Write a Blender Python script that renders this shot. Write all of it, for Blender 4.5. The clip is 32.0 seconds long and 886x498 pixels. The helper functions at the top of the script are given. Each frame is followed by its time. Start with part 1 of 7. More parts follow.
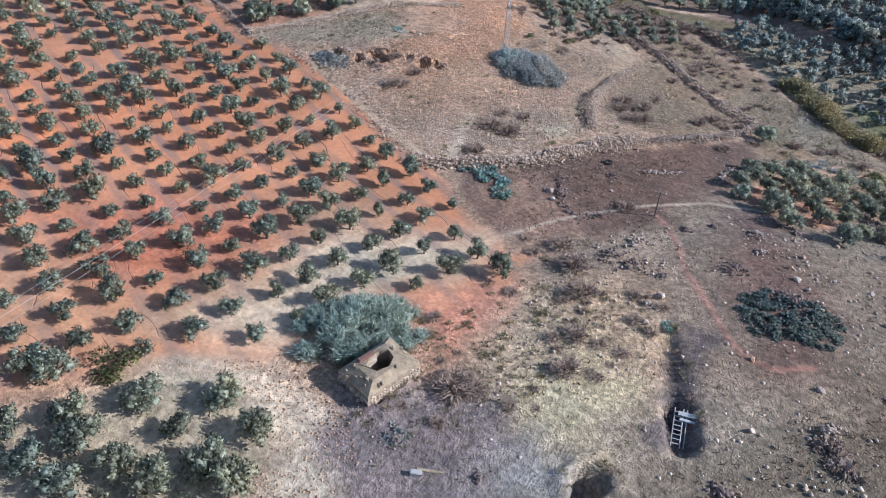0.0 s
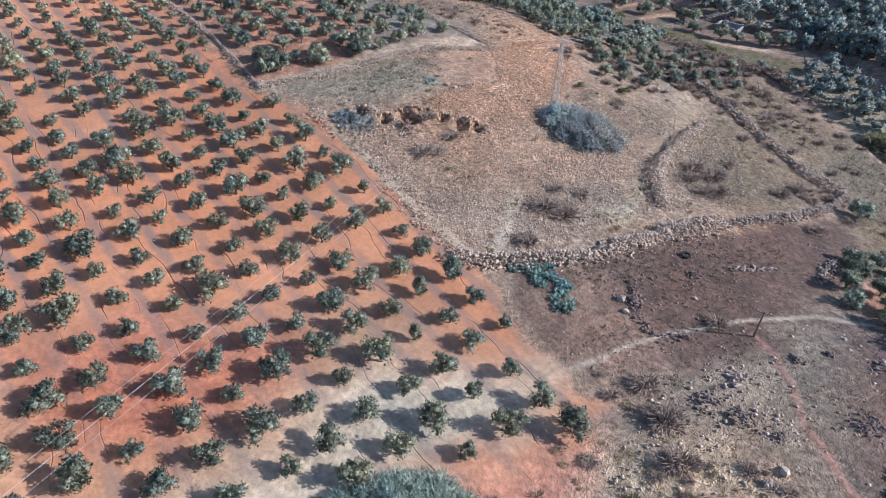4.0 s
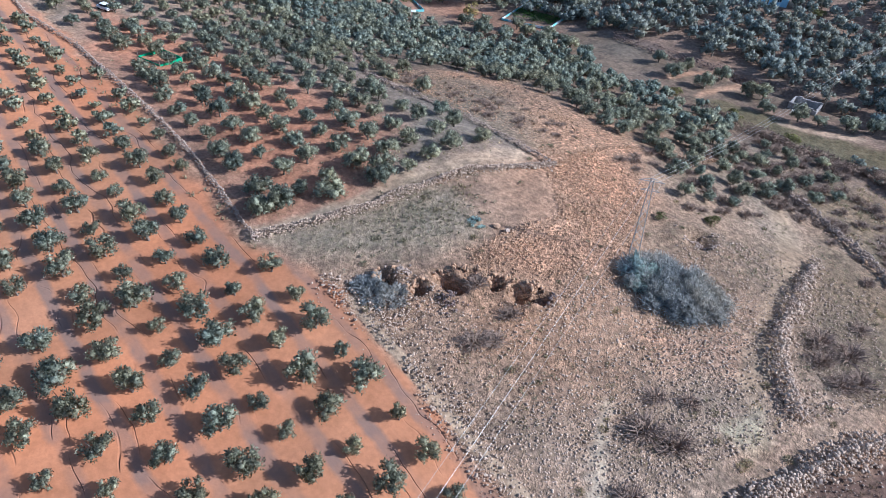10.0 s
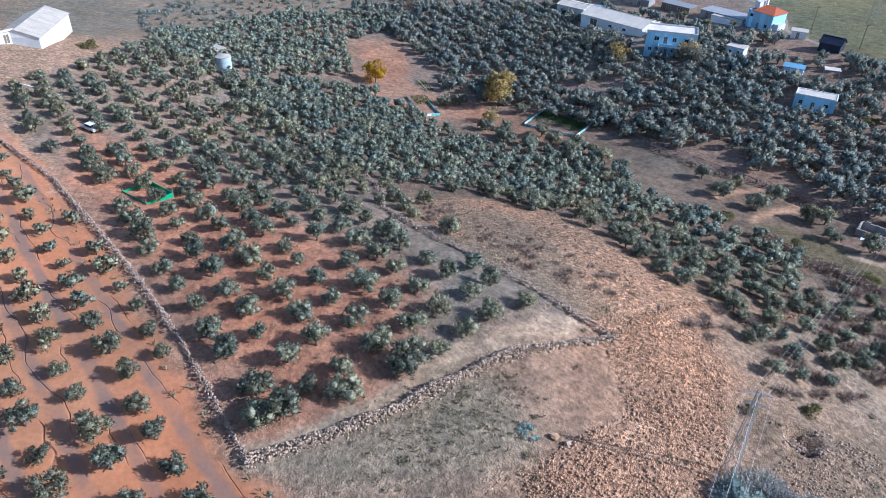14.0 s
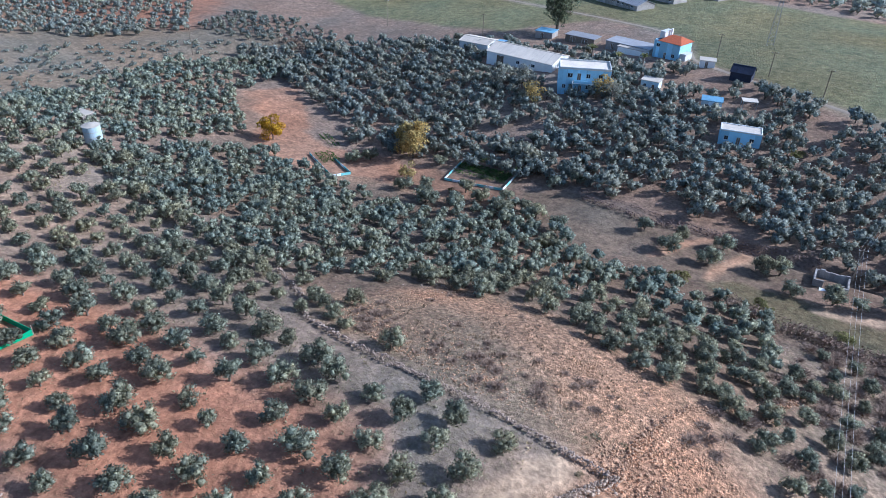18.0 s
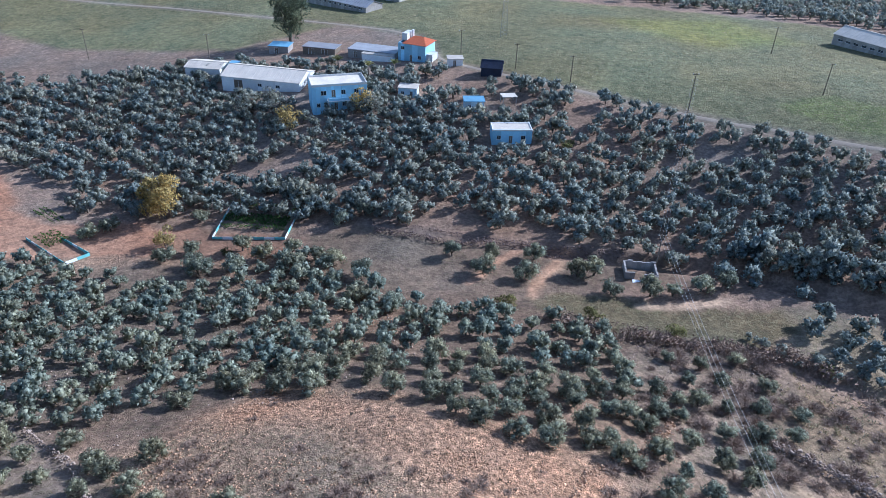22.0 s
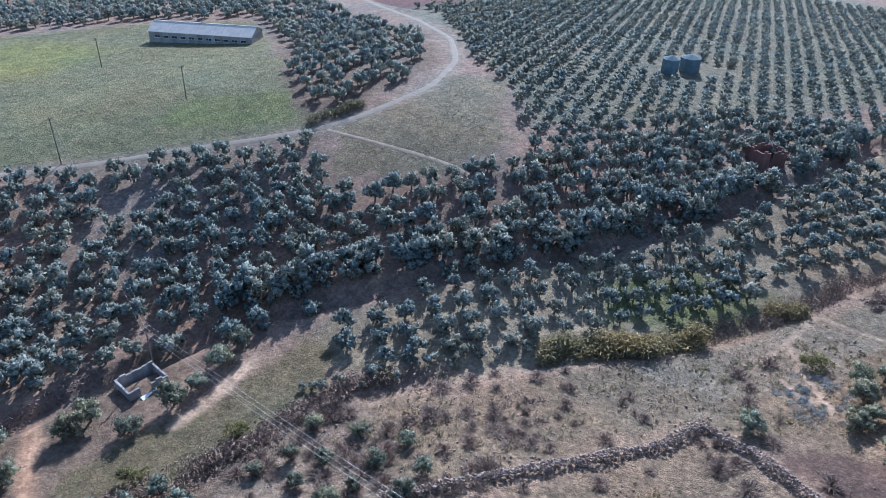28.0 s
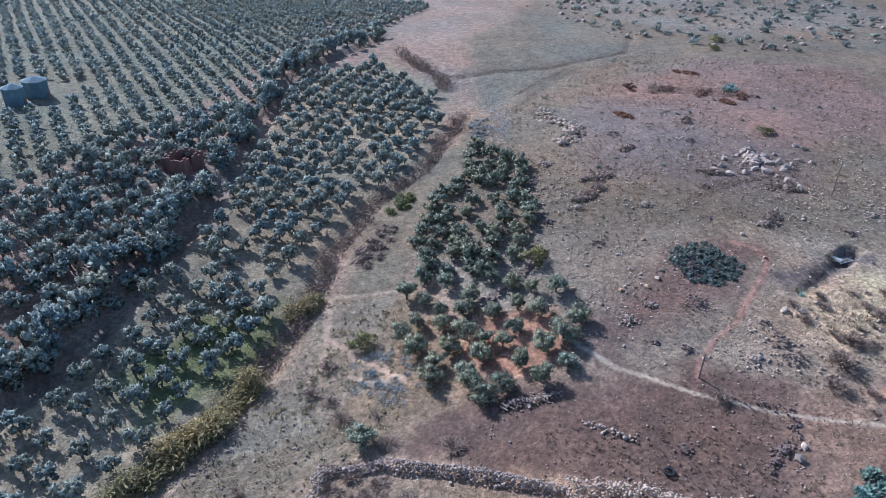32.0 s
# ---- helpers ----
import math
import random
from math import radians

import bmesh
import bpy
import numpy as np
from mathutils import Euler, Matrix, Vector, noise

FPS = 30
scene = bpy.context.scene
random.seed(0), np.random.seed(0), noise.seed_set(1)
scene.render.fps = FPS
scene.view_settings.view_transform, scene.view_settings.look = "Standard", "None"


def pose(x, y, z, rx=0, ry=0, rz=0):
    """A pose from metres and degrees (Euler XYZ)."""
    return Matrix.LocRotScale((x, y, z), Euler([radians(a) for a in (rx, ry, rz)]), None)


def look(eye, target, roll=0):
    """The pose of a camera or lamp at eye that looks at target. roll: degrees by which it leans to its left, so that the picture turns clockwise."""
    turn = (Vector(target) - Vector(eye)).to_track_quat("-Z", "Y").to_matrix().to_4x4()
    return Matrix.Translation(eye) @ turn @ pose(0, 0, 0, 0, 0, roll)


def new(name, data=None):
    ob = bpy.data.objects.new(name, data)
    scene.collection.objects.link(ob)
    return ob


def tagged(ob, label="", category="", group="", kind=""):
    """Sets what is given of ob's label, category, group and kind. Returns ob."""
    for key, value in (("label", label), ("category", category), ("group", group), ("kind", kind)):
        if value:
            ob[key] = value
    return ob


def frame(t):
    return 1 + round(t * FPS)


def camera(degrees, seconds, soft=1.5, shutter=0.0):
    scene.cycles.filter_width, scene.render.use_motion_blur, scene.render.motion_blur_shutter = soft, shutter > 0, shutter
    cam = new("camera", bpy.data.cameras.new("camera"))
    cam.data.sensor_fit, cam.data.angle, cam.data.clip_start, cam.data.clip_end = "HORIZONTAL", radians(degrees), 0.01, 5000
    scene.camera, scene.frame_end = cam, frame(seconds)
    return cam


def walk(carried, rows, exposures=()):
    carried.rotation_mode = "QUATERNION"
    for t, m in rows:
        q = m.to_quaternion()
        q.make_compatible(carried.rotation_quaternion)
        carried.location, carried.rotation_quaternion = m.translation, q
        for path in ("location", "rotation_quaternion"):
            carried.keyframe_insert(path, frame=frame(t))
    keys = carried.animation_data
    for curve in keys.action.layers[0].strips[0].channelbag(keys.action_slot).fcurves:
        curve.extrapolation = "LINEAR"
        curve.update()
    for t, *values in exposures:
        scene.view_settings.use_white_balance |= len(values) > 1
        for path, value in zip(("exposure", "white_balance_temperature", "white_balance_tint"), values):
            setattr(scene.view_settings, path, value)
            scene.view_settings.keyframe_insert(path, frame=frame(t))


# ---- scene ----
cam = camera(64.7, 32.0, soft=0.5)
PATH = [
    (0, (-0.037, 0.274, 64.345), (-1.148, 1.352, 63.077), 1.9),
    (0.5, (-3.068, 2.017, 64.318), (-4.175, 3.095, 63.049), 1.9),
    (1, (-6.03, 3.732, 64.233), (-7.134, 4.812, 62.963), 2.0),
    (1.5, (-8.911, 5.465, 64.113), (-10.014, 6.546, 62.842), 2.0),
    (2, (-11.764, 7.186, 63.985), (-12.874, 8.26, 62.713), 2.0),
    (2.5, (-14.537, 8.874, 63.914), (-15.66, 9.932, 62.642), 2.0),
    (3, (-17.268, 10.595, 63.895), (-18.392, 11.652, 62.623), 2.0),
    (3.5, (-19.982, 12.357, 63.923), (-21.108, 13.415, 62.652), 1.8),
    (5.5, (-30.839, 19.481, 64.44), (-31.966, 20.532, 63.166), 1.6),
    (6, (-33.876, 21.265, 64.517), (-35.003, 22.318, 63.243), 1.6),
    (6.5, (-37.076, 22.98, 64.596), (-38.2, 24.034, 63.321), 1.7),
    (7, (-40.228, 24.67, 64.691), (-41.349, 25.728, 63.416), 1.8),
    (7.5, (-43.233, 26.384, 64.808), (-44.35, 27.443, 63.532), 1.8),
    (8, (-46.151, 28.19, 64.954), (-47.268, 29.25, 63.677), 1.8),
    (8.5, (-48.974, 29.986, 65.122), (-50.09, 31.046, 63.844), 1.8),
    (9, (-51.753, 31.741, 65.305), (-52.869, 32.801, 64.028), 1.8),
    (9.5, (-54.525, 33.462, 65.512), (-55.643, 34.525, 64.239), 1.9),
    (10, (-57.409, 35.169, 65.712), (-58.535, 36.241, 64.453), 1.9),
    (10.5, (-60.29, 36.891, 65.922), (-61.423, 37.972, 64.678), 1.9),
    (11, (-63.088, 38.624, 66.155), (-64.231, 39.712, 64.927), 1.9),
    (11.5, (-65.875, 40.356, 66.407), (-67.028, 41.451, 65.194), 1.8),
    (12, (-68.667, 42.09, 66.615), (-69.831, 43.193, 65.419), 1.8),
    (12.5, (-71.499, 43.817, 66.772), (-72.674, 44.927, 65.593), 1.7),
    (13, (-74.369, 45.588, 66.917), (-75.554, 46.706, 65.757), 1.8),
    (13.5, (-77.257, 47.393, 67.047), (-78.452, 48.521, 65.907), 1.7),
    (14, (-80.132, 49.186, 67.168), (-81.34, 50.324, 66.052), 1.7),
    (14.5, (-82.919, 50.864, 67.268), (-84.14, 52.013, 66.177), 1.6),
    (16.5, (-93.182, 57.14, 67.411), (-94.297, 58.414, 66.347), 2.0),
    (17, (-95.84, 58.754, 67.386), (-96.919, 60.06, 66.323), 1.9),
    (17.5, (-98.505, 60.466, 67.344), (-99.559, 61.792, 66.281), 1.9),
    (18, (-101.135, 62.182, 67.281), (-102.16, 63.532, 66.219), 1.9),
    (18.5, (-103.822, 63.959, 67.225), (-104.817, 65.331, 66.163), 1.9),
    (19, (-106.371, 65.799, 67.156), (-107.334, 67.194, 66.095), 1.8),
    (19.5, (-108.741, 67.698, 67.036), (-109.657, 69.126, 65.976), 1.7),
    (20, (-111.021, 69.628, 66.855), (-111.816, 71.128, 65.798), 1.8),
    (20.5, (-113.318, 71.571, 66.651), (-113.99, 73.132, 65.597), 1.7),
    (21, (-115.549, 73.579, 66.447), (-116.149, 75.171, 65.395), 1.6),
    (21.5, (-117.6, 75.643, 66.252), (-118.138, 77.257, 65.201), 1.7),
    (22, (-119.562, 77.716, 66.089), (-119.976, 79.368, 65.041), 1.8),
    (22.5, (-121.468, 79.851, 65.96), (-121.692, 81.542, 64.915), 1.9),
    (23, (-123.391, 82.191, 65.848), (-123.439, 83.898, 64.807), 1.9),
    (23.5, (-125.108, 84.68, 65.744), (-125.061, 86.387, 64.704), 2.0),
    (24, (-126.554, 87.248, 65.681), (-126.323, 88.942, 64.643), 2.0),
    (24.5, (-127.603, 89.77, 65.67), (-127.291, 91.451, 64.633), 2.0),
    (26.5, (-129.764, 100.076, 65.936), (-128.992, 101.605, 64.905), 2.3),
    (27, (-129.908, 102.726, 65.954), (-129.019, 104.193, 64.926), 2.2),
    (27.5, (-129.719, 105.404, 65.951), (-128.719, 106.8, 64.926), 2.3),
    (28, (-129.213, 108.104, 65.934), (-128.086, 109.402, 64.912), 2.1),
    (28.5, (-128.388, 110.866, 65.908), (-127.116, 112.025, 64.889), 1.9),
    (29, (-127.281, 113.672, 65.887), (-125.873, 114.661, 64.869), 1.7),
    (29.5, (-125.955, 116.493, 65.86), (-124.435, 117.304, 64.842), 1.5),
    (30, (-124.499, 119.22, 65.803), (-122.895, 119.849, 64.788), 1.3),
    (30.5, (-122.884, 121.853, 65.744), (-121.211, 122.272, 64.731), 1.3),
    (31, (-120.97, 124.43, 65.706), (-119.254, 124.621, 64.696), 1.2),
    (31.5, (-118.865, 127.025, 65.707), (-117.138, 127.032, 64.698), 1.4),
    (32, (-116.695, 129.553, 65.754), (-114.972, 129.425, 64.746), 1.7),
]
walk(cam, [(t, look(eye, target, roll)) for t, eye, target, roll in PATH], [(0.0, 0.37, 5150, 10.5), (9.0, 0.38, 5100, 11), (17.0, 0.34, 5000, 11.5), (27.0, 0.45, 4850, 11.5), (32.0, 0.46, 4850, 11.5)])

# ---- light ----
SUN_AZ, SUN_EL = 39.0, 29.5
world = bpy.data.worlds.new("world")
scene.world = world
world.use_nodes = True
wn = world.node_tree.nodes
sky = wn.new("ShaderNodeTexSky")
sky.sky_type, sky.sun_disc = "NISHITA", False
sky.sun_elevation, sky.sun_rotation = radians(SUN_EL), radians(90 - SUN_AZ)
world.node_tree.links.new(sky.outputs[0], wn["Background"].inputs[0])
wn["Background"].inputs[1].default_value = 0.12
lamp = bpy.data.lights.new("sun", "SUN")
lamp.energy, lamp.angle, lamp.color = 5.0, radians(0.55), (1.0, 0.935, 0.855)
sun = new("sun", lamp)
sun.matrix_world = look((0, 0, 300), (-300 * math.cos(radians(SUN_AZ)), -300 * math.sin(radians(SUN_AZ)), 300 - 300 * math.tan(radians(SUN_EL))))

rng = np.random.RandomState(7)


# ---- materials ----
def material(name, build, rough=0.9, metal=0.0):
    m = bpy.data.materials.new(name)
    m.use_nodes = True
    t = m.node_tree
    b = t.nodes["Principled BSDF"]
    b.inputs["Roughness"].default_value, b.inputs["Metallic"].default_value = rough, metal
    b.inputs["Specular IOR Level"].default_value = 0.25
    build(t, b)
    return m


def node(t, kind, **values):
    n = t.nodes.new("ShaderNode" + kind)
    for k, v in values.items():
        if k in n.inputs:
            n.inputs[k].default_value = v
        elif k == "ramp":
            for e, (p, c) in zip([n.color_ramp.elements[0], n.color_ramp.elements[1]] + [n.color_ramp.elements.new(0.5) for _ in v[2:]], v):
                e.position, e.color = p, (*c, 1)
        elif k == "blend":
            n.data_type, n.blend_type = "RGBA", v
        elif k == "op":
            n.operation = v
    return n


def mix(t, blend, fac, a, b):
    n = node(t, "Mix", blend=blend)
    for i, v in ((0, fac), (6, a), (7, b)):
        if isinstance(v, (int, float)):
            n.inputs[i].default_value = v
        elif isinstance(v, tuple):
            n.inputs[i].default_value = (*v, 1)
        else:
            t.links.new(v, n.inputs[i])
    return n.outputs[2]


def position(t):
    return node(t, "NewGeometry").outputs["Position"]


def noise_tex(t, scale, detail=4.0, rough=0.6, vec=None):
    n = node(t, "TexNoise", Scale=scale, Detail=detail, Roughness=rough)
    t.links.new(vec or position(t), n.inputs["Vector"])
    return n


def ramp(t, value, *stops):
    n = node(t, "ValToRGB", ramp=stops)
    t.links.new(value, n.inputs[0])
    return n.outputs[0]


def grey(v):
    return (v, v, v)


def bump(t, b, height, strength, distance):
    n = node(t, "Bump", Strength=strength, Distance=distance)
    t.links.new(height, n.inputs["Height"])
    t.links.new(n.outputs[0], b.inputs["Normal"])


def varied(name, colour, spread=0.25, scale=1.5, rough=0.9, metal=0.0, island=False, relief=0.3):
    """A surface of one colour with stains at two scales, and a tint that differs from piece to piece."""
    def build(t, b):
        fine, coarse = noise_tex(t, scale * 6), noise_tex(t, scale * 0.7, 2.0)
        c = mix(t, "MULTIPLY", 1.0, colour, ramp(t, fine.outputs[0], (0.25, grey(1 - spread)), (0.75, grey(1 + spread))))
        c = mix(t, "MULTIPLY", 1.0, c, ramp(t, coarse.outputs[0], (0.3, grey(1 - spread * 0.7)), (0.7, grey(1 + spread * 0.5))))
        own = node(t, "NewGeometry").outputs["Random Per Island"] if island else node(t, "ObjectInfo").outputs["Random"]
        c = mix(t, "MULTIPLY", 1.0, c, ramp(t, own, (0.0, grey(0.75)), (1.0, grey(1.25))))
        t.links.new(c, b.inputs["Base Color"])
        bump(t, b, fine.outputs[0], relief, 0.05)
    return material(name, build, rough, metal)


def foliage(name, dark, light, silver=0.0):
    """Leaves: every spray has its own tint; some show the pale underside; a little light passes through."""
    def build(t, b):
        own = node(t, "NewGeometry").outputs["Random Per Island"]
        c = ramp(t, own, (0.0, dark), (1.0, light))
        if silver:
            c = mix(t, "MIX", ramp(t, own, (0.75, grey(0)), (1.0, grey(silver))), c, (0.46, 0.45, 0.34))
        c = mix(t, "MULTIPLY", 1.0, c, ramp(t, node(t, "ObjectInfo").outputs["Random"], (0.0, grey(0.8)), (1.0, grey(1.2))))
        c = mix(t, "MULTIPLY", 1.0, c, ramp(t, noise_tex(t, 0.09, 2.0).outputs[0], (0.35, (0.82, 0.9, 0.95)), (0.65, (1.15, 1.08, 0.95))))
        fine = noise_tex(t, 2.4, 2.0, 0.6)
        c = mix(t, "MULTIPLY", 1.0, c, ramp(t, fine.outputs[0], (0.34, grey(0.5)), (0.66, grey(1.45))))
        bump(t, b, fine.outputs[0], 0.35, 0.2)
        t.links.new(c, b.inputs["Base Color"])
        b.inputs["Transmission Weight"].default_value = 0.0
        soft = node(t, "BsdfTranslucent")
        t.links.new(c, soft.inputs[0])
        both = node(t, "MixShader", Fac=0.5)
        t.links.new(b.outputs[0], both.inputs[1])
        t.links.new(soft.outputs[0], both.inputs[2])
        t.links.new(both.outputs[0], t.nodes["Material Output"].inputs[0])
    return material(name, build, 0.8)


OLIVE = foliage("olive_leaves", (0.220, 0.222, 0.158), (0.500, 0.495, 0.362), 0.35)
# Leaves of the far trees: distance haze is mixed in, paler and bluer.
HAZY_OLIVE = foliage("hazy_olive_leaves", (0.275, 0.289, 0.256), (0.468, 0.488, 0.428), 0.0)
GREEN_OLIVE = foliage("green_olive_leaves", (0.250, 0.270, 0.215), (0.455, 0.482, 0.385), 0.0)
BARK = varied("olive_bark", (0.16, 0.13, 0.10), 0.4, 3.0)


# ---- terrain ----
COARSE = np.array([
    [22.9, 31.6, 36.7, 31.8, 16.9, 3.8, 2.3, 8.2], [9.8, 11.2, 14.6, 15.7, 7.8, 8.8, 7.4, -3.6],
    [-0.6, -8.0, -16.2, -13.1, -5.6, 1.5, -4.3, -19.4], [-7.8, -15.7, -21.7, -8.3, 3.7, 3.9, -0.9, -10.9],
    [-10.8, -11.3, -8.3, -1.8, -5.3, -2.7, 2.5, 3.3], [-10.0, -5.6, -4.4, -10.9, -19.1, -13.1, 0.9, 15.9]])
FINE = np.array([
    [-0.9, 0.5, 1.1, 1.2, 1.5, 1.2, -0.0, -1.2, -0.3, 1.2, 2.6], [8.3, 5.9, 4.1, 2.2, -0.4, -2.2, -3.7, -2.3, 1.2, 1.9, 1.3],
    [14.5, 9.2, 6.1, 4.5, 2.0, -1.2, -4.8, -0.0, 2.5, 1.2, -1.5], [11.5, 7.1, 4.1, 5.2, 10.4, 4.7, -5.7, -0.2, -0.2, -1.9, -4.6],
    [4.0, 0.3, -2.5, -0.9, 5.1, 1.2, -9.2, -11.6, -7.9, -4.9, -3.9], [-3.3, -8.3, -11.1, -9.9, -8.9, -9.0, -9.0, -8.7, -6.9, -4.4, -2.6],
    [-4.9, -7.4, -8.6, -6.5, -6.4, -11.6, -4.1, 3.2, 1.4, -1.0, -1.9], [-2.7, -2.0, 0.3, 0.5, -2.2, -5.1, -0.5, 4.9, 4.1, 1.5, -0.7],
    [0.1, 0.5, 0.3, 0.9, 3.9, 3.1, 2.2, 2.3, 2.9, 2.3, 0.9]])


def spline(net, x0, y0, step, x, y, clamp):
    """A smooth surface over a square net of heights."""
    def weights(u):
        i = np.floor(u).astype(int)
        f = u - i
        return i, np.stack([(1 - f) ** 3, 3 * f**3 - 6 * f * f + 4, -3 * f**3 + 3 * f * f + 3 * f + 1, f**3]) / 6
    (i, wx), (j, wy) = weights((x - x0) / step), weights((y - y0) / step)
    padded = net if clamp else np.pad(net, 1)
    off, total = (0 if clamp else 1), 0.0
    for a in range(4):
        for b in range(4):
            ii = np.clip(i + a - 1 + off, 0, padded.shape[1] - 1)
            jj = np.clip(j + b - 1 + off, 0, padded.shape[0] - 1)
            total = total + wx[a] * wy[b] * padded[jj, ii]
    return total


TABLE = np.random.RandomState(3).rand(256, 256)


def vnoise(x, y, size):
    """Smooth noise between 0 and 1."""
    u, v = np.asarray(x) / size + 1000.0, np.asarray(y) / size + 1000.0
    i, j = np.floor(u).astype(int), np.floor(v).astype(int)
    f, g = u - i, v - j
    f, g = f * f * (3 - 2 * f), g * g * (3 - 2 * g)
    a, b, c, d = (TABLE[(j + q) % 256, (i + p) % 256] for q, p in ((0, 0), (0, 1), (1, 0), (1, 1)))
    return (a * (1 - f) + b * f) * (1 - g) + (c * (1 - f) + d * f) * g


def fbm(x, y, size):
    return (vnoise(x, y, size) + 0.5 * vnoise(x + 31, y + 17, size / 2.1) + 0.25 * vnoise(x - 11, y + 53, size / 4.3)) / 1.75


def edge_distance(poly, x, y):
    """Metres inside a polygon; negative outside."""
    x, y = np.asarray(x, float), np.asarray(y, float)
    inside, near = np.zeros(x.shape, bool), np.full(x.shape, 1e9)
    for (x0, y0), (x1, y1) in zip(poly, poly[1:] + poly[:1]):
        if y0 != y1:
            inside ^= ((y0 > y) != (y1 > y)) & (x < (x1 - x0) * (y - y0) / (y1 - y0) + x0)
        near = np.minimum(near, line_distance([(x0, y0), (x1, y1)], x, y))
    return np.where(inside, near, -near)


def line_distance(line, x, y):
    near = np.full(np.shape(x), 1e9)
    for (x0, y0), (x1, y1) in zip(line, line[1:]):
        dx, dy = x1 - x0, y1 - y0
        s = np.clip(((x - x0) * dx + (y - y0) * dy) / max(dx * dx + dy * dy, 1e-9), 0, 1)
        near = np.minimum(near, np.hypot(x - x0 - s * dx, y - y0 - s * dy))
    return near


def smooth(v, a, b):
    s = np.clip((v - a) / (b - a), 0, 1)
    return s * s * (3 - 2 * s)


# plan of the land, in metres
GROVE = [(-250, 72), (-206, 73), (-176, 72), (-151, 70), (-128, 68), (-118, 70), (-104, 70), (-84, 66), (-74, 68), (-68, 67), (-59, 63), (-47, 62), (-44, 54), (-46, 43), (-54, 38), (-51, 25), (-55, 18), (-60, 10), (-65, 0), (-68, -12), (-110, -30), (-250, 0)]
UPPER = [(-130, 70), (-128, 84), (-126, 104), (-123, 117), (-142, 119), (-162, 121), (-210, 130), (-262, 140), (-290, 123), (-250, 76), (-206, 75), (-176, 74), (-151, 72)]


def ground_z(x, y):
    x, y = np.asarray(x, float), np.asarray(y, float)
    z = spline(COARSE, -700, -150, 150, x, y, True) + spline(FINE, -300, -20, 40, x, y, False)
    for px, py, r, depth in PITS:
        d = np.hypot(x - px, y - py) * (0.65 + 0.8 * vnoise(x + 3 * px, y, 1.7))
        z = z - depth * (1 - smooth(d, r * 0.55, r * 1.1)) + 0.25 * depth * np.exp(-((d - r * 1.5) / (0.5 * r)) ** 2)
    for line, width, depth in CUTS:
        z = z - depth * (1 - smooth(line_distance(line, x, y), width * 0.4, width))
    return z


# holes dug into the hill, and ditches
PITS = [(-112.2, 77.4, 1.4, 2.2), (-108.3, 79.6, 1.1, 1.8), (-106.6, 83.6, 1.9, 2.4), (-105.4, 86.6, 1.3, 2.4), (-102.4, 88.6, 1.2, 1.8), (-99.4, 89.6, 1.6, 2.4), (-97.6, 91.4, 1.3, 2.2), (-92.6, 124.0, 2.4, 1.6), (-17.0, 37.2, 1.9, 2.4), (-41.0, 31.2, 2.2, 3.2)]
CUTS = [([(-24, 62), (-20, 56), (-16, 51.5)], 1.8, 0.6), ([(-16, 52), (-13.6, 48.4)], 2.0, 1.6), ([(-83, 177), (-69, 172), (-56, 166), (-29, 152), (-11, 146), (7, 142), (21, 136), (40, 122), (73, 110)], 3.5, 0.7), ([(-129, 206), (-92, 208), (-61, 196), (-23, 181), (15, 173), (38, 170), (114, 162), (167, 130)], 3.2, 1.4), ([(106, 112), (112, 96), (113, 78), (126, 48.5), (150, 40)], 2.2, 0.5), ([(70, 96), (88, 86), (104, 74), (110, 58)], 2.2, 0.4), ([(80, 62), (74, 48), (66, 36)], 2.0, 0.4)]


# ---- ground ----
STONY, BROWN, ORANGE, PALE = (0.345, 0.224, 0.144), (0.122, 0.073, 0.052), (0.485, 0.204, 0.098), (0.47, 0.36, 0.24)
GRASS, DRY, VALLEY = (0.190, 0.178, 0.085), (0.215, 0.170, 0.102), (0.275, 0.190, 0.138)
WALL_S = [(-76, 66), (-73, 70), (-69, 76), (-65, 83), (-63, 93), (-58, 109), (-53, 121), (-50, 131), (-50, 140)]
WALL_NE = [(-50, 140), (-58, 141), (-68, 145), (-79, 150), (-91, 155), (-95, 158)]
BERM = [(-79, 138), (-77, 128), (-75, 117), (-72, 110), (-66, 104)]
WALL_NW = [(-129, 68), (-140, 69.5), (-151, 71), (-165, 72), (-177, 72.5), (-206, 73), (-226, 70), (-250, 72)]
WALL_TERRACE = [(-130, 68.5), (-127, 77), (-125, 86), (-124, 95), (-123, 103), (-119, 113), (-117, 117)]
WALL_HILL = [(-117, 117), (-125, 116.5), (-141, 115.5), (-156, 115), (-167, 116), (-176, 122), (-186, 126)]
STREAM = [(-330, 215), (-262, 205), (-205, 213), (-160, 206), (-129, 206), (-92, 208), (-61, 196), (-23, 181), (15, 173), (38, 170), (114, 162), (167, 130), (240, 90)]
ROAD = [(-420, 372), (-320, 362), (-235, 347), (-206, 340), (-190, 326), (-179, 303), (-156, 291), (-136, 284), (-78, 268), (-43, 253), (-28, 252), (-7, 256), (15, 271), (34, 296), (48, 333), (58, 390), (50, 470)]
TRACK = [(-44, 252), (-37, 235), (-31, 221), (-28.5, 216), (-30, 212)]
FOOTPATHS = [[(-52, 64), (-50.5, 71), (-48.5, 77), (-46.2, 83), (-43.5, 88), (-41.8, 90.2), (-38.3, 96.7), (-29.7, 102.4)], [(-40.9, 86.7), (-37.5, 84.6), (-34.4, 81.8), (-28.6, 75.0), (-24.5, 71.4), (-20.8, 68.5), (-17.5, 66.2), (-14.7, 64.8), (-11.5, 65.5), (-9, 69)]]
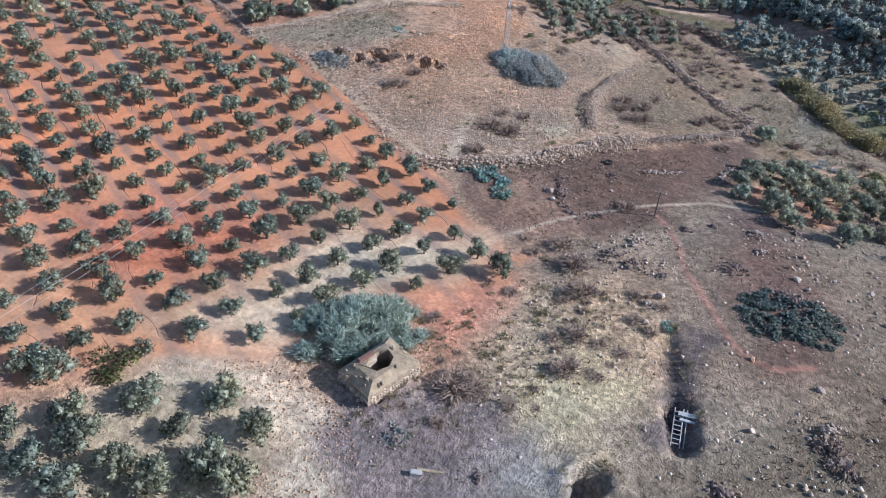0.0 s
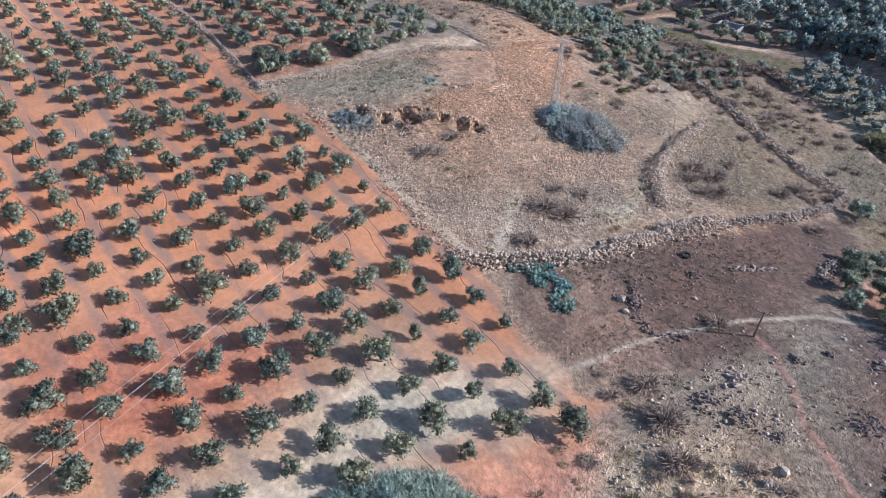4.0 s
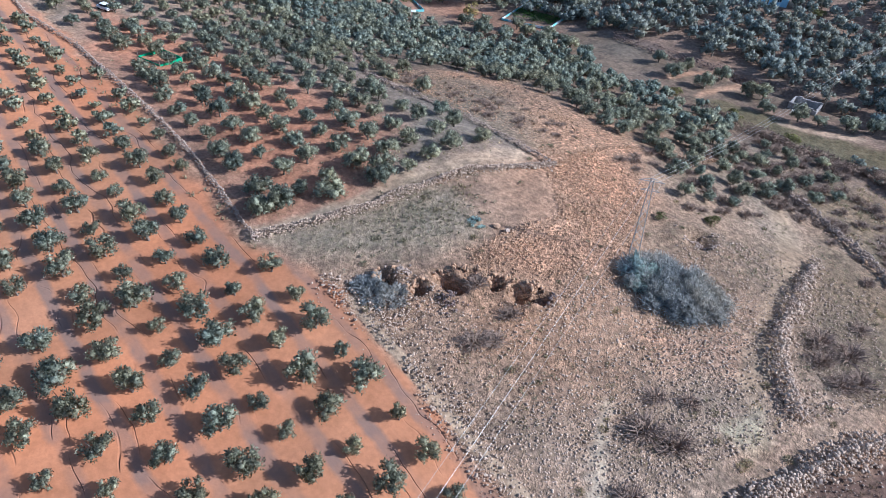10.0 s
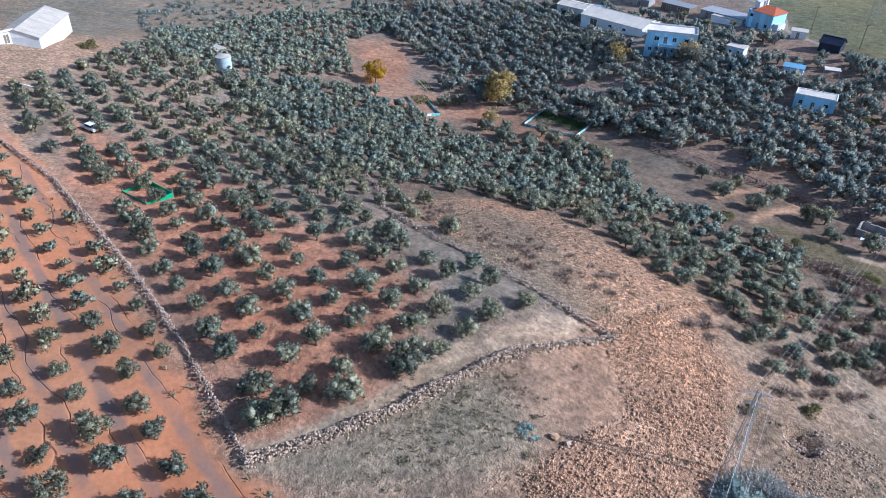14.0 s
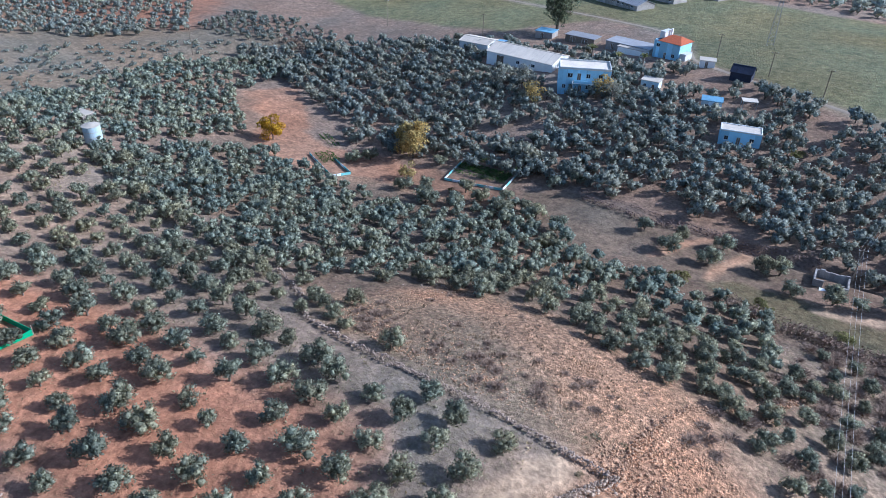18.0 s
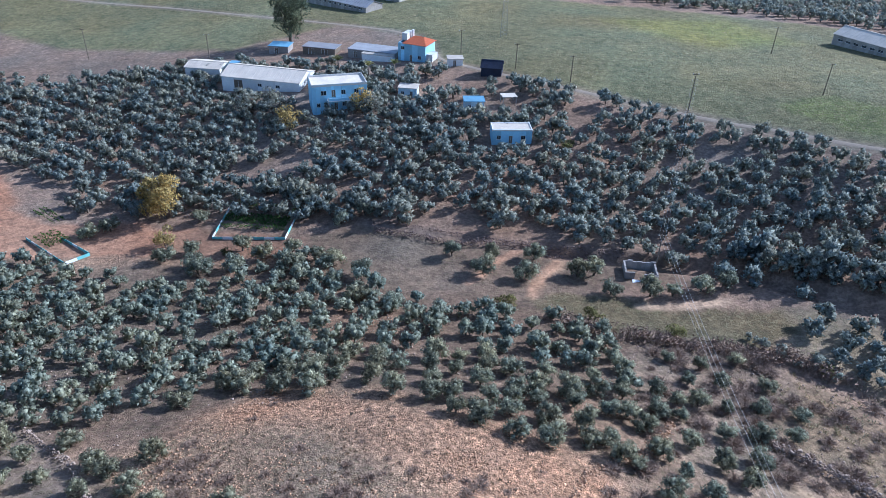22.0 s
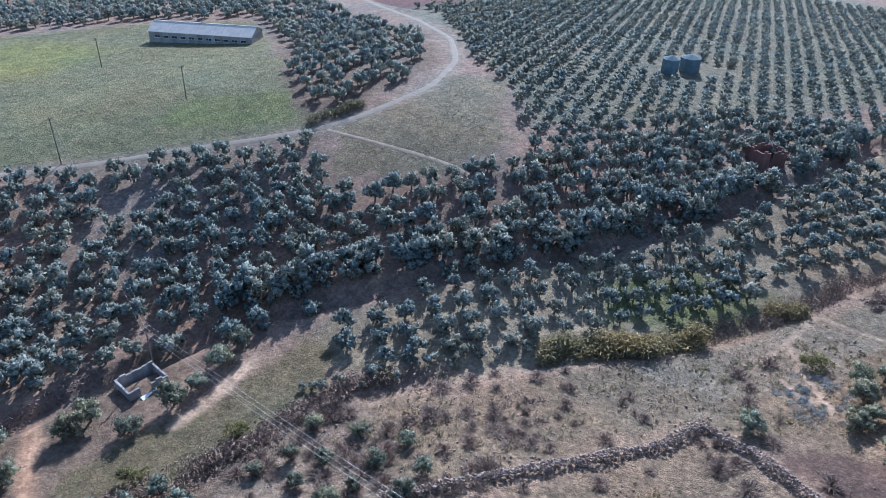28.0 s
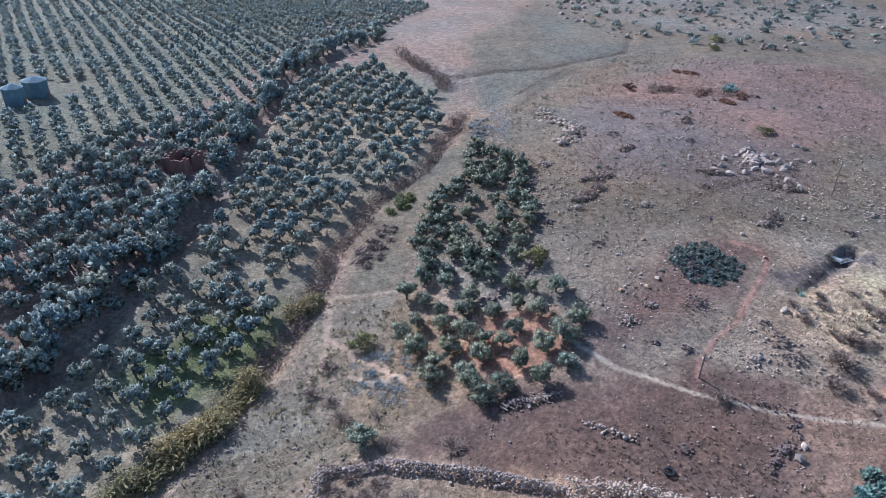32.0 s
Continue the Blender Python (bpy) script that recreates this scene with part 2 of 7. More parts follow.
# each patch: outline, colour, stones, grass, width of its edge
PATCHES = [
    ([(-900, 190), (-380, 205), (-262, 190), (-190, 190), (-120, 185), (-60, 165), (0, 140), (110, 105), (300, 60), (900, 60), (900, 900), (-900, 900)], VALLEY, 0.25, 0.3, 20),
    ([(-270, 125), (-180, 124), (-120, 145), (-88, 160), (-88, 178), (-130, 190), (-176, 190), (-225, 175), (-262, 180)], (0.215, 0.145, 0.100), 0.5, 0.35, 6),
    ([(-118, 142), (-106, 128), (-94, 130), (-88, 142), (-90, 158), (-98, 178), (-118, 166)], (0.300, 0.208, 0.140), 0.5, 0.4, 8),
    (GROVE, ORANGE, 0.05, 0.0, 3),
    ([(-92, -6), (-62, 3), (-57, 22), (-62, 44), (-68, 58), (-77, 48), (-84, 26)], (0.455, 0.250, 0.140), 0.0, 0.0, 16),
    ([(-96, 12), (-76, 14), (-69, 24), (-71, 38), (-78, 42), (-92, 30)], (0.40, 0.155, 0.085), 0.0, 0.0, 12),
    ([(-54, 64), (-66, 46), (-64, 31), (-64, 18), (-51, 25), (-53, 38), (-49, 54)], PALE, 0.15, 0.0, 11),
    ([(-44, 62), (-47, 52), (-48, 42), (-40, 38), (-34, 48), (-36, 60)], (0.46, 0.215, 0.135), 0.2, 0.1, 8),
    ([(-150, -20), (-70, -14), (-60, 0), (-58, 12), (-48, 21), (-40, 18), (-36, 10), (-52, -30)], (0.355, 0.280, 0.185), 0.1, 0.4, 4),
    ([(-61, 10), (-54, 21), (-47, 25), (-38, 24), (-31, 20), (-35, 13), (-42, 18), (-49, 19)], (0.455, 0.36, 0.25), 0.2, 0.2, 4),
    (UPPER, (0.285, 0.205, 0.148), 0.1, 0.45, 3),
    ([(-131, 71), (-129, 84), (-142, 104), (-175, 100), (-200, 96), (-230, 84), (-206, 75), (-151, 72)], (0.43, 0.200, 0.115), 0.05, 0.2, 12),
    ([(-132, 70), (-130, 84), (-128, 100), (-125, 114), (-121, 115), (-124, 102), (-126, 86), (-128.5, 69)], (0.41, 0.29, 0.19), 0.05, 0.05, 1),
    ([(-130, 68), (-127, 84), (-125, 100), (-122, 107), (-113, 98), (-113, 85), (-120, 75)], (0.300, 0.225, 0.150), 0.4, 0.5, 6),
    ([(-125, 97), (-118, 116), (-108, 107), (-111, 97)], (0.285, 0.180, 0.115), 0.15, 0.1, 6),
    ([(-120, 118), (-128, 124), (-150, 140), (-126, 143), (-116, 138), (-101, 120), (-94, 106), (-97, 96), (-108, 92), (-108, 107)], (0.45, 0.262, 0.155), 1.0, 0.0, 9),
    ([(-172, 122), (-160, 143), (-148, 147), (-117, 140), (-119, 120), (-125, 117), (-141, 116), (-167, 116)], (0.300, 0.200, 0.128), 0.8, 0.5, 4),
    ([(-168, 132), (-160, 143), (-148, 147), (-128, 143), (-117, 137), (-117, 120), (-132, 128), (-150, 136)], (0.435, 0.255, 0.150), 1.0, 0.1, 7),
    ([(-71, 93), (-70, 102), (-66, 99), (-67, 95)], (0.46, 0.36, 0.225), 0.2, 0.2, 3),
    ([(-88, 98), (-82, 110), (-75, 113), (-72, 106), (-80, 94)], (0.44, 0.265, 0.165), 0.7, 0.1, 6),
    ([(-102, 118), (-93, 130), (-86, 142), (-79, 130), (-82, 116), (-93, 112)], (0.265, 0.180, 0.118), 0.6, 0.3, 7),
    ([(-66, 116), (-56, 118), (-51, 138), (-68, 144), (-84, 149), (-78, 130)], (0.210, 0.145, 0.090), 0.6, 0.3, 9),
    ([(-48, 66), (-36, 40), (-16, 16), (20, 16), (34, 60), (28, 112), (-6, 128), (-30, 106), (-42, 98)], (0.245, 0.182, 0.125), 0.45, 0.25, 9),
    ([(-71, 71), (-66, 79), (-60, 97), (-50, 126), (-46, 132), (-36, 118), (-40, 100), (-36, 84), (-46, 72), (-56, 64)], BROWN, 0.15, 0.1, 4),
    ([(-66, 72), (-52, 64), (-44, 66), (-48, 76), (-60, 82)], (0.25, 0.150, 0.100), 0.25, 0.3, 10),
    ([(-44, 98), (-34, 96), (-26, 76), (-10, 60), (-4, 70), (-18, 88), (-28, 104)], (0.148, 0.088, 0.065), 0.35, 0.15, 12),
    ([(-38, 108), (-30, 103), (-22, 104), (-20, 114), (-30, 120)], (0.36, 0.175, 0.10), 0.2, 0.1, 3),
    ([(-14, 30), (-14, 62), (0, 76), (16, 70), (14, 36), (0, 22)], (0.29, 0.215, 0.145), 0.4, 0.3, 10),
    ([(-12, 20), (-8, 50), (-24, 62), (-40, 58), (-34, 40), (-32, 20)], (0.320, 0.230, 0.155), 0.5, 0.35, 9),
    ([(-39, 41), (-42, 58), (-34, 67), (-25, 64), (-21, 56), (-17, 42), (-19, 34), (-28, 39)], (0.40, 0.290, 0.180), 0.5, 0.4, 8),
    ([(-31, 42), (-30, 55), (-22, 52), (-20, 40), (-25, 37)], (0.48, 0.370, 0.210), 0.5, 0.2, 6),
    ([(-43, 26), (-38, 35), (-30, 39), (-22, 34), (-20, 27), (-30, 19), (-38, 20)], (0.195, 0.148, 0.130), 0.4, 0.3, 5),
    ([(-26, 30), (-24, 38), (-18, 37), (-14, 30), (-18, 22)], (0.270, 0.238, 0.205), 0.4, 0.3, 7),
    ([(-26, 66), (-21, 66), (-16, 56), (-12, 50), (-13, 45), (-17, 47), (-19, 55)], (0.120, 0.092, 0.082), 0.4, 0.2, 3),
    ([(-46, 132), (-36, 118), (-16, 124), (2, 136), (-14, 146), (-30, 150), (-50, 158), (-86, 176), (-92, 156), (-70, 148), (-52, 141)], (0.215, 0.148, 0.090), 0.4, 0.35, 6),
    ([(-48, 156), (-30, 149), (-12, 144), (-10, 131), (-30, 132), (-44, 146)], (0.235, 0.185, 0.130), 0.2, 0.6, 4),
    ([(10, 140), (30, 118), (72, 100), (130, 85), (220, 75), (330, 20), (300, -300), (-10, -120), (-20, 30), (-6, 60), (0, 90), (0, 110)], (0.172, 0.127, 0.083), 0.35, 0.2, 12),
    ([(79, 76), (68, 30), (30, 34), (8, 46), (10, 64), (22, 88), (50, 86)], (0.160, 0.118, 0.096), 0.3, 0.1, 12),
    ([(80, 70), (110, 30), (90, -10), (40, 0), (30, 36)], (0.210, 0.130, 0.098), 0.3, 0.1, 16),
    ([(72, 106), (90, 82), (128, 47), (170, 40), (205, 70), (150, 105), (106, 104)], (0.175, 0.138, 0.095), 0.2, 0.3, 8),
    ([(140, 0), (180, 40), (260, 60), (300, -100), (170, -80)], (0.235, 0.180, 0.130), 0.6, 0.4, 12),
    ([(-234, 345), (-196, 336), (-179, 303), (-136, 284), (-96, 274), (-46, 257), (-35, 280), (-18, 330), (-4, 372), (-45, 399), (-118, 412), (-214, 419), (-330, 420), (-420, 390), (-420, 330), (-330, 300), (-262, 306)], GRASS, 0.0, 1.0, 6),
    ([(-60, 268), (-48, 262), (-40, 282), (-60, 292), (-76, 284)], (0.165, 0.185, 0.055), 0.0, 1.0, 3),
    ([(-130, 380), (-90, 340), (-60, 360), (-80, 395)], (0.225, 0.220, 0.060), 0.0, 0.8, 18),
    ([(-41, 252), (-21, 251), (5, 260), (15, 245), (-3, 232), (-10, 218), (-31, 219), (-53, 232)], DRY, 0.2, 0.6, 2),
    ([(-45, 268), (-38, 257), (-17, 260), (11, 272), (30, 305), (36, 352), (-8, 352), (-30, 300)], (0.20, 0.133, 0.090), 0.1, 0.4, 4),
    ([(20, 262), (12, 240), (0, 222), (60, 196), (140, 170), (240, 150), (330, 300), (150, 420), (62, 400), (50, 320), (36, 290)], (0.195, 0.178, 0.120), 0.1, 0.8, 8),
    ([(58, 352), (56, 430), (180, 430), (170, 384), (110, 354)], (0.13, 0.055, 0.045), 0.0, 0.0, 3),
    ([(-50, 160), (-30, 152), (-6, 146), (8, 143), (40, 122), (90, 114), (130, 132), (110, 160), (36, 168), (-8, 174), (-40, 186), (-84, 196), (-84, 182)], (0.30, 0.235, 0.155), 0.1, 0.7, 5),
    ([(-8, 130), (-8, 142), (20, 136), (46, 118), (70, 110), (66, 102), (50, 110), (36, 113), (20, 123), (2, 128)], (0.195, 0.152, 0.102), 0.3, 0.6, 5),
    ([(-40, 166), (-24, 152), (-8, 150), (-14, 166), (-30, 174)], (0.165, 0.175, 0.065), 0.0, 1.0, 6),
    ([(-152, 186), (-150, 205), (-126, 206), (-104, 212), (-98, 202), (-112, 197), (-122, 192), (-131, 184)], (0.20, 0.145, 0.105), 0.05, 0.4, 4),
    ([(-181, 200), (-170, 208), (-149, 205), (-149, 183), (-164, 182)], (0.205, 0.145, 0.100), 0.0, 0.35, 2),
    ([(-130, 186), (-123, 191), (-104, 192), (-84, 197), (-80, 190), (-88, 184), (-112, 178)], (0.155, 0.122, 0.066), 0.0, 0.8, 3),
    ([(-297, 203), (-289, 222), (-272, 210), (-258, 197), (-246, 193), (-223, 199), (-209, 199), (-207, 186), (-227, 181), (-245, 173), (-262, 181), (-268, 190)], (0.36, 0.195, 0.118), 0.05, 0.1, 3),
    ([(-213, 198), (-180, 199), (-182, 190), (-200, 186), (-214, 190)], (0.27, 0.165, 0.11), 0.05, 0.2, 3),
    ([(-420, 190), (-366, 234), (-320, 250), (-300, 235), (-330, 205), (-400, 170)], (0.24, 0.175, 0.13), 0.2, 0.4, 8),
    ([(-262, 132), (-262, 180), (-286, 202), (-350, 190), (-330, 130)], (0.26, 0.17, 0.12), 0.1, 0.4, 6),
    ([(-520, 90), (-300, 105), (-300, 140), (-330, 200), (-300, 246), (-310, 262), (-380, 242), (-420, 178)], (0.235, 0.182, 0.128), 0.2, 0.5, 10),
    ([(-520, 190), (-400, 218), (-372, 236), (-420, 292), (-560, 300)], (0.31, 0.16, 0.10), 0.0, 0.2, 8),
]

xs = np.concatenate([-330 - np.geomspace(1, 2600, 46)[::-1], np.arange(-330, -270, 2.0), np.arange(-270, -62, 1.0), np.arange(-62, -8, 0.5), np.arange(-8, 60, 1.0), np.arange(60, 131, 2.0), 131 + np.geomspace(1, 2800, 46)])
ys = np.concatenate([-25 - np.geomspace(1, 2600, 40)[::-1], np.arange(-25, 60, 1.0), np.arange(60, 105, 0.5), np.arange(105, 225, 1.0), np.arange(225, 440, 2.0), 440 + np.geomspace(2, 2600, 40)])
GX, GY = np.meshgrid(xs, ys)
gx, gy = GX.ravel(), GY.ravel()


def land_cover(x, y):
    """Colour, stoniness and grass of the ground at each place."""
    wx = x + 5 * (fbm(x, y, 14) - 0.5) + 2.5 * (vnoise(x, y, 3.1) - 0.5)
    wy = y + 5 * (fbm(x + 300, y, 14) - 0.5) + 2.5 * (vnoise(x + 99, y, 3.1) - 0.5)
    colour = np.tile(np.array(STONY), (len(x), 1))
    stones, grass, rows = np.full(len(x), 0.6), np.full(len(x), 0.2), np.zeros(len(x))
    for outline, tint, s, g, edge in PATCHES:
        px, py = [p[0] for p in outline], [p[1] for p in outline]
        near = np.nonzero((x > min(px) - 40) & (x < max(px) + 40) & (y > min(py) - 40) & (y < max(py) + 40))[0]
        k = np.zeros(len(x))
        k[near] = smooth(edge_distance(outline, wx[near], wy[near]), -edge / 2, edge / 2)
        colour += k[:, None] * (np.array(tint) - colour)
        stones += k * (s - stones)
        grass += k * (g - grass)
        if outline is GROVE:
            rows = k.copy()
        else:
            rows *= 1 - k * (0.4 if tint is PALE or tint[0] in (0.40, 0.455) else 1.0)
    for line, width, tint in [([(-126, 200), (-124.6, 207), (-121, 217), (-112, 226)], 1.0, (0.44, 0.30, 0.19)), ([(-112, 72), (-104, 71), (-92, 70), (-83, 69.5), (-74, 69)], 0.8, (0.42, 0.30, 0.19)), ([(-82, 86), (-78, 79), (-74, 73)], 0.9, (0.44, 0.33, 0.22)), ([(-142, 190), (-138, 199), (-134, 206)], 1.1, (0.44, 0.27, 0.17)), ([(-129, 188), (-128, 198), (-125, 206), (-123.6, 211)], 1.1, (0.46, 0.29, 0.18)), ([(-109, 190.5), (-100, 193.5), (-93, 196.5)], 1.2, (0.46, 0.34, 0.23)), ([(-170, 208), (-149, 206.5), (-126, 206), (-100, 214)], 1.3, (0.22, 0.16, 0.12)), (ROAD, 2.6, (0.24, 0.19, 0.13)), ([(-90, 147), (-83, 137), (-78, 124), (-75.5, 114), (-73, 104)], 2.0, (0.30, 0.205, 0.125)), ([(-29, 142), (-20, 142), (-9, 141.6), (-9.6, 130)], 0.45, (0.33, 0.25, 0.17)), ([(-20, 142), (-27, 136), (-34, 128)], 0.5, (0.36, 0.26, 0.18)), ([(-30, 150), (-29, 142), (-33, 133), (-31, 124)], 0.4, (0.30, 0.23, 0.16)), ([(-47.5, 252), (-34, 230), (-29, 217)], 0.01, (0.24, 0.19, 0.13))] + [(f, 0.4, c) for f, c in zip(FOOTPATHS, ((0.38, 0.29, 0.20), (0.30, 0.155, 0.11)))]:
        k = 1 - smooth(line_distance(line, x + 1.2 * (vnoise(x, y, 6) - 0.5), y), width * 0.6, width * 1.4)
        colour += (k * 0.85)[:, None] * (np.array(tint) - colour)
        stones, grass, rows = stones * (1 - k), grass * (1 - k), rows * (1 - k)
    broad, fine = fbm(x + 77, y, 40), fbm(x, y + 55, 6)
    colour = colour * (0.72 + 0.56 * broad)[:, None] * (0.82 + 0.36 * fine)[:, None]
    warm = fbm(x - 500, y + 200, 22)
    colour *= 1 + (warm[:, None] - 0.5) * np.array([0.35, 0.0, -0.25])
    return np.clip(colour, 0.01, 0.9), stones, grass, rows


def ground_material():
    def build(t, b):
        pos = position(t)
        soil = node(t, "Attribute")
        soil.attribute_name = "soil"
        mask = node(t, "Attribute")
        mask.attribute_name = "cover"
        parts = node(t, "SeparateColor")
        t.links.new(mask.outputs["Color"], parts.inputs[0])
        stones, grass, rows = parts.outputs
        n1, n2, n3 = noise_tex(t, 0.35, 6.0, 0.65), noise_tex(t, 1.7, 2.0, 0.5), noise_tex(t, 0.06, 3.0)
        def sum_of(a, op, k):
            m = node(t, "Math", op=op)
            for i, v in ((0, a), (1, k)):
                if isinstance(v, (int, float)):
                    m.inputs[i].default_value = v
                else:
                    t.links.new(v, m.inputs[i])
            return m.outputs[0]
        wild = sum_of(1.0, "SUBTRACT", sum_of(rows, "MULTIPLY", 0.72))
        c = mix(t, "MULTIPLY", wild, soil.outputs["Color"], ramp(t, n1.outputs[0], (0.34, (0.72, 0.73, 0.75)), (0.66, (1.24, 1.22, 1.19))))
        blotch = noise_tex(t, 0.8, 3.0, 0.55)
        c = mix(t, "MULTIPLY", wild, c, ramp(t, blotch.outputs[0], (0.38, (0.82, 0.81, 0.81)), (0.62, (1.15, 1.15, 1.14))))
        c = mix(t, "MULTIPLY", wild, c, ramp(t, n2.outputs[0], (0.32, grey(0.80)), (0.68, grey(1.18))))
        c = mix(t, "MULTIPLY", sum_of(stones, "MULTIPLY", 0.9), c, ramp(t, n2.outputs[0], (0.36, grey(0.70)), (0.64, grey(1.30))))
        grit = noise_tex(t, 7.5, 3.0, 0.75)
        c = mix(t, "MULTIPLY", sum_of(wild, "MULTIPLY", 0.3), c, ramp(t, grit.outputs[0], (0.3, grey(0.66)), (0.7, grey(1.34))))
        # tilled strips between the tree rows
        turn = node(t, "Mapping")
        turn.vector_type = "TEXTURE"
        turn.inputs["Rotation"].default_value = (0, 0, radians(ROW_TURN))
        turn.inputs["Location"].default_value = (*ROW_START, 0)
        t.links.new(pos, turn.inputs[0])
        axes = node(t, "SeparateXYZ")
        t.links.new(turn.outputs[0], axes.inputs[0])
        wobble = sum_of(sum_of(n3.outputs[0], "SUBTRACT", 0.5), "MULTIPLY", 2.0)
        across = sum_of(sum_of(axes.outputs[1], "ADD", wobble), "DIVIDE", ROW_GAP)
        saw = sum_of(sum_of(sum_of(across, "FRACT", 0.0), "SUBTRACT", 0.5), "ABSOLUTE", 0.0)
        saw = sum_of(saw, "ADD", sum_of(sum_of(n1.outputs[0], "SUBTRACT", 0.5), "MULTIPLY", 0.22))
        strip = ramp(t, saw, (0.09, grey(0.75)), (0.20, grey(0.0)))
        strip = sum_of(strip, "MULTIPLY", rows)
        strip = sum_of(strip, "MULTIPLY", ramp(t, noise_tex(t, 0.12, 3.0).outputs[0], (0.30, grey(0.15)), (0.6, grey(1.0))))
        c = mix(t, "MIX", strip, c, (0.20, 0.145, 0.12))
        # rills cut by rain, running down between the rows
        groove = None
        for shift, bend in ((0.13, 0.16), (0.62, 0.20)):
            drift = sum_of(sum_of(noise_tex(t, 0.10, 2.0, 0.4).outputs[0], "SUBTRACT", 0.5 + shift), "MULTIPLY", 1.0)
            lane = sum_of(across, "ADD", sum_of(drift, "MULTIPLY", 1.0 if shift < 0.5 else 1.3))
            lane = sum_of(sum_of(sum_of(lane, "FRACT", 0.0), "SUBTRACT", 0.5), "ABSOLUTE", 0.0)
            line = ramp(t, lane, (0.003, grey(1.0)), (0.010 + 0.05 * bend, grey(0.0)))
            line = sum_of(line, "MULTIPLY", ramp(t, noise_tex(t, 0.09 + 0.03 * shift, 2.0).outputs[0], (0.50, grey(0.0)), (0.58, grey(1.0))))
            groove = line if groove is None else sum_of(groove, "MAXIMUM", line)
        groove = sum_of(groove, "MULTIPLY", rows)
        c = mix(t, "MIX", sum_of(groove, "MULTIPLY", 0.4), c, (0.17, 0.075, 0.05))
        # loose stones
        cell = node(t, "TexVoronoi", Scale=1.5)
        small = node(t, "TexVoronoi", Scale=4.2)
        bent = mix(t, "ADD", 0.6, pos, noise_tex(t, 1.6, 3.0).outputs[1])
        for v in (cell, small):
            t.links.new(bent, v.inputs["Vector"])
        pick = sum_of(ramp(t, n1.outputs[0], (0.25, grey(0.0)), (0.6, grey(1.0))), "MULTIPLY", stones)
        tint = mix(t, "MIX", 0.5, cell.outputs["Color"], small.outputs["Color"])
        bw = node(t, "RGBToBW")
        t.links.new(tint, bw.inputs[0])
        c = mix(t, "MULTIPLY", pick, c, ramp(t, bw.outputs[0], (0.25, grey(0.60)), (0.5, grey(0.98)), (0.8, grey(1.5))))
        gap = ramp(t, small.outputs["Distance"], (0.3, grey(1.05)), (0.8, grey(0.6)))
        c = mix(t, "MULTIPLY", pick, c, gap)
        # dry and green tufts
        tuft = noise_tex(t, 1.4, 5.0, 0.75)
        blade = sum_of(ramp(t, tuft.outputs[0], (0.48, grey(0.0)), (0.62, grey(0.8))), "MULTIPLY", grass)
        c = mix(t, "MIX", blade, c, mix(t, "MIX", ramp(t, n1.outputs[0], (0.4, grey(0)), (0.6, grey(1))), (0.13, 0.135, 0.06), (0.26, 0.215, 0.12)))
        t.links.new(c, b.inputs["Base Color"])
        lift = sum_of(sum_of(sum_of(small.outputs["Distance"], "MULTIPLY", -1.0), "MULTIPLY", pick), "ADD", sum_of(n2.outputs[0], "MULTIPLY", 0.5))
        lift = sum_of(lift, "ADD", sum_of(blade, "MULTIPLY", 0.6))
        lift = sum_of(sum_of(lift, "MULTIPLY", wild), "SUBTRACT", sum_of(groove, "MULTIPLY", 0.4))
        bump(t, b, lift, 1.0, 0.28)
    return material("soil_and_stones", build, 0.95)


ROW_A, ROW_B, ROW_START = Vector((5.26, 5.08)), Vector((5.47, -0.37)), (-121.68, 39.44)
ROW_TURN = math.degrees(math.atan2(ROW_B.y, ROW_B.x))
ROW_GAP = abs(ROW_A.x * ROW_B.y - ROW_A.y * ROW_B.x) / ROW_B.length


def build_ground():
    colour, stones, grass, rows = land_cover(gx, gy)
    gz = ground_z(gx, gy)
    rough = 0.10 + 0.28 * stones
    level = smooth(np.minimum(line_distance(ROAD, gx, gy), line_distance(TRACK, gx, gy)), 2.5, 7.0)
    gz = gz + level * (rough * (fbm(gx, gy, 5) - 0.5) + 0.5 * (fbm(gx + 40, gy, 23) - 0.5) * (1 - rows))
    nx, ny = len(xs), len(ys)
    a = (np.arange(ny - 1)[:, None] * nx + np.arange(nx - 1)).ravel()
    mesh = bpy.data.meshes.new("ground")
    mesh.from_pydata(np.c_[gx, gy, gz].tolist(), [], np.c_[a, a + 1, a + nx + 1, a + nx].tolist())
    mesh.polygons.foreach_set("use_smooth", np.ones(len(a), bool))
    for name, data in (("soil", colour), ("cover", np.c_[stones, grass, rows])):
        at = mesh.color_attributes.new(name, "FLOAT_COLOR", "POINT")
        at.data.foreach_set("color", np.c_[data, np.ones(len(gx))].ravel())
    mesh.materials.append(ground_material())
    return tagged(new("ground", mesh), "stony hillside of orange, brown and grey soil with dry grass", "ground", kind="structure")


build_ground()


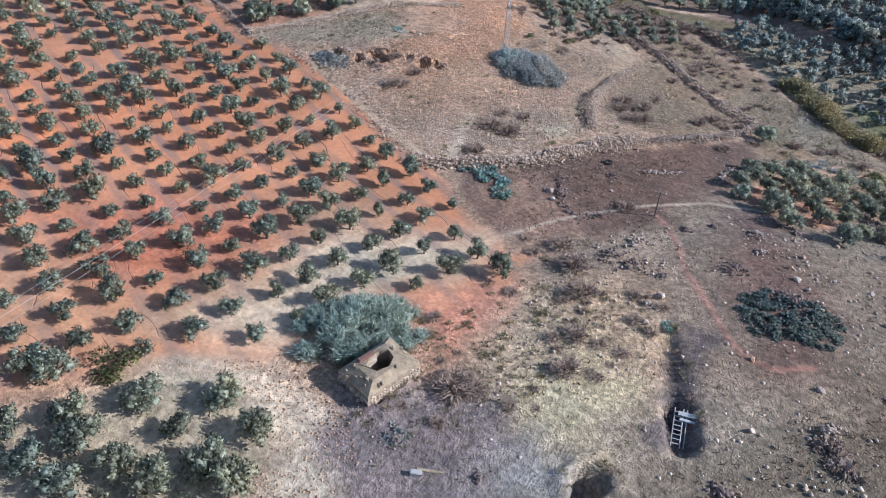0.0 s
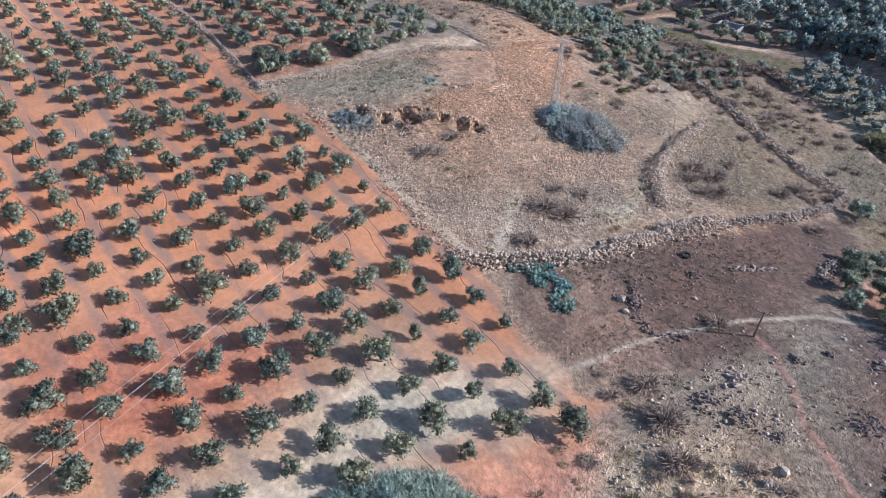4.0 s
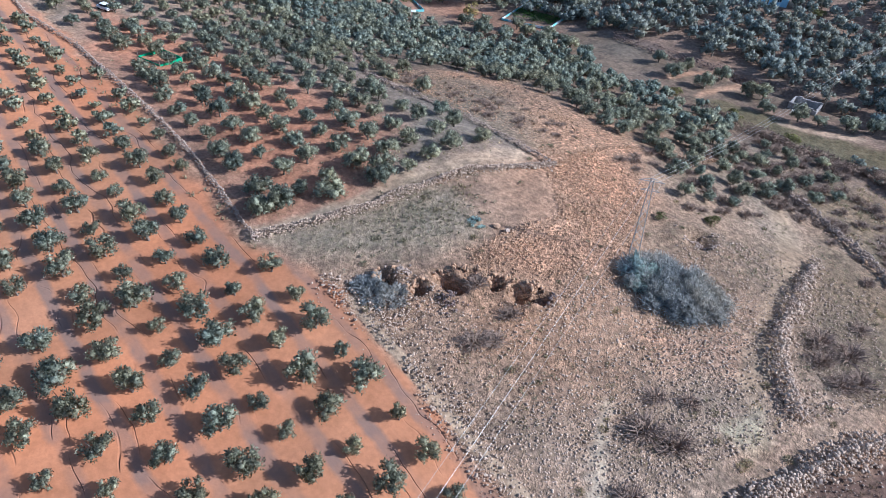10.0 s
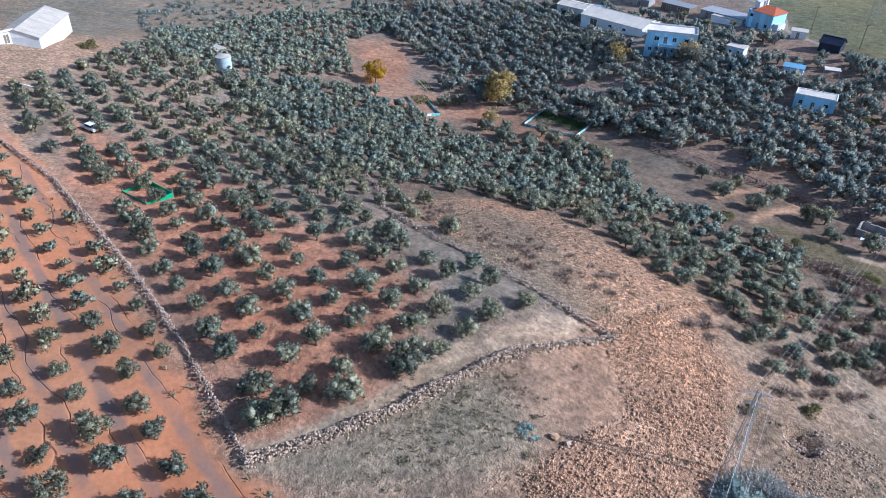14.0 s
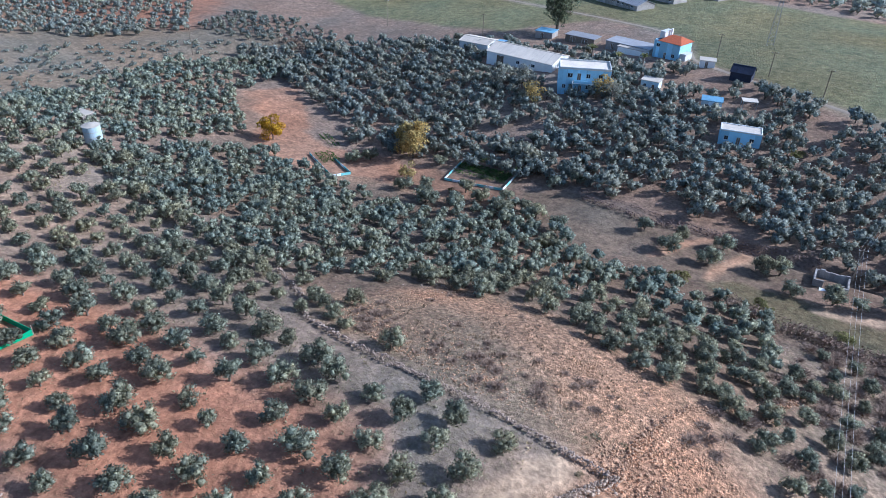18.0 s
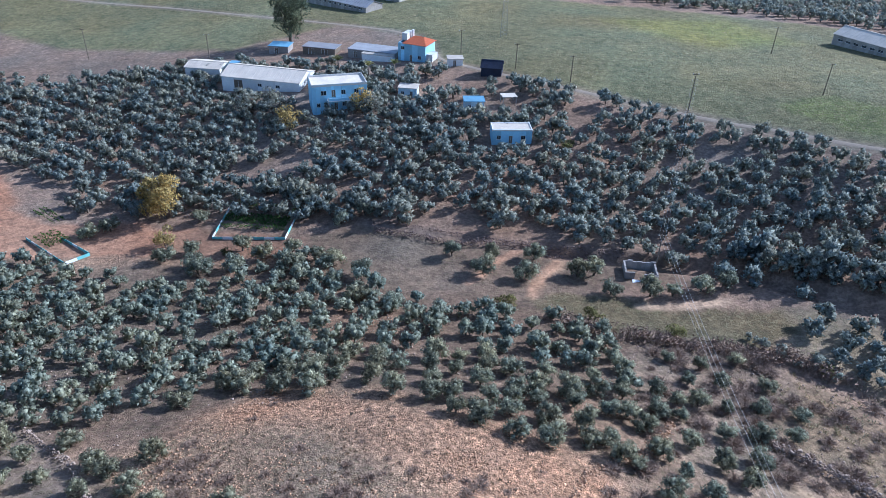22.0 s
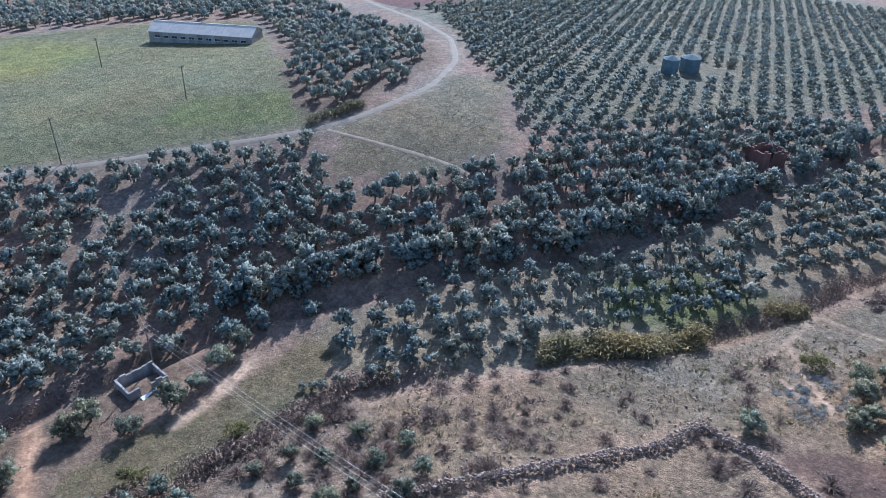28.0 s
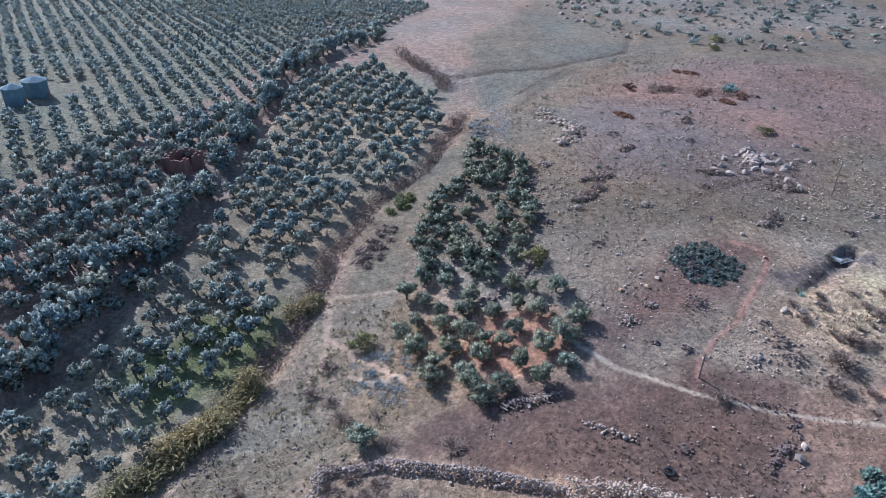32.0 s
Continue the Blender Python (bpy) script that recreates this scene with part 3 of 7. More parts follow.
def ribbon(name, line, half, mat, label, lift=0.07):
    """A strip of made ground that follows a line."""
    pts = []
    for (x0, y0), (x1, y1) in zip(line, line[1:]):
        n = max(2, int(math.hypot(x1 - x0, y1 - y0) / 2))
        pts += [(x0 + (x1 - x0) * k / n, y0 + (y1 - y0) * k / n) for k in range(n)]
    p = np.array(pts + [line[-1]])
    for _ in range(8):
        p[1:-1] = (p[:-2] + 2 * p[1:-1] + p[2:]) / 4
    d = np.gradient(p, axis=0)
    d /= np.linalg.norm(d, axis=1)[:, None]
    side = np.c_[-d[:, 1], d[:, 0]]
    w = half * (0.9 + 0.25 * vnoise(p[:, 0], p[:, 1], 5))
    rows_ = [p + side * (w * q)[:, None] for q in (-1, -0.55, -0.2, 0.2, 0.55, 1)]
    z = [ground_z(q[:, 0], q[:, 1]) + lift - (0.16 if k in (0, 5) else 0.03 if k in (1, 4) else 0) for k, q in enumerate(rows_)]
    v = np.stack([np.c_[q, h] for q, h in zip(rows_, z)], 1).reshape(-1, 3)
    f = [(6 * k + i, 6 * k + i + 1, 6 * k + i + 7, 6 * k + i + 6) for k in range(len(p) - 1) for i in range(5)]
    me = bpy.data.meshes.new(name)
    me.from_pydata(v.tolist(), [], f)
    me.materials.append(mat)
    return tagged(new(name, me), label, "road", kind="structure")


GRAVEL = varied("pale_gravel", (0.40, 0.325, 0.245), 0.2, 0.5)
EARTH = varied("pale_earth", (0.34, 0.26, 0.18), 0.25, 0.5)
ribbon("road", ROAD[8:], 1.4, GRAVEL, "pale gravel road curving past the olive rows")
ribbon("farm_track", ROAD[:9], 1.15, GRAVEL, "narrow earth track between the pasture and the olives")
ribbon("track", TRACK, 0.85, EARTH, "pale earth track branching off the gravel road")


# ---- things: helpers ----
def mesh_of(name, verts, faces, mat, smooth_faces=False):
    me = bpy.data.meshes.new(name)
    me.from_pydata(np.asarray(verts).tolist(), [], [list(f) for f in faces])
    if smooth_faces:
        me.polygons.foreach_set("use_smooth", np.ones(len(me.polygons), bool))
    if mat:
        me.materials.append(mat)
    me.update()
    return me


def piece(name, me, parent=None, label="", m=None):
    ob = new(name, me)
    if parent:
        ob.parent = parent
    if m is not None:
        ob.matrix_basis = m
    return tagged(ob, label) if label else ob


def part(name, bm, mat, parent, label=""):
    me = bpy.data.meshes.new(name)
    bm.to_mesh(me)
    bm.free()
    me.materials.append(mat)
    return piece(name, me, parent, label)


def box(x0, y0, z0, x1, y1, z1, bevel=0.0, bm=None):
    own = bm or bmesh.new()
    made = bmesh.ops.create_cube(own, size=1.0, matrix=Matrix.Translation(((x0 + x1) / 2, (y0 + y1) / 2, (z0 + z1) / 2)) @ Matrix.Diagonal((x1 - x0, y1 - y0, z1 - z0, 1)))
    if bevel:
        bmesh.ops.bevel(own, geom=[e for e in own.edges if e.verts[0] in made["verts"]], offset=bevel, segments=2, affect="EDGES")
    return own


def thing(name, m, label, category, group="", kind=""):
    ob = new(name)
    ob.matrix_basis = m
    return tagged(ob, label, category, group, kind)


def tube(points, radii, sides=6):
    """A bent, tapered stem: vertices and faces."""
    verts, faces = [], []
    pts = [np.array(p, float) for p in points]
    for k, (p, r) in enumerate(zip(pts, radii)):
        d = pts[min(k + 1, len(pts) - 1)] - pts[max(k - 1, 0)]
        d /= np.linalg.norm(d) + 1e-9
        u = np.cross(d, (0.3, 1.0, 0.1))
        u /= np.linalg.norm(u)
        w = np.cross(d, u)
        for s in range(sides):
            a = 2 * math.pi * s / sides
            verts.append(p + r * (math.cos(a) * u + math.sin(a) * w))
    for k in range(len(pts) - 1):
        for s in range(sides):
            a, b = k * sides + s, k * sides + (s + 1) % sides
            faces.append((a, b, b + sides, a + sides))
    faces.append(tuple(range((len(pts) - 1) * sides, len(pts) * sides)))
    return verts, faces


def join(pieces):
    verts, faces = [], []
    for v, f in pieces:
        off = len(verts)
        verts.extend(v)
        faces.extend(tuple(i + off for i in q) for q in f)
    return verts, faces


def leaf_cards(centres, sizes, r, droop=0.0, out=None, loose=0.55, slim=(0.3, 0.55)):
    """Small bent leaf sprays, each two triangles, at the given places; out: the way that each one faces."""
    n = len(centres)
    if out is None:
        d = r.normal(size=(n, 3))
        d[:, 2] = np.abs(d[:, 2]) * 0.8 - droop
    else:
        face = out + r.normal(size=(n, 3)) * loose
        d = np.cross(face, r.normal(size=(n, 3)))
    d /= np.linalg.norm(d, axis=1)[:, None] + 1e-9
    s = np.cross(d, r.normal(size=(n, 3)) if out is None else face)
    s /= np.linalg.norm(s, axis=1)[:, None] + 1e-9
    L, Wd = sizes[:, None], sizes[:, None] * r.uniform(*slim, (n, 1))
    up = np.cross(d, s) * sizes[:, None] * 0.18
    v = np.stack([centres - d * L * 0.6, centres + s * Wd + up, centres + d * L * 0.6, centres - s * Wd + up], 1).reshape(-1, 3)
    k = np.arange(n)[:, None] * 4
    f = np.concatenate([k + [[0, 1, 2]], k + [[0, 2, 3]]])
    return v, f


def crown_lobes(r, radius, height, base, lobes, low=0.22, high=0.72):
    """Middle and size of the clumps that make up a crown: small, uneven, higher near the middle."""
    c = []
    for k in range(lobes):
        a, q = 2.4 * k + r.uniform(-0.8, 0.8), math.sqrt((k + 0.6) / lobes) * radius * r.uniform(0.55, 0.82)
        w = r.uniform(0.0, 1.0) * (1 - 0.45 * (q / radius) ** 2)
        c.append((q * math.cos(a), q * math.sin(a), base + height * (low + (high - low) * w), radius * r.uniform(0.24, 0.42)))
    return c


OCTA_V = np.array([(1, 0, 0), (-1, 0, 0), (0, 1, 0), (0, -1, 0), (0, 0, 1), (0, 0, -1)], float)
OCTA_F = np.array([(0, 2, 4), (2, 1, 4), (1, 3, 4), (3, 0, 4), (2, 0, 5), (1, 2, 5), (3, 1, 5), (0, 3, 5)])


def clump_core(r, c, share=0.85, flat=0.85):
    """The dense inside of each clump, lumpy and closed."""
    v = [OCTA_V * r.uniform(0.8, 1.35, (6, 1)) * (q * share, q * share, q * share * flat) @ turned(r) + (x, y, z) for x, y, z, q in c]
    return np.concatenate(v), np.concatenate([OCTA_F + 6 * k for k in range(len(c))])


def turned(r):
    """A random turn."""
    return np.linalg.qr(r.normal(size=(3, 3)))[0]


def crown_points(r, n, radius, height, base, lobes, facing=False, low=0.22, high=0.72, c=None):
    """Places for leaves: an uneven cloud of overlapping clumps, and the way out of each clump."""
    out, ways = [], []
    c = c or crown_lobes(r, radius, height, base, lobes, low, high)
    share = np.array([v[3] ** 2 for v in c])
    counts = np.maximum(6, (n * share / share.sum()).astype(int))
    for (x, y, z, q), k in zip(c, counts):
        d = r.normal(size=(k, 3))
        d[:, 2] += 0.25
        d /= np.linalg.norm(d, axis=1)[:, None]
        ways.append(d + np.array([x, y, z - base - height * 0.4]) * 0.5 / radius)
        d = d * (r.uniform(0.6, 1.08, (k, 1))) * q
        d[:, 2] *= min(1.0, 0.8 * height / (2 * radius) + 0.25)
        out.append(d + (x, y, z))
    p = np.concatenate(out)
    p[:, 2] = np.maximum(p[:, 2], base * 0.55 + r.uniform(0, 0.4, len(p)))
    return (p, np.concatenate(ways)) if facing else p


def sprays(centres, ways, sizes, r, slim=(0.16, 0.32), rise=0.55, loose=0.6):
    """Narrow bent twigs with their leaves, two triangles each, that point out of the crown and upwards."""
    n = len(centres)
    d = ways / (np.linalg.norm(ways, axis=1)[:, None] + 1e-9) + r.normal(size=(n, 3)) * loose + (0, 0, rise)
    d /= np.linalg.norm(d, axis=1)[:, None] + 1e-9
    side = np.cross(d, r.normal(size=(n, 3)))
    side /= np.linalg.norm(side, axis=1)[:, None] + 1e-9
    L, W = sizes[:, None], sizes[:, None] * r.uniform(*slim, (n, 1))
    sag = np.cross(d, side) * L * 0.2
    v = np.stack([centres - d * L * 0.5, centres + side * W + sag, centres + d * L * 0.8, centres - side * W + sag], 1).reshape(-1, 3)
    k = np.arange(n)[:, None] * 4
    return v, np.concatenate([k + [[0, 1, 2]], k + [[0, 2, 3]]])


SOFT = {}


def soften(me, normals):
    """Shades leaves by the way out of their crown, as a mass of small leaves does."""
    normals = normals / (np.linalg.norm(normals, axis=1)[:, None] + 1e-9)
    SOFT[me.name] = normals
    me.polygons.foreach_set("use_smooth", np.ones(len(me.polygons), bool))
    me.normals_split_custom_set_from_vertices(normals.tolist())
    return me


def olive(seed, radius, height, leaves, size, lobes=9, leaf=None, limbs=4, core=0.6, loose=0.6, slim=(0.16, 0.32), low=0.18, high=0.72):
    """Trunk and crown meshes of an olive tree."""
    r = np.random.RandomState(seed)
    fork = height * r.uniform(0.16, 0.24)
    lean = r.uniform(-0.2, 0.2, 2)
    sides = 7 if limbs else 4
    stem = [tube([(0, 0, -0.25), (lean[0] * 0.3, lean[1] * 0.3, fork * 0.5), (lean[0], lean[1], fork)], [0.055 * height, 0.045 * height, 0.042 * height], sides)]
    for k in range(limbs):
        a = 2 * math.pi * k / limbs + r.uniform(-0.5, 0.5)
        q = radius * r.uniform(0.45, 0.7)
        stem.append(tube([(lean[0], lean[1], fork * 0.9), (q * 0.5 * math.cos(a), q * 0.5 * math.sin(a), height * 0.42), (q * math.cos(a), q * math.sin(a), height * r.uniform(0.6, 0.8))], [0.032 * height, 0.02 * height, 0.006 * height], 5))
    trunk = mesh_of("trunk", *join(stem), BARK, True)
    c = crown_lobes(r, radius * r.uniform(0.88, 1.1), height * 0.98, height * 0.05, lobes, low, high)
    p, way = crown_points(r, leaves, radius, height * 0.98, height * 0.05, lobes, True, c=c)
    v, f = sprays(p, way, size * r.uniform(0.55, 1.4, len(p)), r, slim, loose=loose)
    way = way / np.linalg.norm(way, axis=1)[:, None]
    ways = np.repeat(way + r.normal(size=way.shape) * 0.5, 4, 0)
    if core:
        w, g = clump_core(r, c, core, 1.05)
        middle = np.repeat(np.array([q[:3] for q in c]), 6, 0)
        out = (w - middle) / (np.linalg.norm(w - middle, axis=1)[:, None] + 1e-9) + (middle - (0, 0, height * 0.4)) * 0.5 / radius
        v, f, ways = np.r_[v, w], np.r_[f, g + len(v)], np.r_[ways, out]
    return trunk, soften(mesh_of("crown", v, f, leaf or OLIVE), ways)


def stand(kinds, places, name, label, category, group, spread=(0.75, 1.2), labels=None):
    """Trees of their own, each with a trunk and a crown, at the given places."""
    z = ground_z(np.array([p[0] for p in places]), np.array([p[1] for p in places]))
    for (x, y), h in zip(places, z):
        trunk, crown = kinds[rng.randint(len(kinds))]
        k = rng.uniform(*spread)
        s = Matrix.Diagonal((k * rng.uniform(0.88, 1.12), k * rng.uniform(0.88, 1.12), k * rng.uniform(0.85, 1.1), 1))
        ob = thing(name, pose(x, y, h - 0.05, 0, 0, rng.uniform(0, 360)) @ s, label, category, group)
        piece("trunk", trunk, ob)
        piece("crown", crown, ob)


def wood(name, places, kinds, label, category, spread=(0.75, 1.2)):
    """A far stand of trees as one object."""
    p = np.array(places)
    z = ground_z(p[:, 0], p[:, 1])
    vs, fs, mats, ns, off = [], [], [], [], 0
    parts = []
    for trunk, crown in kinds:
        row = []
        for me, slot in ((trunk, 0), (crown, 1)):
            v = np.empty(len(me.vertices) * 3)
            me.vertices.foreach_get("co", v)
            me.calc_loop_triangles()
            t = np.empty(len(me.loop_triangles) * 3, int)
            me.loop_triangles.foreach_get("vertices", t)
            v = v.reshape(-1, 3)
            n = SOFT[me.name] if me.name in SOFT else v - (0, 0, 1) * v
            row.append((v, t.reshape(-1, 3), slot, n))
        parts.append(row)
    for (x, y), h in zip(p, z):
        a, k = rng.uniform(0, 2 * math.pi), rng.uniform(*spread)
        m = np.array([[math.cos(a), -math.sin(a), 0], [math.sin(a), math.cos(a), 0], [0, 0, rng.uniform(0.85, 1.15)]]) * k
        for v, t, slot, n in parts[rng.randint(len(parts))]:
            ns.append(n @ m.T)
            vs.append(v @ m.T + (x, y, h - 0.05))
            fs.append(t + off)
            mats.append(np.full(len(t), slot, np.int32))
            off += len(v)
    vs, fs, mats, ns = np.concatenate(vs), np.concatenate(fs), np.concatenate(mats), np.concatenate(ns)
    ns = ns / (np.linalg.norm(ns, axis=1)[:, None] + 1e-9)
    me = bpy.data.meshes.new(name)
    me.vertices.add(len(vs))
    me.vertices.foreach_set("co", vs.ravel())
    me.loops.add(len(fs) * 3)
    me.loops.foreach_set("vertex_index", fs.ravel().astype(np.int32))
    me.polygons.add(len(fs))
    me.polygons.foreach_set("loop_start", np.arange(0, len(fs) * 3, 3, dtype=np.int32))
    me.polygons.foreach_set("material_index", mats)
    me.polygons.foreach_set("use_smooth", np.ones(len(fs), bool))
    me.update(calc_edges=True)
    me.normals_split_custom_set_from_vertices(ns.tolist())
    for ob_mesh in kinds[0]:
        me.materials.append(ob_mesh.materials[0])
    return tagged(new(name, me), label, category, kind="stuff")


def lattice(a, b, start, outline, jitter, gap=0.0, r=rng, margin=1.0):
    """Places on a planted grid inside an outline."""
    a, b, s = np.array(a), np.array(b), np.array(start)
    o = np.array(outline, float)
    inv = np.linalg.inv(np.stack([a, b], 1))
    ij = (o - s) @ inv.T
    lo, hi = np.floor(ij.min(0)).astype(int), np.ceil(ij.max(0)).astype(int)
    i, j = np.meshgrid(np.arange(lo[0], hi[0] + 1), np.arange(lo[1], hi[1] + 1))
    p = s + i.ravel()[:, None] * a + j.ravel()[:, None] * b
    p = p + r.uniform(-jitter, jitter, p.shape)
    keep = (edge_distance(outline, p[:, 0], p[:, 1]) > margin) & (r.uniform(size=len(p)) > gap)
    return [tuple(q) for q in p[keep]]


def clear_of(places, outlines=(), lines=(), width=3.0):
    p = np.array(places)
    ok = np.ones(len(p), bool)
    for o in outlines:
        ok &= edge_distance(o, p[:, 0], p[:, 1]) < -1
    for l in lines:
        ok &= line_distance(l, p[:, 0], p[:, 1]) > width
    return [tuple(q) for q in p[ok]]


def along(line, step, r, jitter=0.0):
    out = []
    for (x0, y0), (x1, y1) in zip(line, line[1:]):
        L = math.hypot(x1 - x0, y1 - y0)
        for k in range(max(1, int(L / step))):
            s = (k + r.uniform()) * step / L
            out.append((x0 + (x1 - x0) * s + r.normal() * jitter, y0 + (y1 - y0) * s + r.normal() * jitter, -(y1 - y0) / L, (x1 - x0) / L))
    return out


# ---- olive groves ----
MIDDLE = [olive(95 + s, 2.6, 3.9, 72, 0.72, 6, HAZY_OLIVE, 0, 0.8, 0.8, (0.3, 0.5)) for s in range(5)]
DISTANT = [olive(90 + s, 2.7, 3.9, 40, 1.1, 5, HAZY_OLIVE, 0, 0.8, 0.8, (0.3, 0.5)) for s in range(4)]
YOUNG = [olive(s, 1.95, 3.3, 1050, 0.23, 16, None, 4, 0.58, 0.8, (0.22, 0.42), 0.30, 0.76) for s in range(8)]
GROWN = [olive(20 + s, 2.5, 3.9, 1250, 0.25, 19, None, 4, 0.62, 0.9, (0.22, 0.42), 0.26, 0.74) for s in range(6)]
PLAIN = [olive(60 + s, 2.6, 3.9, 260, 0.45, 13, None, 0, 0.7, 0.9, (0.26, 0.48)) for s in range(5)]
LEAFY = [olive(160 + s, 2.6, 4.0, 240, 0.42, 12, GREEN_OLIVE, 0, 0.74, 1.0, (0.3, 0.52)) for s in range(5)]
FAR = [olive(40 + s, 2.7, 4.4, 230, 0.44, 12, HAZY_OLIVE, 0, 0.76, 1.0, (0.3, 0.52)) for s in range(6)]

grove = clear_of(lattice(ROW_A, ROW_B, ROW_START, GROVE, 0.45, 0.03), [], [WALL_NW], 2.0)
grove.sort(key=lambda p: (p[0] + 85) ** 2 + (p[1] - 45) ** 2)
stand(YOUNG, grove[:300], "young_olive_tree", "young grey-green olive tree in orange soil", "olive tree", "young olives in the orange grove", (0.68, 1.22))
LIGHT = [olive(70 + s, 1.9, 2.9, 220, 0.42, 11, None, 0, 0.66, 0.8, (0.26, 0.48), 0.28, 0.76) for s in range(4)]
wood("young_olive_grove", grove[300:], LIGHT, "young olive trees in rows on orange soil", "trees", (0.62, 1.15))

upper = clear_of(lattice((5.4, 5.0), (5.6, -0.6), (-140, 90), UPPER, 0.6, 0.04), [], [WALL_NW, WALL_TERRACE, WALL_HILL], 2.5)
upper.sort(key=lambda p: p[0], reverse=True)
stand(GROWN, upper[:200], "olive_tree", "full-grown grey-green olive tree in the walled grove", "olive tree", "olives in the walled grove", (0.68, 1.04))
wood("olive_grove", upper[200:], PLAIN, "full-grown olive trees at the far end of the walled grove", "trees", (0.7, 1.04))
CORNER = [(-132.8, 74.5), (-137.5, 73.8), (-130.5, 81.5), (-129.5, 90.5)]
stand(GROWN, CORNER, "olive_tree", "large dark olive tree in the corner of the walled grove", "olive tree", "olives in the walled grove", (0.95, 1.15))
LOW_GROVE = [(-56.6, 3.8), (-54.1, 10.2), (-49.4, 16.7), (-52.8, 3.4), (-48.3, 11.0), (-43.5, 16.8), (-52.8, -1.4), (-47.7, 4.8), (-42.7, 11.2), (-58.0, -1.5), (-48.8, 0.2), (-43.6, 6.5), (-39.0, 12.1), (-63.0, 4.5), (-43, 1), (-38, 7)]
stand(GROWN, LOW_GROVE, "olive_tree", "large olive tree on the grey bank below the orange grove", "olive tree", "olives on the bank", (0.9, 1.2))
HILL_EDGE = [(-172, 122), (-176, 118), (-181, 121), (-186, 119), (-170, 117.5), (-165, 119.5), (-178, 125), (-188, 124), (-161, 118), (-166, 125), (-184, 115), (-192, 121)]
stand(GROWN, HILL_EDGE, "olive_tree", "small olive tree at the foot of the stony hill", "olive tree", "olives at the hill edge", (0.6, 0.9))
HOLLOW = [(-22.8, 129.2), (-36.9, 119.1), (-38.2, 114.2), (-35.7, 104.1), (-31.1, 107.1), (-26.0, 110.8), (-25.9, 100.7), (-17.0, 106.6), (-21.1, 113.9), (-25.3, 119.0), (-31.3, 116.8), (-18.8, 122.3), (-12.3, 128.1), (-11.1, 120.9), (-12.1, 112.9), (-45.5, 134.9), (-34.5, 124.9), (-29, 113), (-34, 111), (-28.5, 121.5), (-23, 106.5), (-16, 117), (-8, 125), (-20.5, 126.5), (-27, 127), (-31, 124), (-34, 119.5), (-15, 125), (-19.5, 118.5), (-22, 122.5), (-27.5, 116), (-14.5, 109.5), (-20.5, 109.5), (-18, 102.5), (-29.5, 103.5), (-38, 108.5), (-40, 117)]
stand(GROWN, HOLLOW, "olive_tree", "olive tree in the hollow beside the brown plot", "olive tree", "olives in the hollow", (0.72, 1.0))
FIELD_EDGE = [(-147.9, 198.8), (-139.6, 199.5), (-140.2, 193.9), (-131.1, 201.9), (-131.6, 194.1), (-121.9, 198.2), (-118.6, 199.4), (-114.8, 193.5), (-107.5, 195.0), (-103.3, 196.1), (-203.8, 189.0), (-193.1, 192.1), (-175.5, 191.6), (-171.1, 190.1), (-163.7, 187.1), (-181.4, 192.9), (-98, 199), (-93, 201), (-187, 190), (-199.5, 184.0), (-190.9, 184.5), (-178.2, 187.0), (-168.5, 182.2), (-160.5, 178.1), (-153.3, 176.1), (-207.3, 184.4), (-209.5, 202), (-176.1, 206.2), (-171.8, 211), (-197, 181), (-227.8, 193.5), (-231, 190)]
stand(GROWN, FIELD_EDGE, "olive_tree", "olive tree at the edge of the valley fields", "olive tree", "olives by the valley fields", (0.9, 1.2))

SCRUB_OLIVES = [(-106, 138), (-98, 136), (-104, 143), (-96, 145), (-93, 156), (-100, 172), (-105, 173), (-92, 163), (-90, 170), (-104, 160), (-97, 161), (-107, 156), (-94, 176), (-110, 142), (-86, 164), (-101, 133), (-88, 158), (-112, 143), (-107, 146), (-103, 150), (-109, 151), (-99, 147), (-104, 156), (-98, 154), (-101, 161), (-94, 150), (-107, 162), (-97, 168), (-102, 167), (-95, 139), (-101, 140)]
stand(GROWN, SCRUB_OLIVES, "olive_tree", "small olive tree among the brown scrub", "olive tree", "olives in the scrub", (0.6, 0.85))
DENSE = [(-263, 130), (-230, 124), (-197, 123), (-178, 128), (-166, 137), (-150, 145), (-127, 141.5), (-115, 138), (-110, 147), (-109, 168), (-113, 181), (-127, 183), (-141, 178), (-150, 182), (-163, 186), (-183, 194), (-193, 178), (-221, 176), (-250, 178), (-262, 160)]
dense = lattice((4.1, 0.9), (-0.8, 4.1), (-180, 160), DENSE, 0.9, 0.08)
dense.sort(key=lambda p: (p[0] + 130) ** 2 + (p[1] - 120) ** 2)
stand(GROWN, dense[:50], "olive_tree", "olive tree in the dense grove below the stony hill", "olive tree", "olives below the hill", (0.7, 1.0))
wood("olive_grove", dense[50:], LEAFY, "dense olive trees below the stony hill", "trees", (0.7, 1.05))

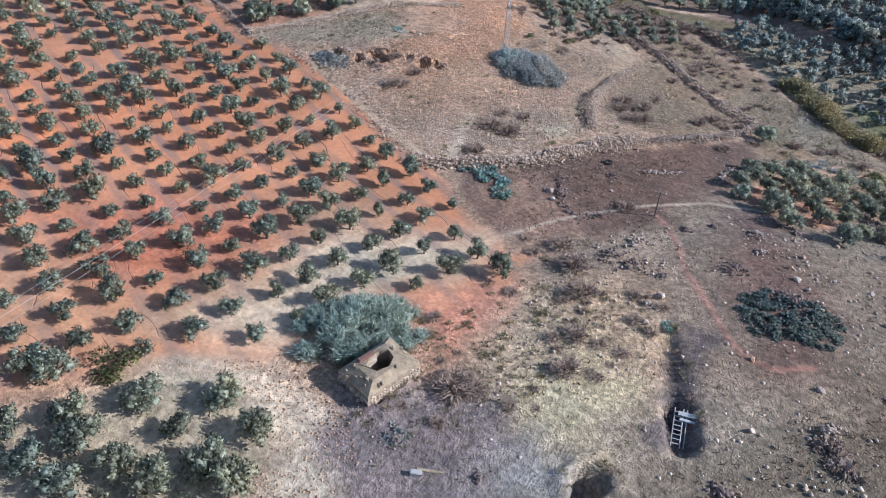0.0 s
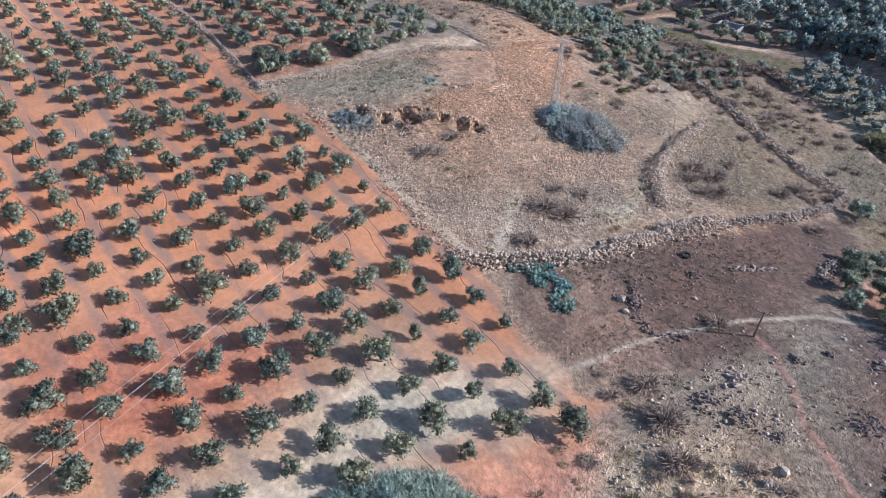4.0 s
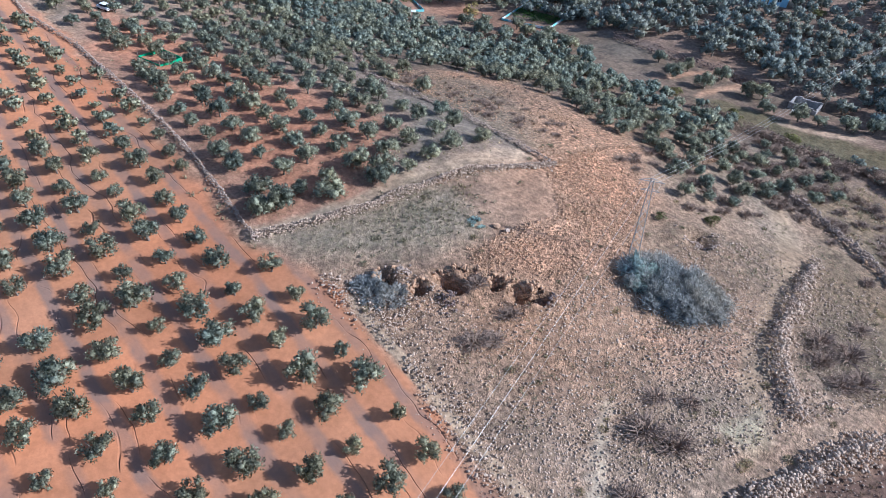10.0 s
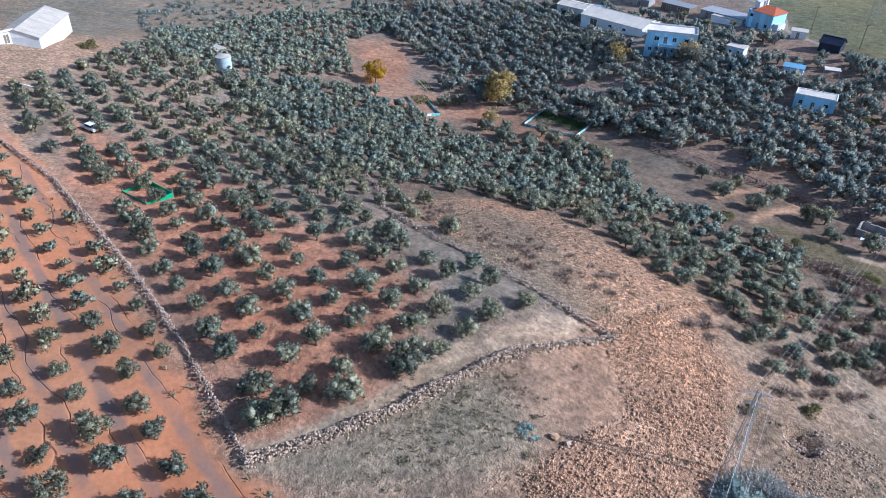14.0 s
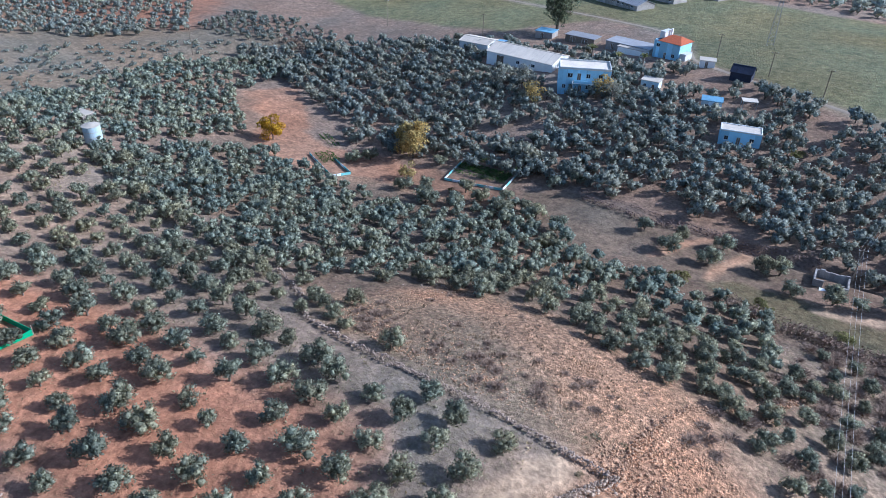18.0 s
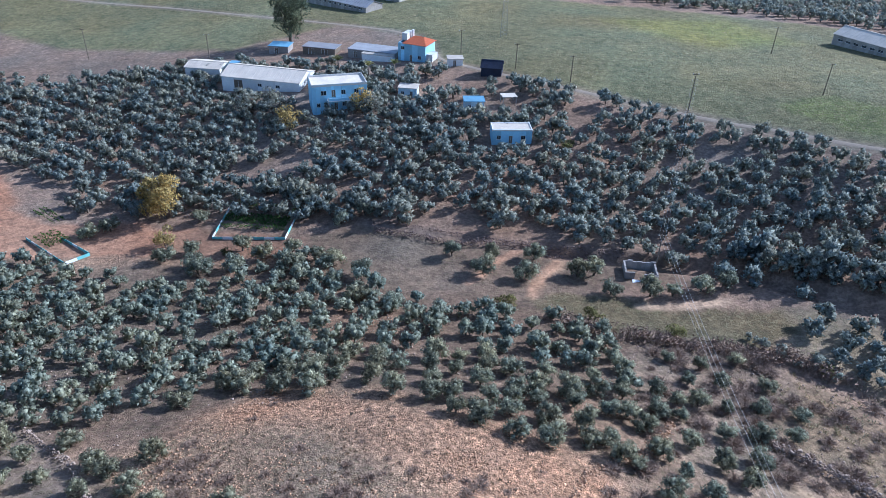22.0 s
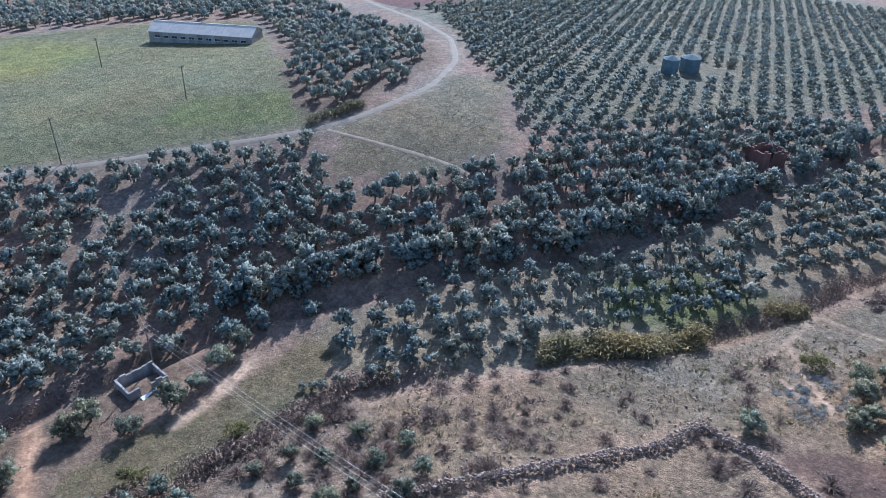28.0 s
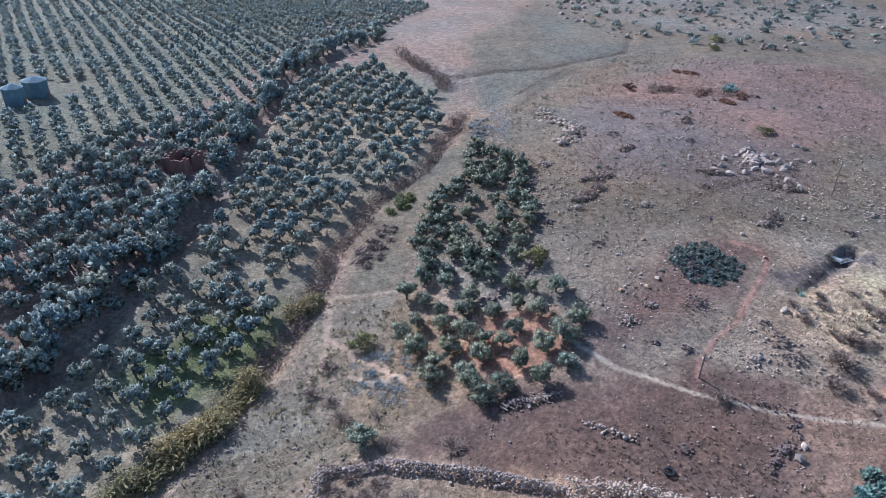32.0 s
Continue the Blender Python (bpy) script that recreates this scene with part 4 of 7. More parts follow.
NORTH = [(-330, 222), (-284, 219), (-262, 207), (-240, 198), (-223, 197), (-213, 204), (-184, 203.5), (-167, 210), (-150, 214), (-122, 212), (-98, 206), (-84, 200), (-61, 196), (-23, 180), (15, 172), (60, 170), (84, 172), (60, 200), (24, 212), (-8, 217), (-31, 216), (-56, 230), (-46, 251.5), (-79, 266), (-136, 282), (-180, 298), (-260, 292), (-320, 260)]
BUILT = [[(-208, 252), (-190, 260), (-194, 272), (-212, 264)], [(-243, 266), (-212, 265), (-212, 282), (-244, 284)], [(-183.5, 267), (-175, 267.5), (-176, 274), (-184, 274)], [(-162, 261), (-154, 262), (-155, 269), (-163, 268)], [(-151, 245), (-138, 248), (-140, 256), (-153, 254)], [(-152, 266.5), (-146, 268), (-147, 273), (-153, 272)], [(-246, 301), (-152, 286), (-152, 296), (-160, 296), (-180, 312), (-246, 314)], [(31, 175), (37, 171), (45, 175), (44, 184), (35, 186)]]
BARE = [[(-213, 220), (-203, 232), (-190, 236), (-196, 224)], [(-176, 272), (-160, 276), (-164, 284), (-178, 282)], [(-132, 264), (-122, 268), (-124, 276), (-134, 272)], [(-95, 248), (-84, 250), (-86, 258), (-97, 256)]]
north = clear_of(lattice((4.6, -1.4), (1.9, 5.0), (-100, 230), NORTH, 0.9, 0.05), BUILT + BARE)
wood("olive_grove", north, FAR, "dense dark olive trees covering the far slope", "trees", (0.88, 1.2))
EAST = [(-42, 270), (-36, 260), (-17, 262), (9, 274), (27, 306), (33, 352), (40, 420), (30, 470), (-120, 470), (-120, 425), (-45, 405), (0, 378), (-14, 330), (-30, 295)]
wood("olive_grove", lattice((5.2, 2.2), (-2.8, 6.2), (0, 300), EAST, 0.5, 0.08), FAR, "olive trees in rows inside the bend of the gravel road", "trees", (0.92, 1.2))
SOUTH = [(-84, 196), (-84, 184), (-50, 168), (-28, 156), (-4, 150), (9, 146), (40, 126), (72, 114), (92, 118), (124, 136), (112, 160.5), (38, 168), (15, 170.5), (-23, 178), (-61, 193)]
wood("olive_grove", lattice((4.9, -2.2), (2.2, 4.5), (-60, 180), SOUTH, 0.6, 0.05), FAR, "olive trees in rows beside the stream", "trees", (0.76, 1.0))
ROWS_EAST = [(84, 172), (114, 166), (160, 140), (240, 110), (330, 200), (260, 330), (150, 378), (100, 346), (60, 356), (66, 340), (52, 322), (39, 298), (18, 266), (10, 244), (-3, 226), (-10, 217), (24, 212), (60, 200)]
HUTS = [[(72, 222), (100, 222), (100, 242), (72, 244)]]
wood("olive_grove", clear_of(lattice((3.35, 1.75), (2.35, -4.65), (39, 229), ROWS_EAST, 0.35, 0.03), HUTS), MIDDLE, "olive trees in straight rows with pale soil between", "trees", (0.62, 0.84))
WEST_LOW = [(-266, 130), (-264, 180), (-297, 203), (-289, 224), (-303, 242), (-337, 204), (-326, 165), (-312, 135), (-290, 122)]
wood("olive_grove", lattice((4.4, 1.0), (-1.2, 4.6), (-290, 160), WEST_LOW, 0.7, 0.06), LEAFY, "olive trees in loose rows beyond the water tank", "trees", (0.75, 1.05))
BUSH = [olive(180 + s, 1.3, 1.3, 70, 0.42, 7, HAZY_OLIVE, 0, 0.6) for s in range(4)]
MOUND = [(-376, 240), (-387, 271), (-345, 278), (-312, 268), (-327, 246), (-350, 236)]
wood("mound_trees", lattice((4.6, 0.8), (-0.9, 4.6), (-350, 260), MOUND, 1.0, 0.05), FAR, "dark bushes covering the far bank", "trees", (0.45, 0.8))
BRUSH = [(-390, 160), (-376, 190), (-360, 226), (-306, 258), (-302, 243), (-337, 206), (-328, 165), (-312, 130)]
wood("far_brush", lattice((5.0, 1.0), (-1.2, 4.8), (-350, 210), BRUSH, 2.0, 0.15), BUSH, "grey bushes beside the far track", "bushes", (0.7, 1.6))
SLOPE = [(-9, 126), (4, 129), (20, 124), (36, 114), (52, 114), (42, 106), (28, 98), (14, 99), (-1, 102), (-10, 108), (-12, 118)]
wood("olive_grove", lattice((3.9, -1.2), (1.2, 3.9), (10, 120), SLOPE, 0.9, 0.12), PLAIN, "olive trees on the slope above the gully", "trees", (0.74, 1.0))
WEST = [(-475, 198), (-412, 174), (-378, 205), (-368, 232), (-421, 275), (-480, 270)]
wood("olive_grove", lattice((6.2, 1.0), (-1.0, 6.2), (-420, 240), WEST, 0.6, 0.08), FAR, "far olive trees in rows on red soil", "trees", (0.8, 1.1))
BEYOND = [(-330, 434), (-220, 428), (-120, 422), (-100, 470), (160, 470), (330, 360), (420, 420), (200, 600), (-330, 540)]
wood("olive_grove", lattice((9.5, 1.0), (-1.5, 9.5), (0, 500), BEYOND, 2.0, 0.08), DISTANT, "distant olive groves on the horizon", "trees", (1.1, 1.7))
OUTCROP = [(110, 0), (150, 48), (225, 66), (290, 0), (250, -90), (150, -90)]
wood("far_bushes", lattice((9.0, 1.0), (-1.5, 9.0), (150, 0), OUTCROP, 4.0, 0.25), BUSH, "low grey-green bushes among the far rocks", "bushes", (0.7, 2.2))
EASTERN = [(28, 100), (70, 98), (100, 84), (128, 48), (90, 0), (30, 8), (10, 60)]
wood("far_bushes", lattice((11.0, 1.0), (-1.5, 11.0), (60, 50), EASTERN, 5.0, 0.35), BUSH[:2], "small bushes scattered over the eastern hill", "bushes", (0.3, 0.8))
hedge = [(x + nx * o, y + ny * o) for x, y, nx, ny in along([(-92, 184), (-84, 181), (-76, 178), (-61, 173), (-53, 169)], 1.6, rng) for o in (rng.uniform(-1.6, 1.6),)]
wood("gully_hedge", hedge, FAR, "dark hedge of brush and small trees along the gully", "hedge", (0.3, 0.62))
bank = []
for (x0, y0), (x1, y1) in zip(STREAM[2:11], STREAM[3:12]):
    n = int(math.hypot(x1 - x0, y1 - y0) / 4.2)
    ux, uy = (x1 - x0) / math.hypot(x1 - x0, y1 - y0), (y1 - y0) / math.hypot(x1 - x0, y1 - y0)
    bank += [(x0 + (x1 - x0) * k / n - uy * rng.uniform(2.5, 6), y0 + (y1 - y0) * k / n + ux * rng.uniform(2.5, 6)) for k in range(n) if x0 > -125 or rng.uniform() < 0.3]
bank = clear_of([(x + rng.normal() * 1.2, y + rng.normal() * 1.2) for x, y in bank], BUILT)
wood("stream_trees", bank, FAR, "tall dense trees along the shaded stream", "trees", (1.2, 1.6))


# ---- stones ----
ROCK = varied("pale_rock", (0.50, 0.38, 0.285), 0.3, 1.2, island=True)
RUBBLE = varied("orange_rubble", (0.46, 0.285, 0.172), 0.3, 1.2, island=True)
WALL_ROCK = varied("wall_stone", (0.455, 0.34, 0.25), 0.3, 1.2, island=True)
GREY_ROCK = varied("grey_rock", (0.36, 0.275, 0.215), 0.3, 1.2, island=True)
DARK_ROCK = varied("dark_rock", (0.185, 0.130, 0.108), 0.3, 1.2, island=True)


def rock_shapes(count, seed):
    """Angular stones of about one metre across, twenty faces each."""
    r = np.random.RandomState(seed)
    g = (1 + 5**0.5) / 2
    v = np.array([(-1, g, 0), (1, g, 0), (-1, -g, 0), (1, -g, 0), (0, -1, g), (0, 1, g), (0, -1, -g), (0, 1, -g), (g, 0, -1), (g, 0, 1), (-g, 0, -1), (-g, 0, 1)], float)
    f = np.array([(0, 11, 5), (0, 5, 1), (0, 1, 7), (0, 7, 10), (0, 10, 11), (1, 5, 9), (5, 11, 4), (11, 10, 2), (10, 7, 6), (7, 1, 8), (3, 9, 4), (3, 4, 2), (3, 2, 6), (3, 6, 8), (3, 8, 9), (4, 9, 5), (2, 4, 11), (6, 2, 10), (8, 6, 7), (9, 8, 1)])
    v /= np.linalg.norm(v[0]) * 2
    return [(v * r.uniform(0.65, 1.2, (12, 1)) * (1.1, r.uniform(0.65, 1), r.uniform(0.5, 0.85)), f) for _ in range(count)]


ROCKS = rock_shapes(10, 5)
PEBBLES = [(OCTA_V * np.random.RandomState(60 + k).uniform(0.35, 0.62, (6, 1)) * (1.1, 0.85, 0.7), OCTA_F) for k in range(8)]


def stones_mesh(name, p, sizes, mat, r, shapes=ROCKS):
    """Many stones at the given places, joined."""
    vs, fs = [], []
    for k, ((x, y, z), s) in enumerate(zip(p, sizes)):
        v, f = shapes[r.randint(len(shapes))]
        a, b = r.uniform(0, 2 * math.pi), r.uniform(-0.5, 0.5)
        turn = np.array([[math.cos(a), -math.sin(a), 0], [math.sin(a), math.cos(a), 0], [0, 0, 1]]) @ np.array([[1, 0, 0], [0, math.cos(b), -math.sin(b)], [0, math.sin(b), math.cos(b)]])
        vs.append(v @ turn.T * s + (x, y, z))
        fs.append(f + len(v) * k)
    vs, fs = np.concatenate(vs), np.concatenate(fs)
    me = bpy.data.meshes.new(name)
    me.vertices.add(len(vs))
    me.vertices.foreach_set("co", vs.ravel())
    me.loops.add(len(fs) * 3)
    me.loops.foreach_set("vertex_index", fs.ravel().astype(np.int32))
    me.polygons.add(len(fs))
    me.polygons.foreach_set("loop_start", np.arange(0, len(fs) * 3, 3, dtype=np.int32))
    me.update(calc_edges=True)
    me.materials.append(mat)
    return me


def scatter(name, outline, count, sizes, mat, label, seed, clump=9.0, sink=0.15):
    """Loose stones over a patch of ground, thicker here and thinner there."""
    r = np.random.RandomState(seed)
    o = np.array(outline, float)
    p = r.uniform(o.min(0), o.max(0), (count * 4, 2))
    p = p[(edge_distance(outline, p[:, 0] + 3 * (fbm(p[:, 0], p[:, 1], 7) - 0.5), p[:, 1]) > 0) & (r.uniform(0.1, 0.85, len(p)) < fbm(p[:, 0], p[:, 1] + seed, clump))][:count]
    s = sizes[0] + (sizes[1] - sizes[0]) * r.power(0.35, len(p))
    z = ground_z(p[:, 0], p[:, 1]) + s * sink
    return tagged(new(name, stones_mesh(name, np.c_[p, z], s, mat, r, PEBBLES)), label, "stones", kind="stuff")


def stone_wall(name, line, width, height, density, sizes, mat, label, seed, singles=60, gaps=0.0):
    """A tumbled dry-stone wall: a heap of stones along a line, the largest of them pieces of their own."""
    r = np.random.RandomState(seed)
    pts = []
    for x, y, nx, ny in along(line, 1.0 / density, r):
        if gaps and vnoise(np.array(x), np.array(y), 6.0) < gaps:
            continue
        off = r.normal() * 0.34
        local = 0.6 + 0.8 * float(vnoise(np.array(x + seed), np.array(y), 5.0))
        lift = max(0.0, 1 - abs(off) * 1.15) * height * local * r.uniform(0.1, 1.0)
        pts.append((x + nx * off * width * local, y + ny * off * width * local, lift))
    p = np.array(pts)
    z = ground_z(p[:, 0], p[:, 1]) + p[:, 2]
    s = sizes[0] + (sizes[1] - sizes[0]) * r.power(0.4, len(p))
    big = np.argsort(-s)[:singles]
    rest = np.setdiff1d(np.arange(len(p)), big)
    wall = tagged(new(name), label, "stone wall", kind="structure")
    heap = piece("rubble", stones_mesh("rubble", np.c_[p[rest, :2], z[rest]], s[rest], mat, r), wall)
    tagged(heap, kind="stuff")
    shapes = [mesh_of("stone", v, f, mat) for v, f in ROCKS]
    for k in big:
        piece("stone", shapes[r.randint(len(shapes))], wall, m=pose(p[k, 0], p[k, 1], z[k], r.uniform(-25, 25), r.uniform(-25, 25), r.uniform(0, 360)) @ Matrix.Scale(s[k] * 1.15, 4))
    return wall


stone_wall("wall_south", WALL_S[:6], 2.9, 1.9, 70, (0.2, 0.66), WALL_ROCK, "broad tumbled bank of pale dry stones", 1, 110)
stone_wall("wall_southeast", WALL_S[5:], 1.6, 1.6, 44, (0.2, 0.6), GREY_ROCK, "dry-stone wall above the brown plot", 16, 60)
stone_wall("wall_northeast", WALL_NE, 1.3, 1.6, 36, (0.22, 0.62), GREY_ROCK, "tumbled dry-stone wall along the brown field", 2, 80)
stone_wall("wall_berm", BERM, 2.2, 2.1, 54, (0.2, 0.6), WALL_ROCK, "winding heap of pale field stones", 3, 60)
stone_wall("wall_northwest", WALL_NW, 0.8, 1.3, 22, (0.2, 0.5), GREY_ROCK, "low dry-stone wall between the two olive groves", 4, 100)
stone_wall("wall_terrace", WALL_TERRACE, 1.3, 1.3, 60, (0.16, 0.46), WALL_ROCK, "dry-stone terrace wall under the walled grove", 5, 80)
stone_wall("wall_hill", WALL_HILL, 0.8, 1.1, 17, (0.2, 0.5), GREY_ROCK, "low dry-stone wall over the stony hill", 6, 80)
stone_wall("wall_cross", [(-117, 117), (-118, 127), (-116, 138), (-108, 146), (-104, 158)], 1.6, 0.8, 22, (0.16, 0.5), RUBBLE, "low bank of orange stones down the slope", 7, 40)
stone_wall("wall_grove_edge", [(-118, 71), (-104, 72), (-92, 70), (-84, 68), (-76, 68)], 3.0, 0.7, 24, (0.16, 0.5), WALL_ROCK, "stones cleared to the edge of the orange grove", 8, 40, 0.15)
stone_wall("wall_hollow", [(-8, 104), (-14, 110), (-20, 117), (-24, 122)], 1.4, 0.9, 11, (0.3, 0.8), DARK_ROCK, "dark stone wall in the hollow", 9, 30)
stone_wall("wall_plot", [(-58, 84), (-53, 78), (-49, 76), (-46, 80)], 1.4, 0.7, 8, (0.25, 0.6), DARK_ROCK, "line of stones at the edge of the brown plot", 10, 30, 0.3)
stone_wall("wall_terrace_east", [(68, 91), (60, 88), (50, 84), (40, 90)], 5.0, 1.6, 12, (0.5, 1.5), WALL_ROCK, "fallen stone terrace on the eastern hill", 11, 30)
stone_wall("wall_plot_east", [(-41, 106), (-41.5, 111), (-42, 115)], 1.8, 0.9, 14, (0.25, 0.6), GREY_ROCK, "heap of stones in the brown plot", 12, 20)
stone_wall("wall_stone_row", [(-51, 98), (-49.4, 100.4), (-46.5, 104.5)], 1.2, 0.5, 8, (0.25, 0.7), GREY_ROCK, "short row of stones in the brown plot", 13, 12)

stone_wall("wall_valley", [(-170, 208.5), (-149.5, 207), (-126, 206)], 1.2, 0.7, 8, (0.2, 0.5), DARK_ROCK, "low dark bank beside the valley track", 14, 20)
stone_wall("wall_terrace_valley", [(-168, 205), (-149, 203), (-138, 205.5), (-125, 208), (-113, 209.5)], 1.4, 1.5, 14, (0.25, 0.6), DARK_ROCK, "dark earth and stone terrace above the valley plots", 15, 20)
scatter("rubble_slope", [(-121, 118), (-128, 124), (-150, 140), (-126, 143), (-116, 139), (-101, 121), (-94, 106), (-92, 92), (-100, 84), (-110, 90), (-108, 107)], 17000, (0.14, 0.50), RUBBLE, "loose orange rubble covering the hillside", 21)
scatter("rubble_hill", [(-118, 72), (-104, 73), (-84, 69), (-74, 72), (-66, 100), (-60, 120), (-70, 140), (-92, 128), (-94, 106), (-100, 84), (-112, 80)], 15000, (0.13, 0.48), WALL_ROCK, "loose pale stones on the hillside", 22)
scatter("rubble_ridge", [(-172, 120), (-160, 143), (-148, 147), (-117, 142), (-119, 121), (-141, 117)], 8000, (0.14, 0.50), RUBBLE, "loose stones on the hill top", 23)
scatter("field_stones", [(-44, 66), (-36, 40), (-16, 24), (10, 20), (30, 60), (30, 104), (0, 112), (-24, 104), (-38, 96)], 3400, (0.18, 0.75), ROCK, "stones scattered over the brown slope", 24, 14)
scatter("field_stones", [(-72, 72), (-46, 62), (-36, 84), (-40, 112), (-50, 132), (-60, 108)], 1100, (0.14, 0.5), GREY_ROCK, "stones in the brown plot", 25, 12)
scatter("field_stones", [(-112, 178), (-90, 156), (-52, 140), (-36, 120), (-8, 132), (-30, 150), (-56, 166), (-84, 178)], 1900, (0.16, 0.6), GREY_ROCK, "stones among the dry scrub", 26, 12)
scatter("bank_stones", [(-62, 10), (-54, 22), (-47, 26), (-38, 25), (-30, 20), (-34, 8), (-42, 18), (-50, 19)], 1500, (0.10, 0.36), RUBBLE, "pale stones on the eroded bank", 27)
scatter("hill_stones", [(20, 110), (70, 106), (130, 48), (90, -10), (20, 0), (0, 50), (8, 90)], 2400, (0.2, 0.8), ROCK, "stones on the eastern hill", 28, 16)
scatter("outcrop_stones", [(110, 10), (150, 50), (230, 70), (270, -60), (150, -90)], 420, (0.6, 3.2), GREY_ROCK, "grey boulders on the far hill", 29, 20)
scatter("slope_stones", [(-176, 122), (-150, 150), (-118, 146), (-96, 164), (-112, 178), (-150, 182), (-190, 175), (-220, 150)], 1800, (0.18, 0.6), GREY_ROCK, "stones among the olives below the hill", 30)
scatter("dark_stones", [(-25, 72), (-15, 68), (-9, 72), (-10, 82), (-18, 86), (-26, 82)], 700, (0.14, 0.5), DARK_ROCK, "dark stones round the cactus patch", 31, 5.0)
scatter("dark_stones", [(-46, 20), (-34, 22), (-22, 30), (-14, 44), (-22, 60), (-40, 60), (-34, 40)], 900, (0.12, 0.45), GREY_ROCK, "stones on the disturbed ground round the cistern", 32, 6.0)
PILES = [(-27.4, 92.9, 3.2), (-35.2, 86.0, 2.2), (-34.8, 71.5, 3.4), (-38.5, 77.4, 2.2), (-55.0, 80.0, 2.6), (-53.3, 92.6, 1.6), (7.9, 93.5, 2.4), (15.1, 87.1, 3.2), (-38.8, 71.3, 3.0), (-28.8, 65.3, 2.0), (-31.1, 72.2, 1.8), (-29.4, 46.7, 2.2), (-4.1, 60.4, 3.2), (-25.0, 81.1, 3.6), (-16, 79, 5.0), (-24.7, 88.4, 2.4), (-34.0, 27.3, 1.8), (-24.7, 30.3, 1.8), (-112, 79.6, 2.0), (-104.5, 81.6, 3.0), (-96.5, 92.0, 2.2), (-92.5, 123.5, 3.6), (-15.6, 51.5, 2.8)]
PILE_SHAPES = [[mesh_of("stone", v, f, m) for v, f in ROCKS] for m in (GREY_ROCK, DARK_ROCK, DARK_ROCK)]


def pile(name, x, y, q, n, sizes, look_of, label, category, group, seed, steep=0.22):
    r = np.random.RandomState(seed)
    ob = thing(name, pose(x, y, float(ground_z(x, y))), label, category, group)
    d = np.abs(r.normal(size=n)) * q * 0.45
    a = r.uniform(0, 2 * math.pi, n)
    s = r.uniform(*sizes, n)
    z = ground_z(x + d * np.cos(a), y + d * np.sin(a)) - float(ground_z(x, y)) + np.maximum(0, steep * q - d * 0.35) + s * 0.1
    for k in range(n):
        piece("stone", PILE_SHAPES[look_of][r.randint(len(ROCKS))], ob, m=pose(d[k] * math.cos(a[k]), d[k] * math.sin(a[k]), z[k], r.uniform(-40, 40), r.uniform(-40, 40), r.uniform(0, 360)) @ Matrix.Scale(s[k], 4))


for k, (x, y, q) in enumerate(PILES):
    pile("stone_pile", x, y, q, int(17 * q), (0.22, 0.6), k % 3, "heap of loose field stones on dry ground", "stone pile", "heaps of field stones", 100 + k)
FACE = [[mesh_of("rock", v * (0.75, 0.6, 1.25), f, RUBBLE) for v, f in ROCKS]]
for k, (x, y, q, _) in enumerate(PITS[:7]):
    r = np.random.RandomState(160 + k)
    ob = thing("rock_outcrop", pose(x, y, float(ground_z(x - 1.5 * q, y + 0.8 * q))), "broken pale rock face above a dug hole", "rock outcrop", "rock outcrops of the pits")
    for i in range(16):
        a = radians(r.uniform(80, 235))
        d = q * r.uniform(0.8, 1.5)
        z = float(ground_z(x + d * math.cos(a), y + d * math.sin(a))) - ob.location.z
        piece("rock", FACE[0][r.randint(len(ROCKS))], ob, m=pose(d * math.cos(a), d * math.sin(a), z + 0.1, r.uniform(-20, 20), r.uniform(-20, 20), r.uniform(0, 360)) @ Matrix.Scale(r.uniform(0.45, 1.15), 4))
BOULDERS = [(-18.1, 85.2, 1.3), (-20, 87.5, 1.1), (-16, 84, 0.9), (-14.5, 89, 0.9), (-18.1, 99.7, 1.0), (-12, 96, 0.8), (-10, 90, 1.0), (-6, 84, 0.9), (-7, 66, 1.2), (-9.5, 55, 1.1), (-20, 92, 1.0), (-23, 96, 0.8), (-13, 80.5, 0.9), (-5, 72, 0.9), (-56.5, 79.0, 1.5), (-54.6, 77.5, 1.2), (-111.0, 96.8, 1.2), (-109.4, 97.4, 0.9), (-28.5, 68.0, 1.5), (-29.6, 66.6, 1.3), (-38, 76, 1.1), (-27, 62, 0.9), (-14.5, 65, 0.9), (-50.2, 87.5, 0.8), (-33, 95, 0.7)]
for k, (x, y, q) in enumerate(BOULDERS):
    v, f = ROCKS[k % len(ROCKS)]
    ob = new("boulder", mesh_of("boulder", v * q, f, (ROCK, RUBBLE, GREY_ROCK)[k % 3]))
    ob.matrix_basis = pose(x, y, float(ground_z(x, y)) + 0.18 * q, 12 * (k % 3), 8 * (k % 5), 47 * k)
    tagged(ob, "angular boulder lying on dry stony ground", "boulder", "boulders on the slope")


# ---- shrubs ----
TWIGS = varied("dry_twigs", (0.290, 0.205, 0.150), 0.35, 2.0, island=True)
GREY_TWIGS = foliage("grey_thorn", (0.28, 0.27, 0.255), (0.54, 0.52, 0.49))
TEAL_TWIGS = foliage("blue_green_thorn", (0.30, 0.36, 0.32), (0.58, 0.65, 0.58))
AGAVE = foliage("agave_leaves", (0.17, 0.245, 0.215), (0.38, 0.49, 0.44))
CACTUS = foliage("dark_cactus", (0.115, 0.135, 0.122), (0.27, 0.30, 0.265))
STRAW = foliage("dry_grass", (0.20, 0.165, 0.09), (0.36, 0.31, 0.19))
REED = foliage("reeds", (0.23, 0.19, 0.095), (0.45, 0.375, 0.21))
GREEN = foliage("green_shrub", (0.150, 0.150, 0.060), (0.350, 0.335, 0.150))
YELLOW = foliage("yellow_leaves", (0.75, 0.38, 0.02), (0.98, 0.60, 0.05))
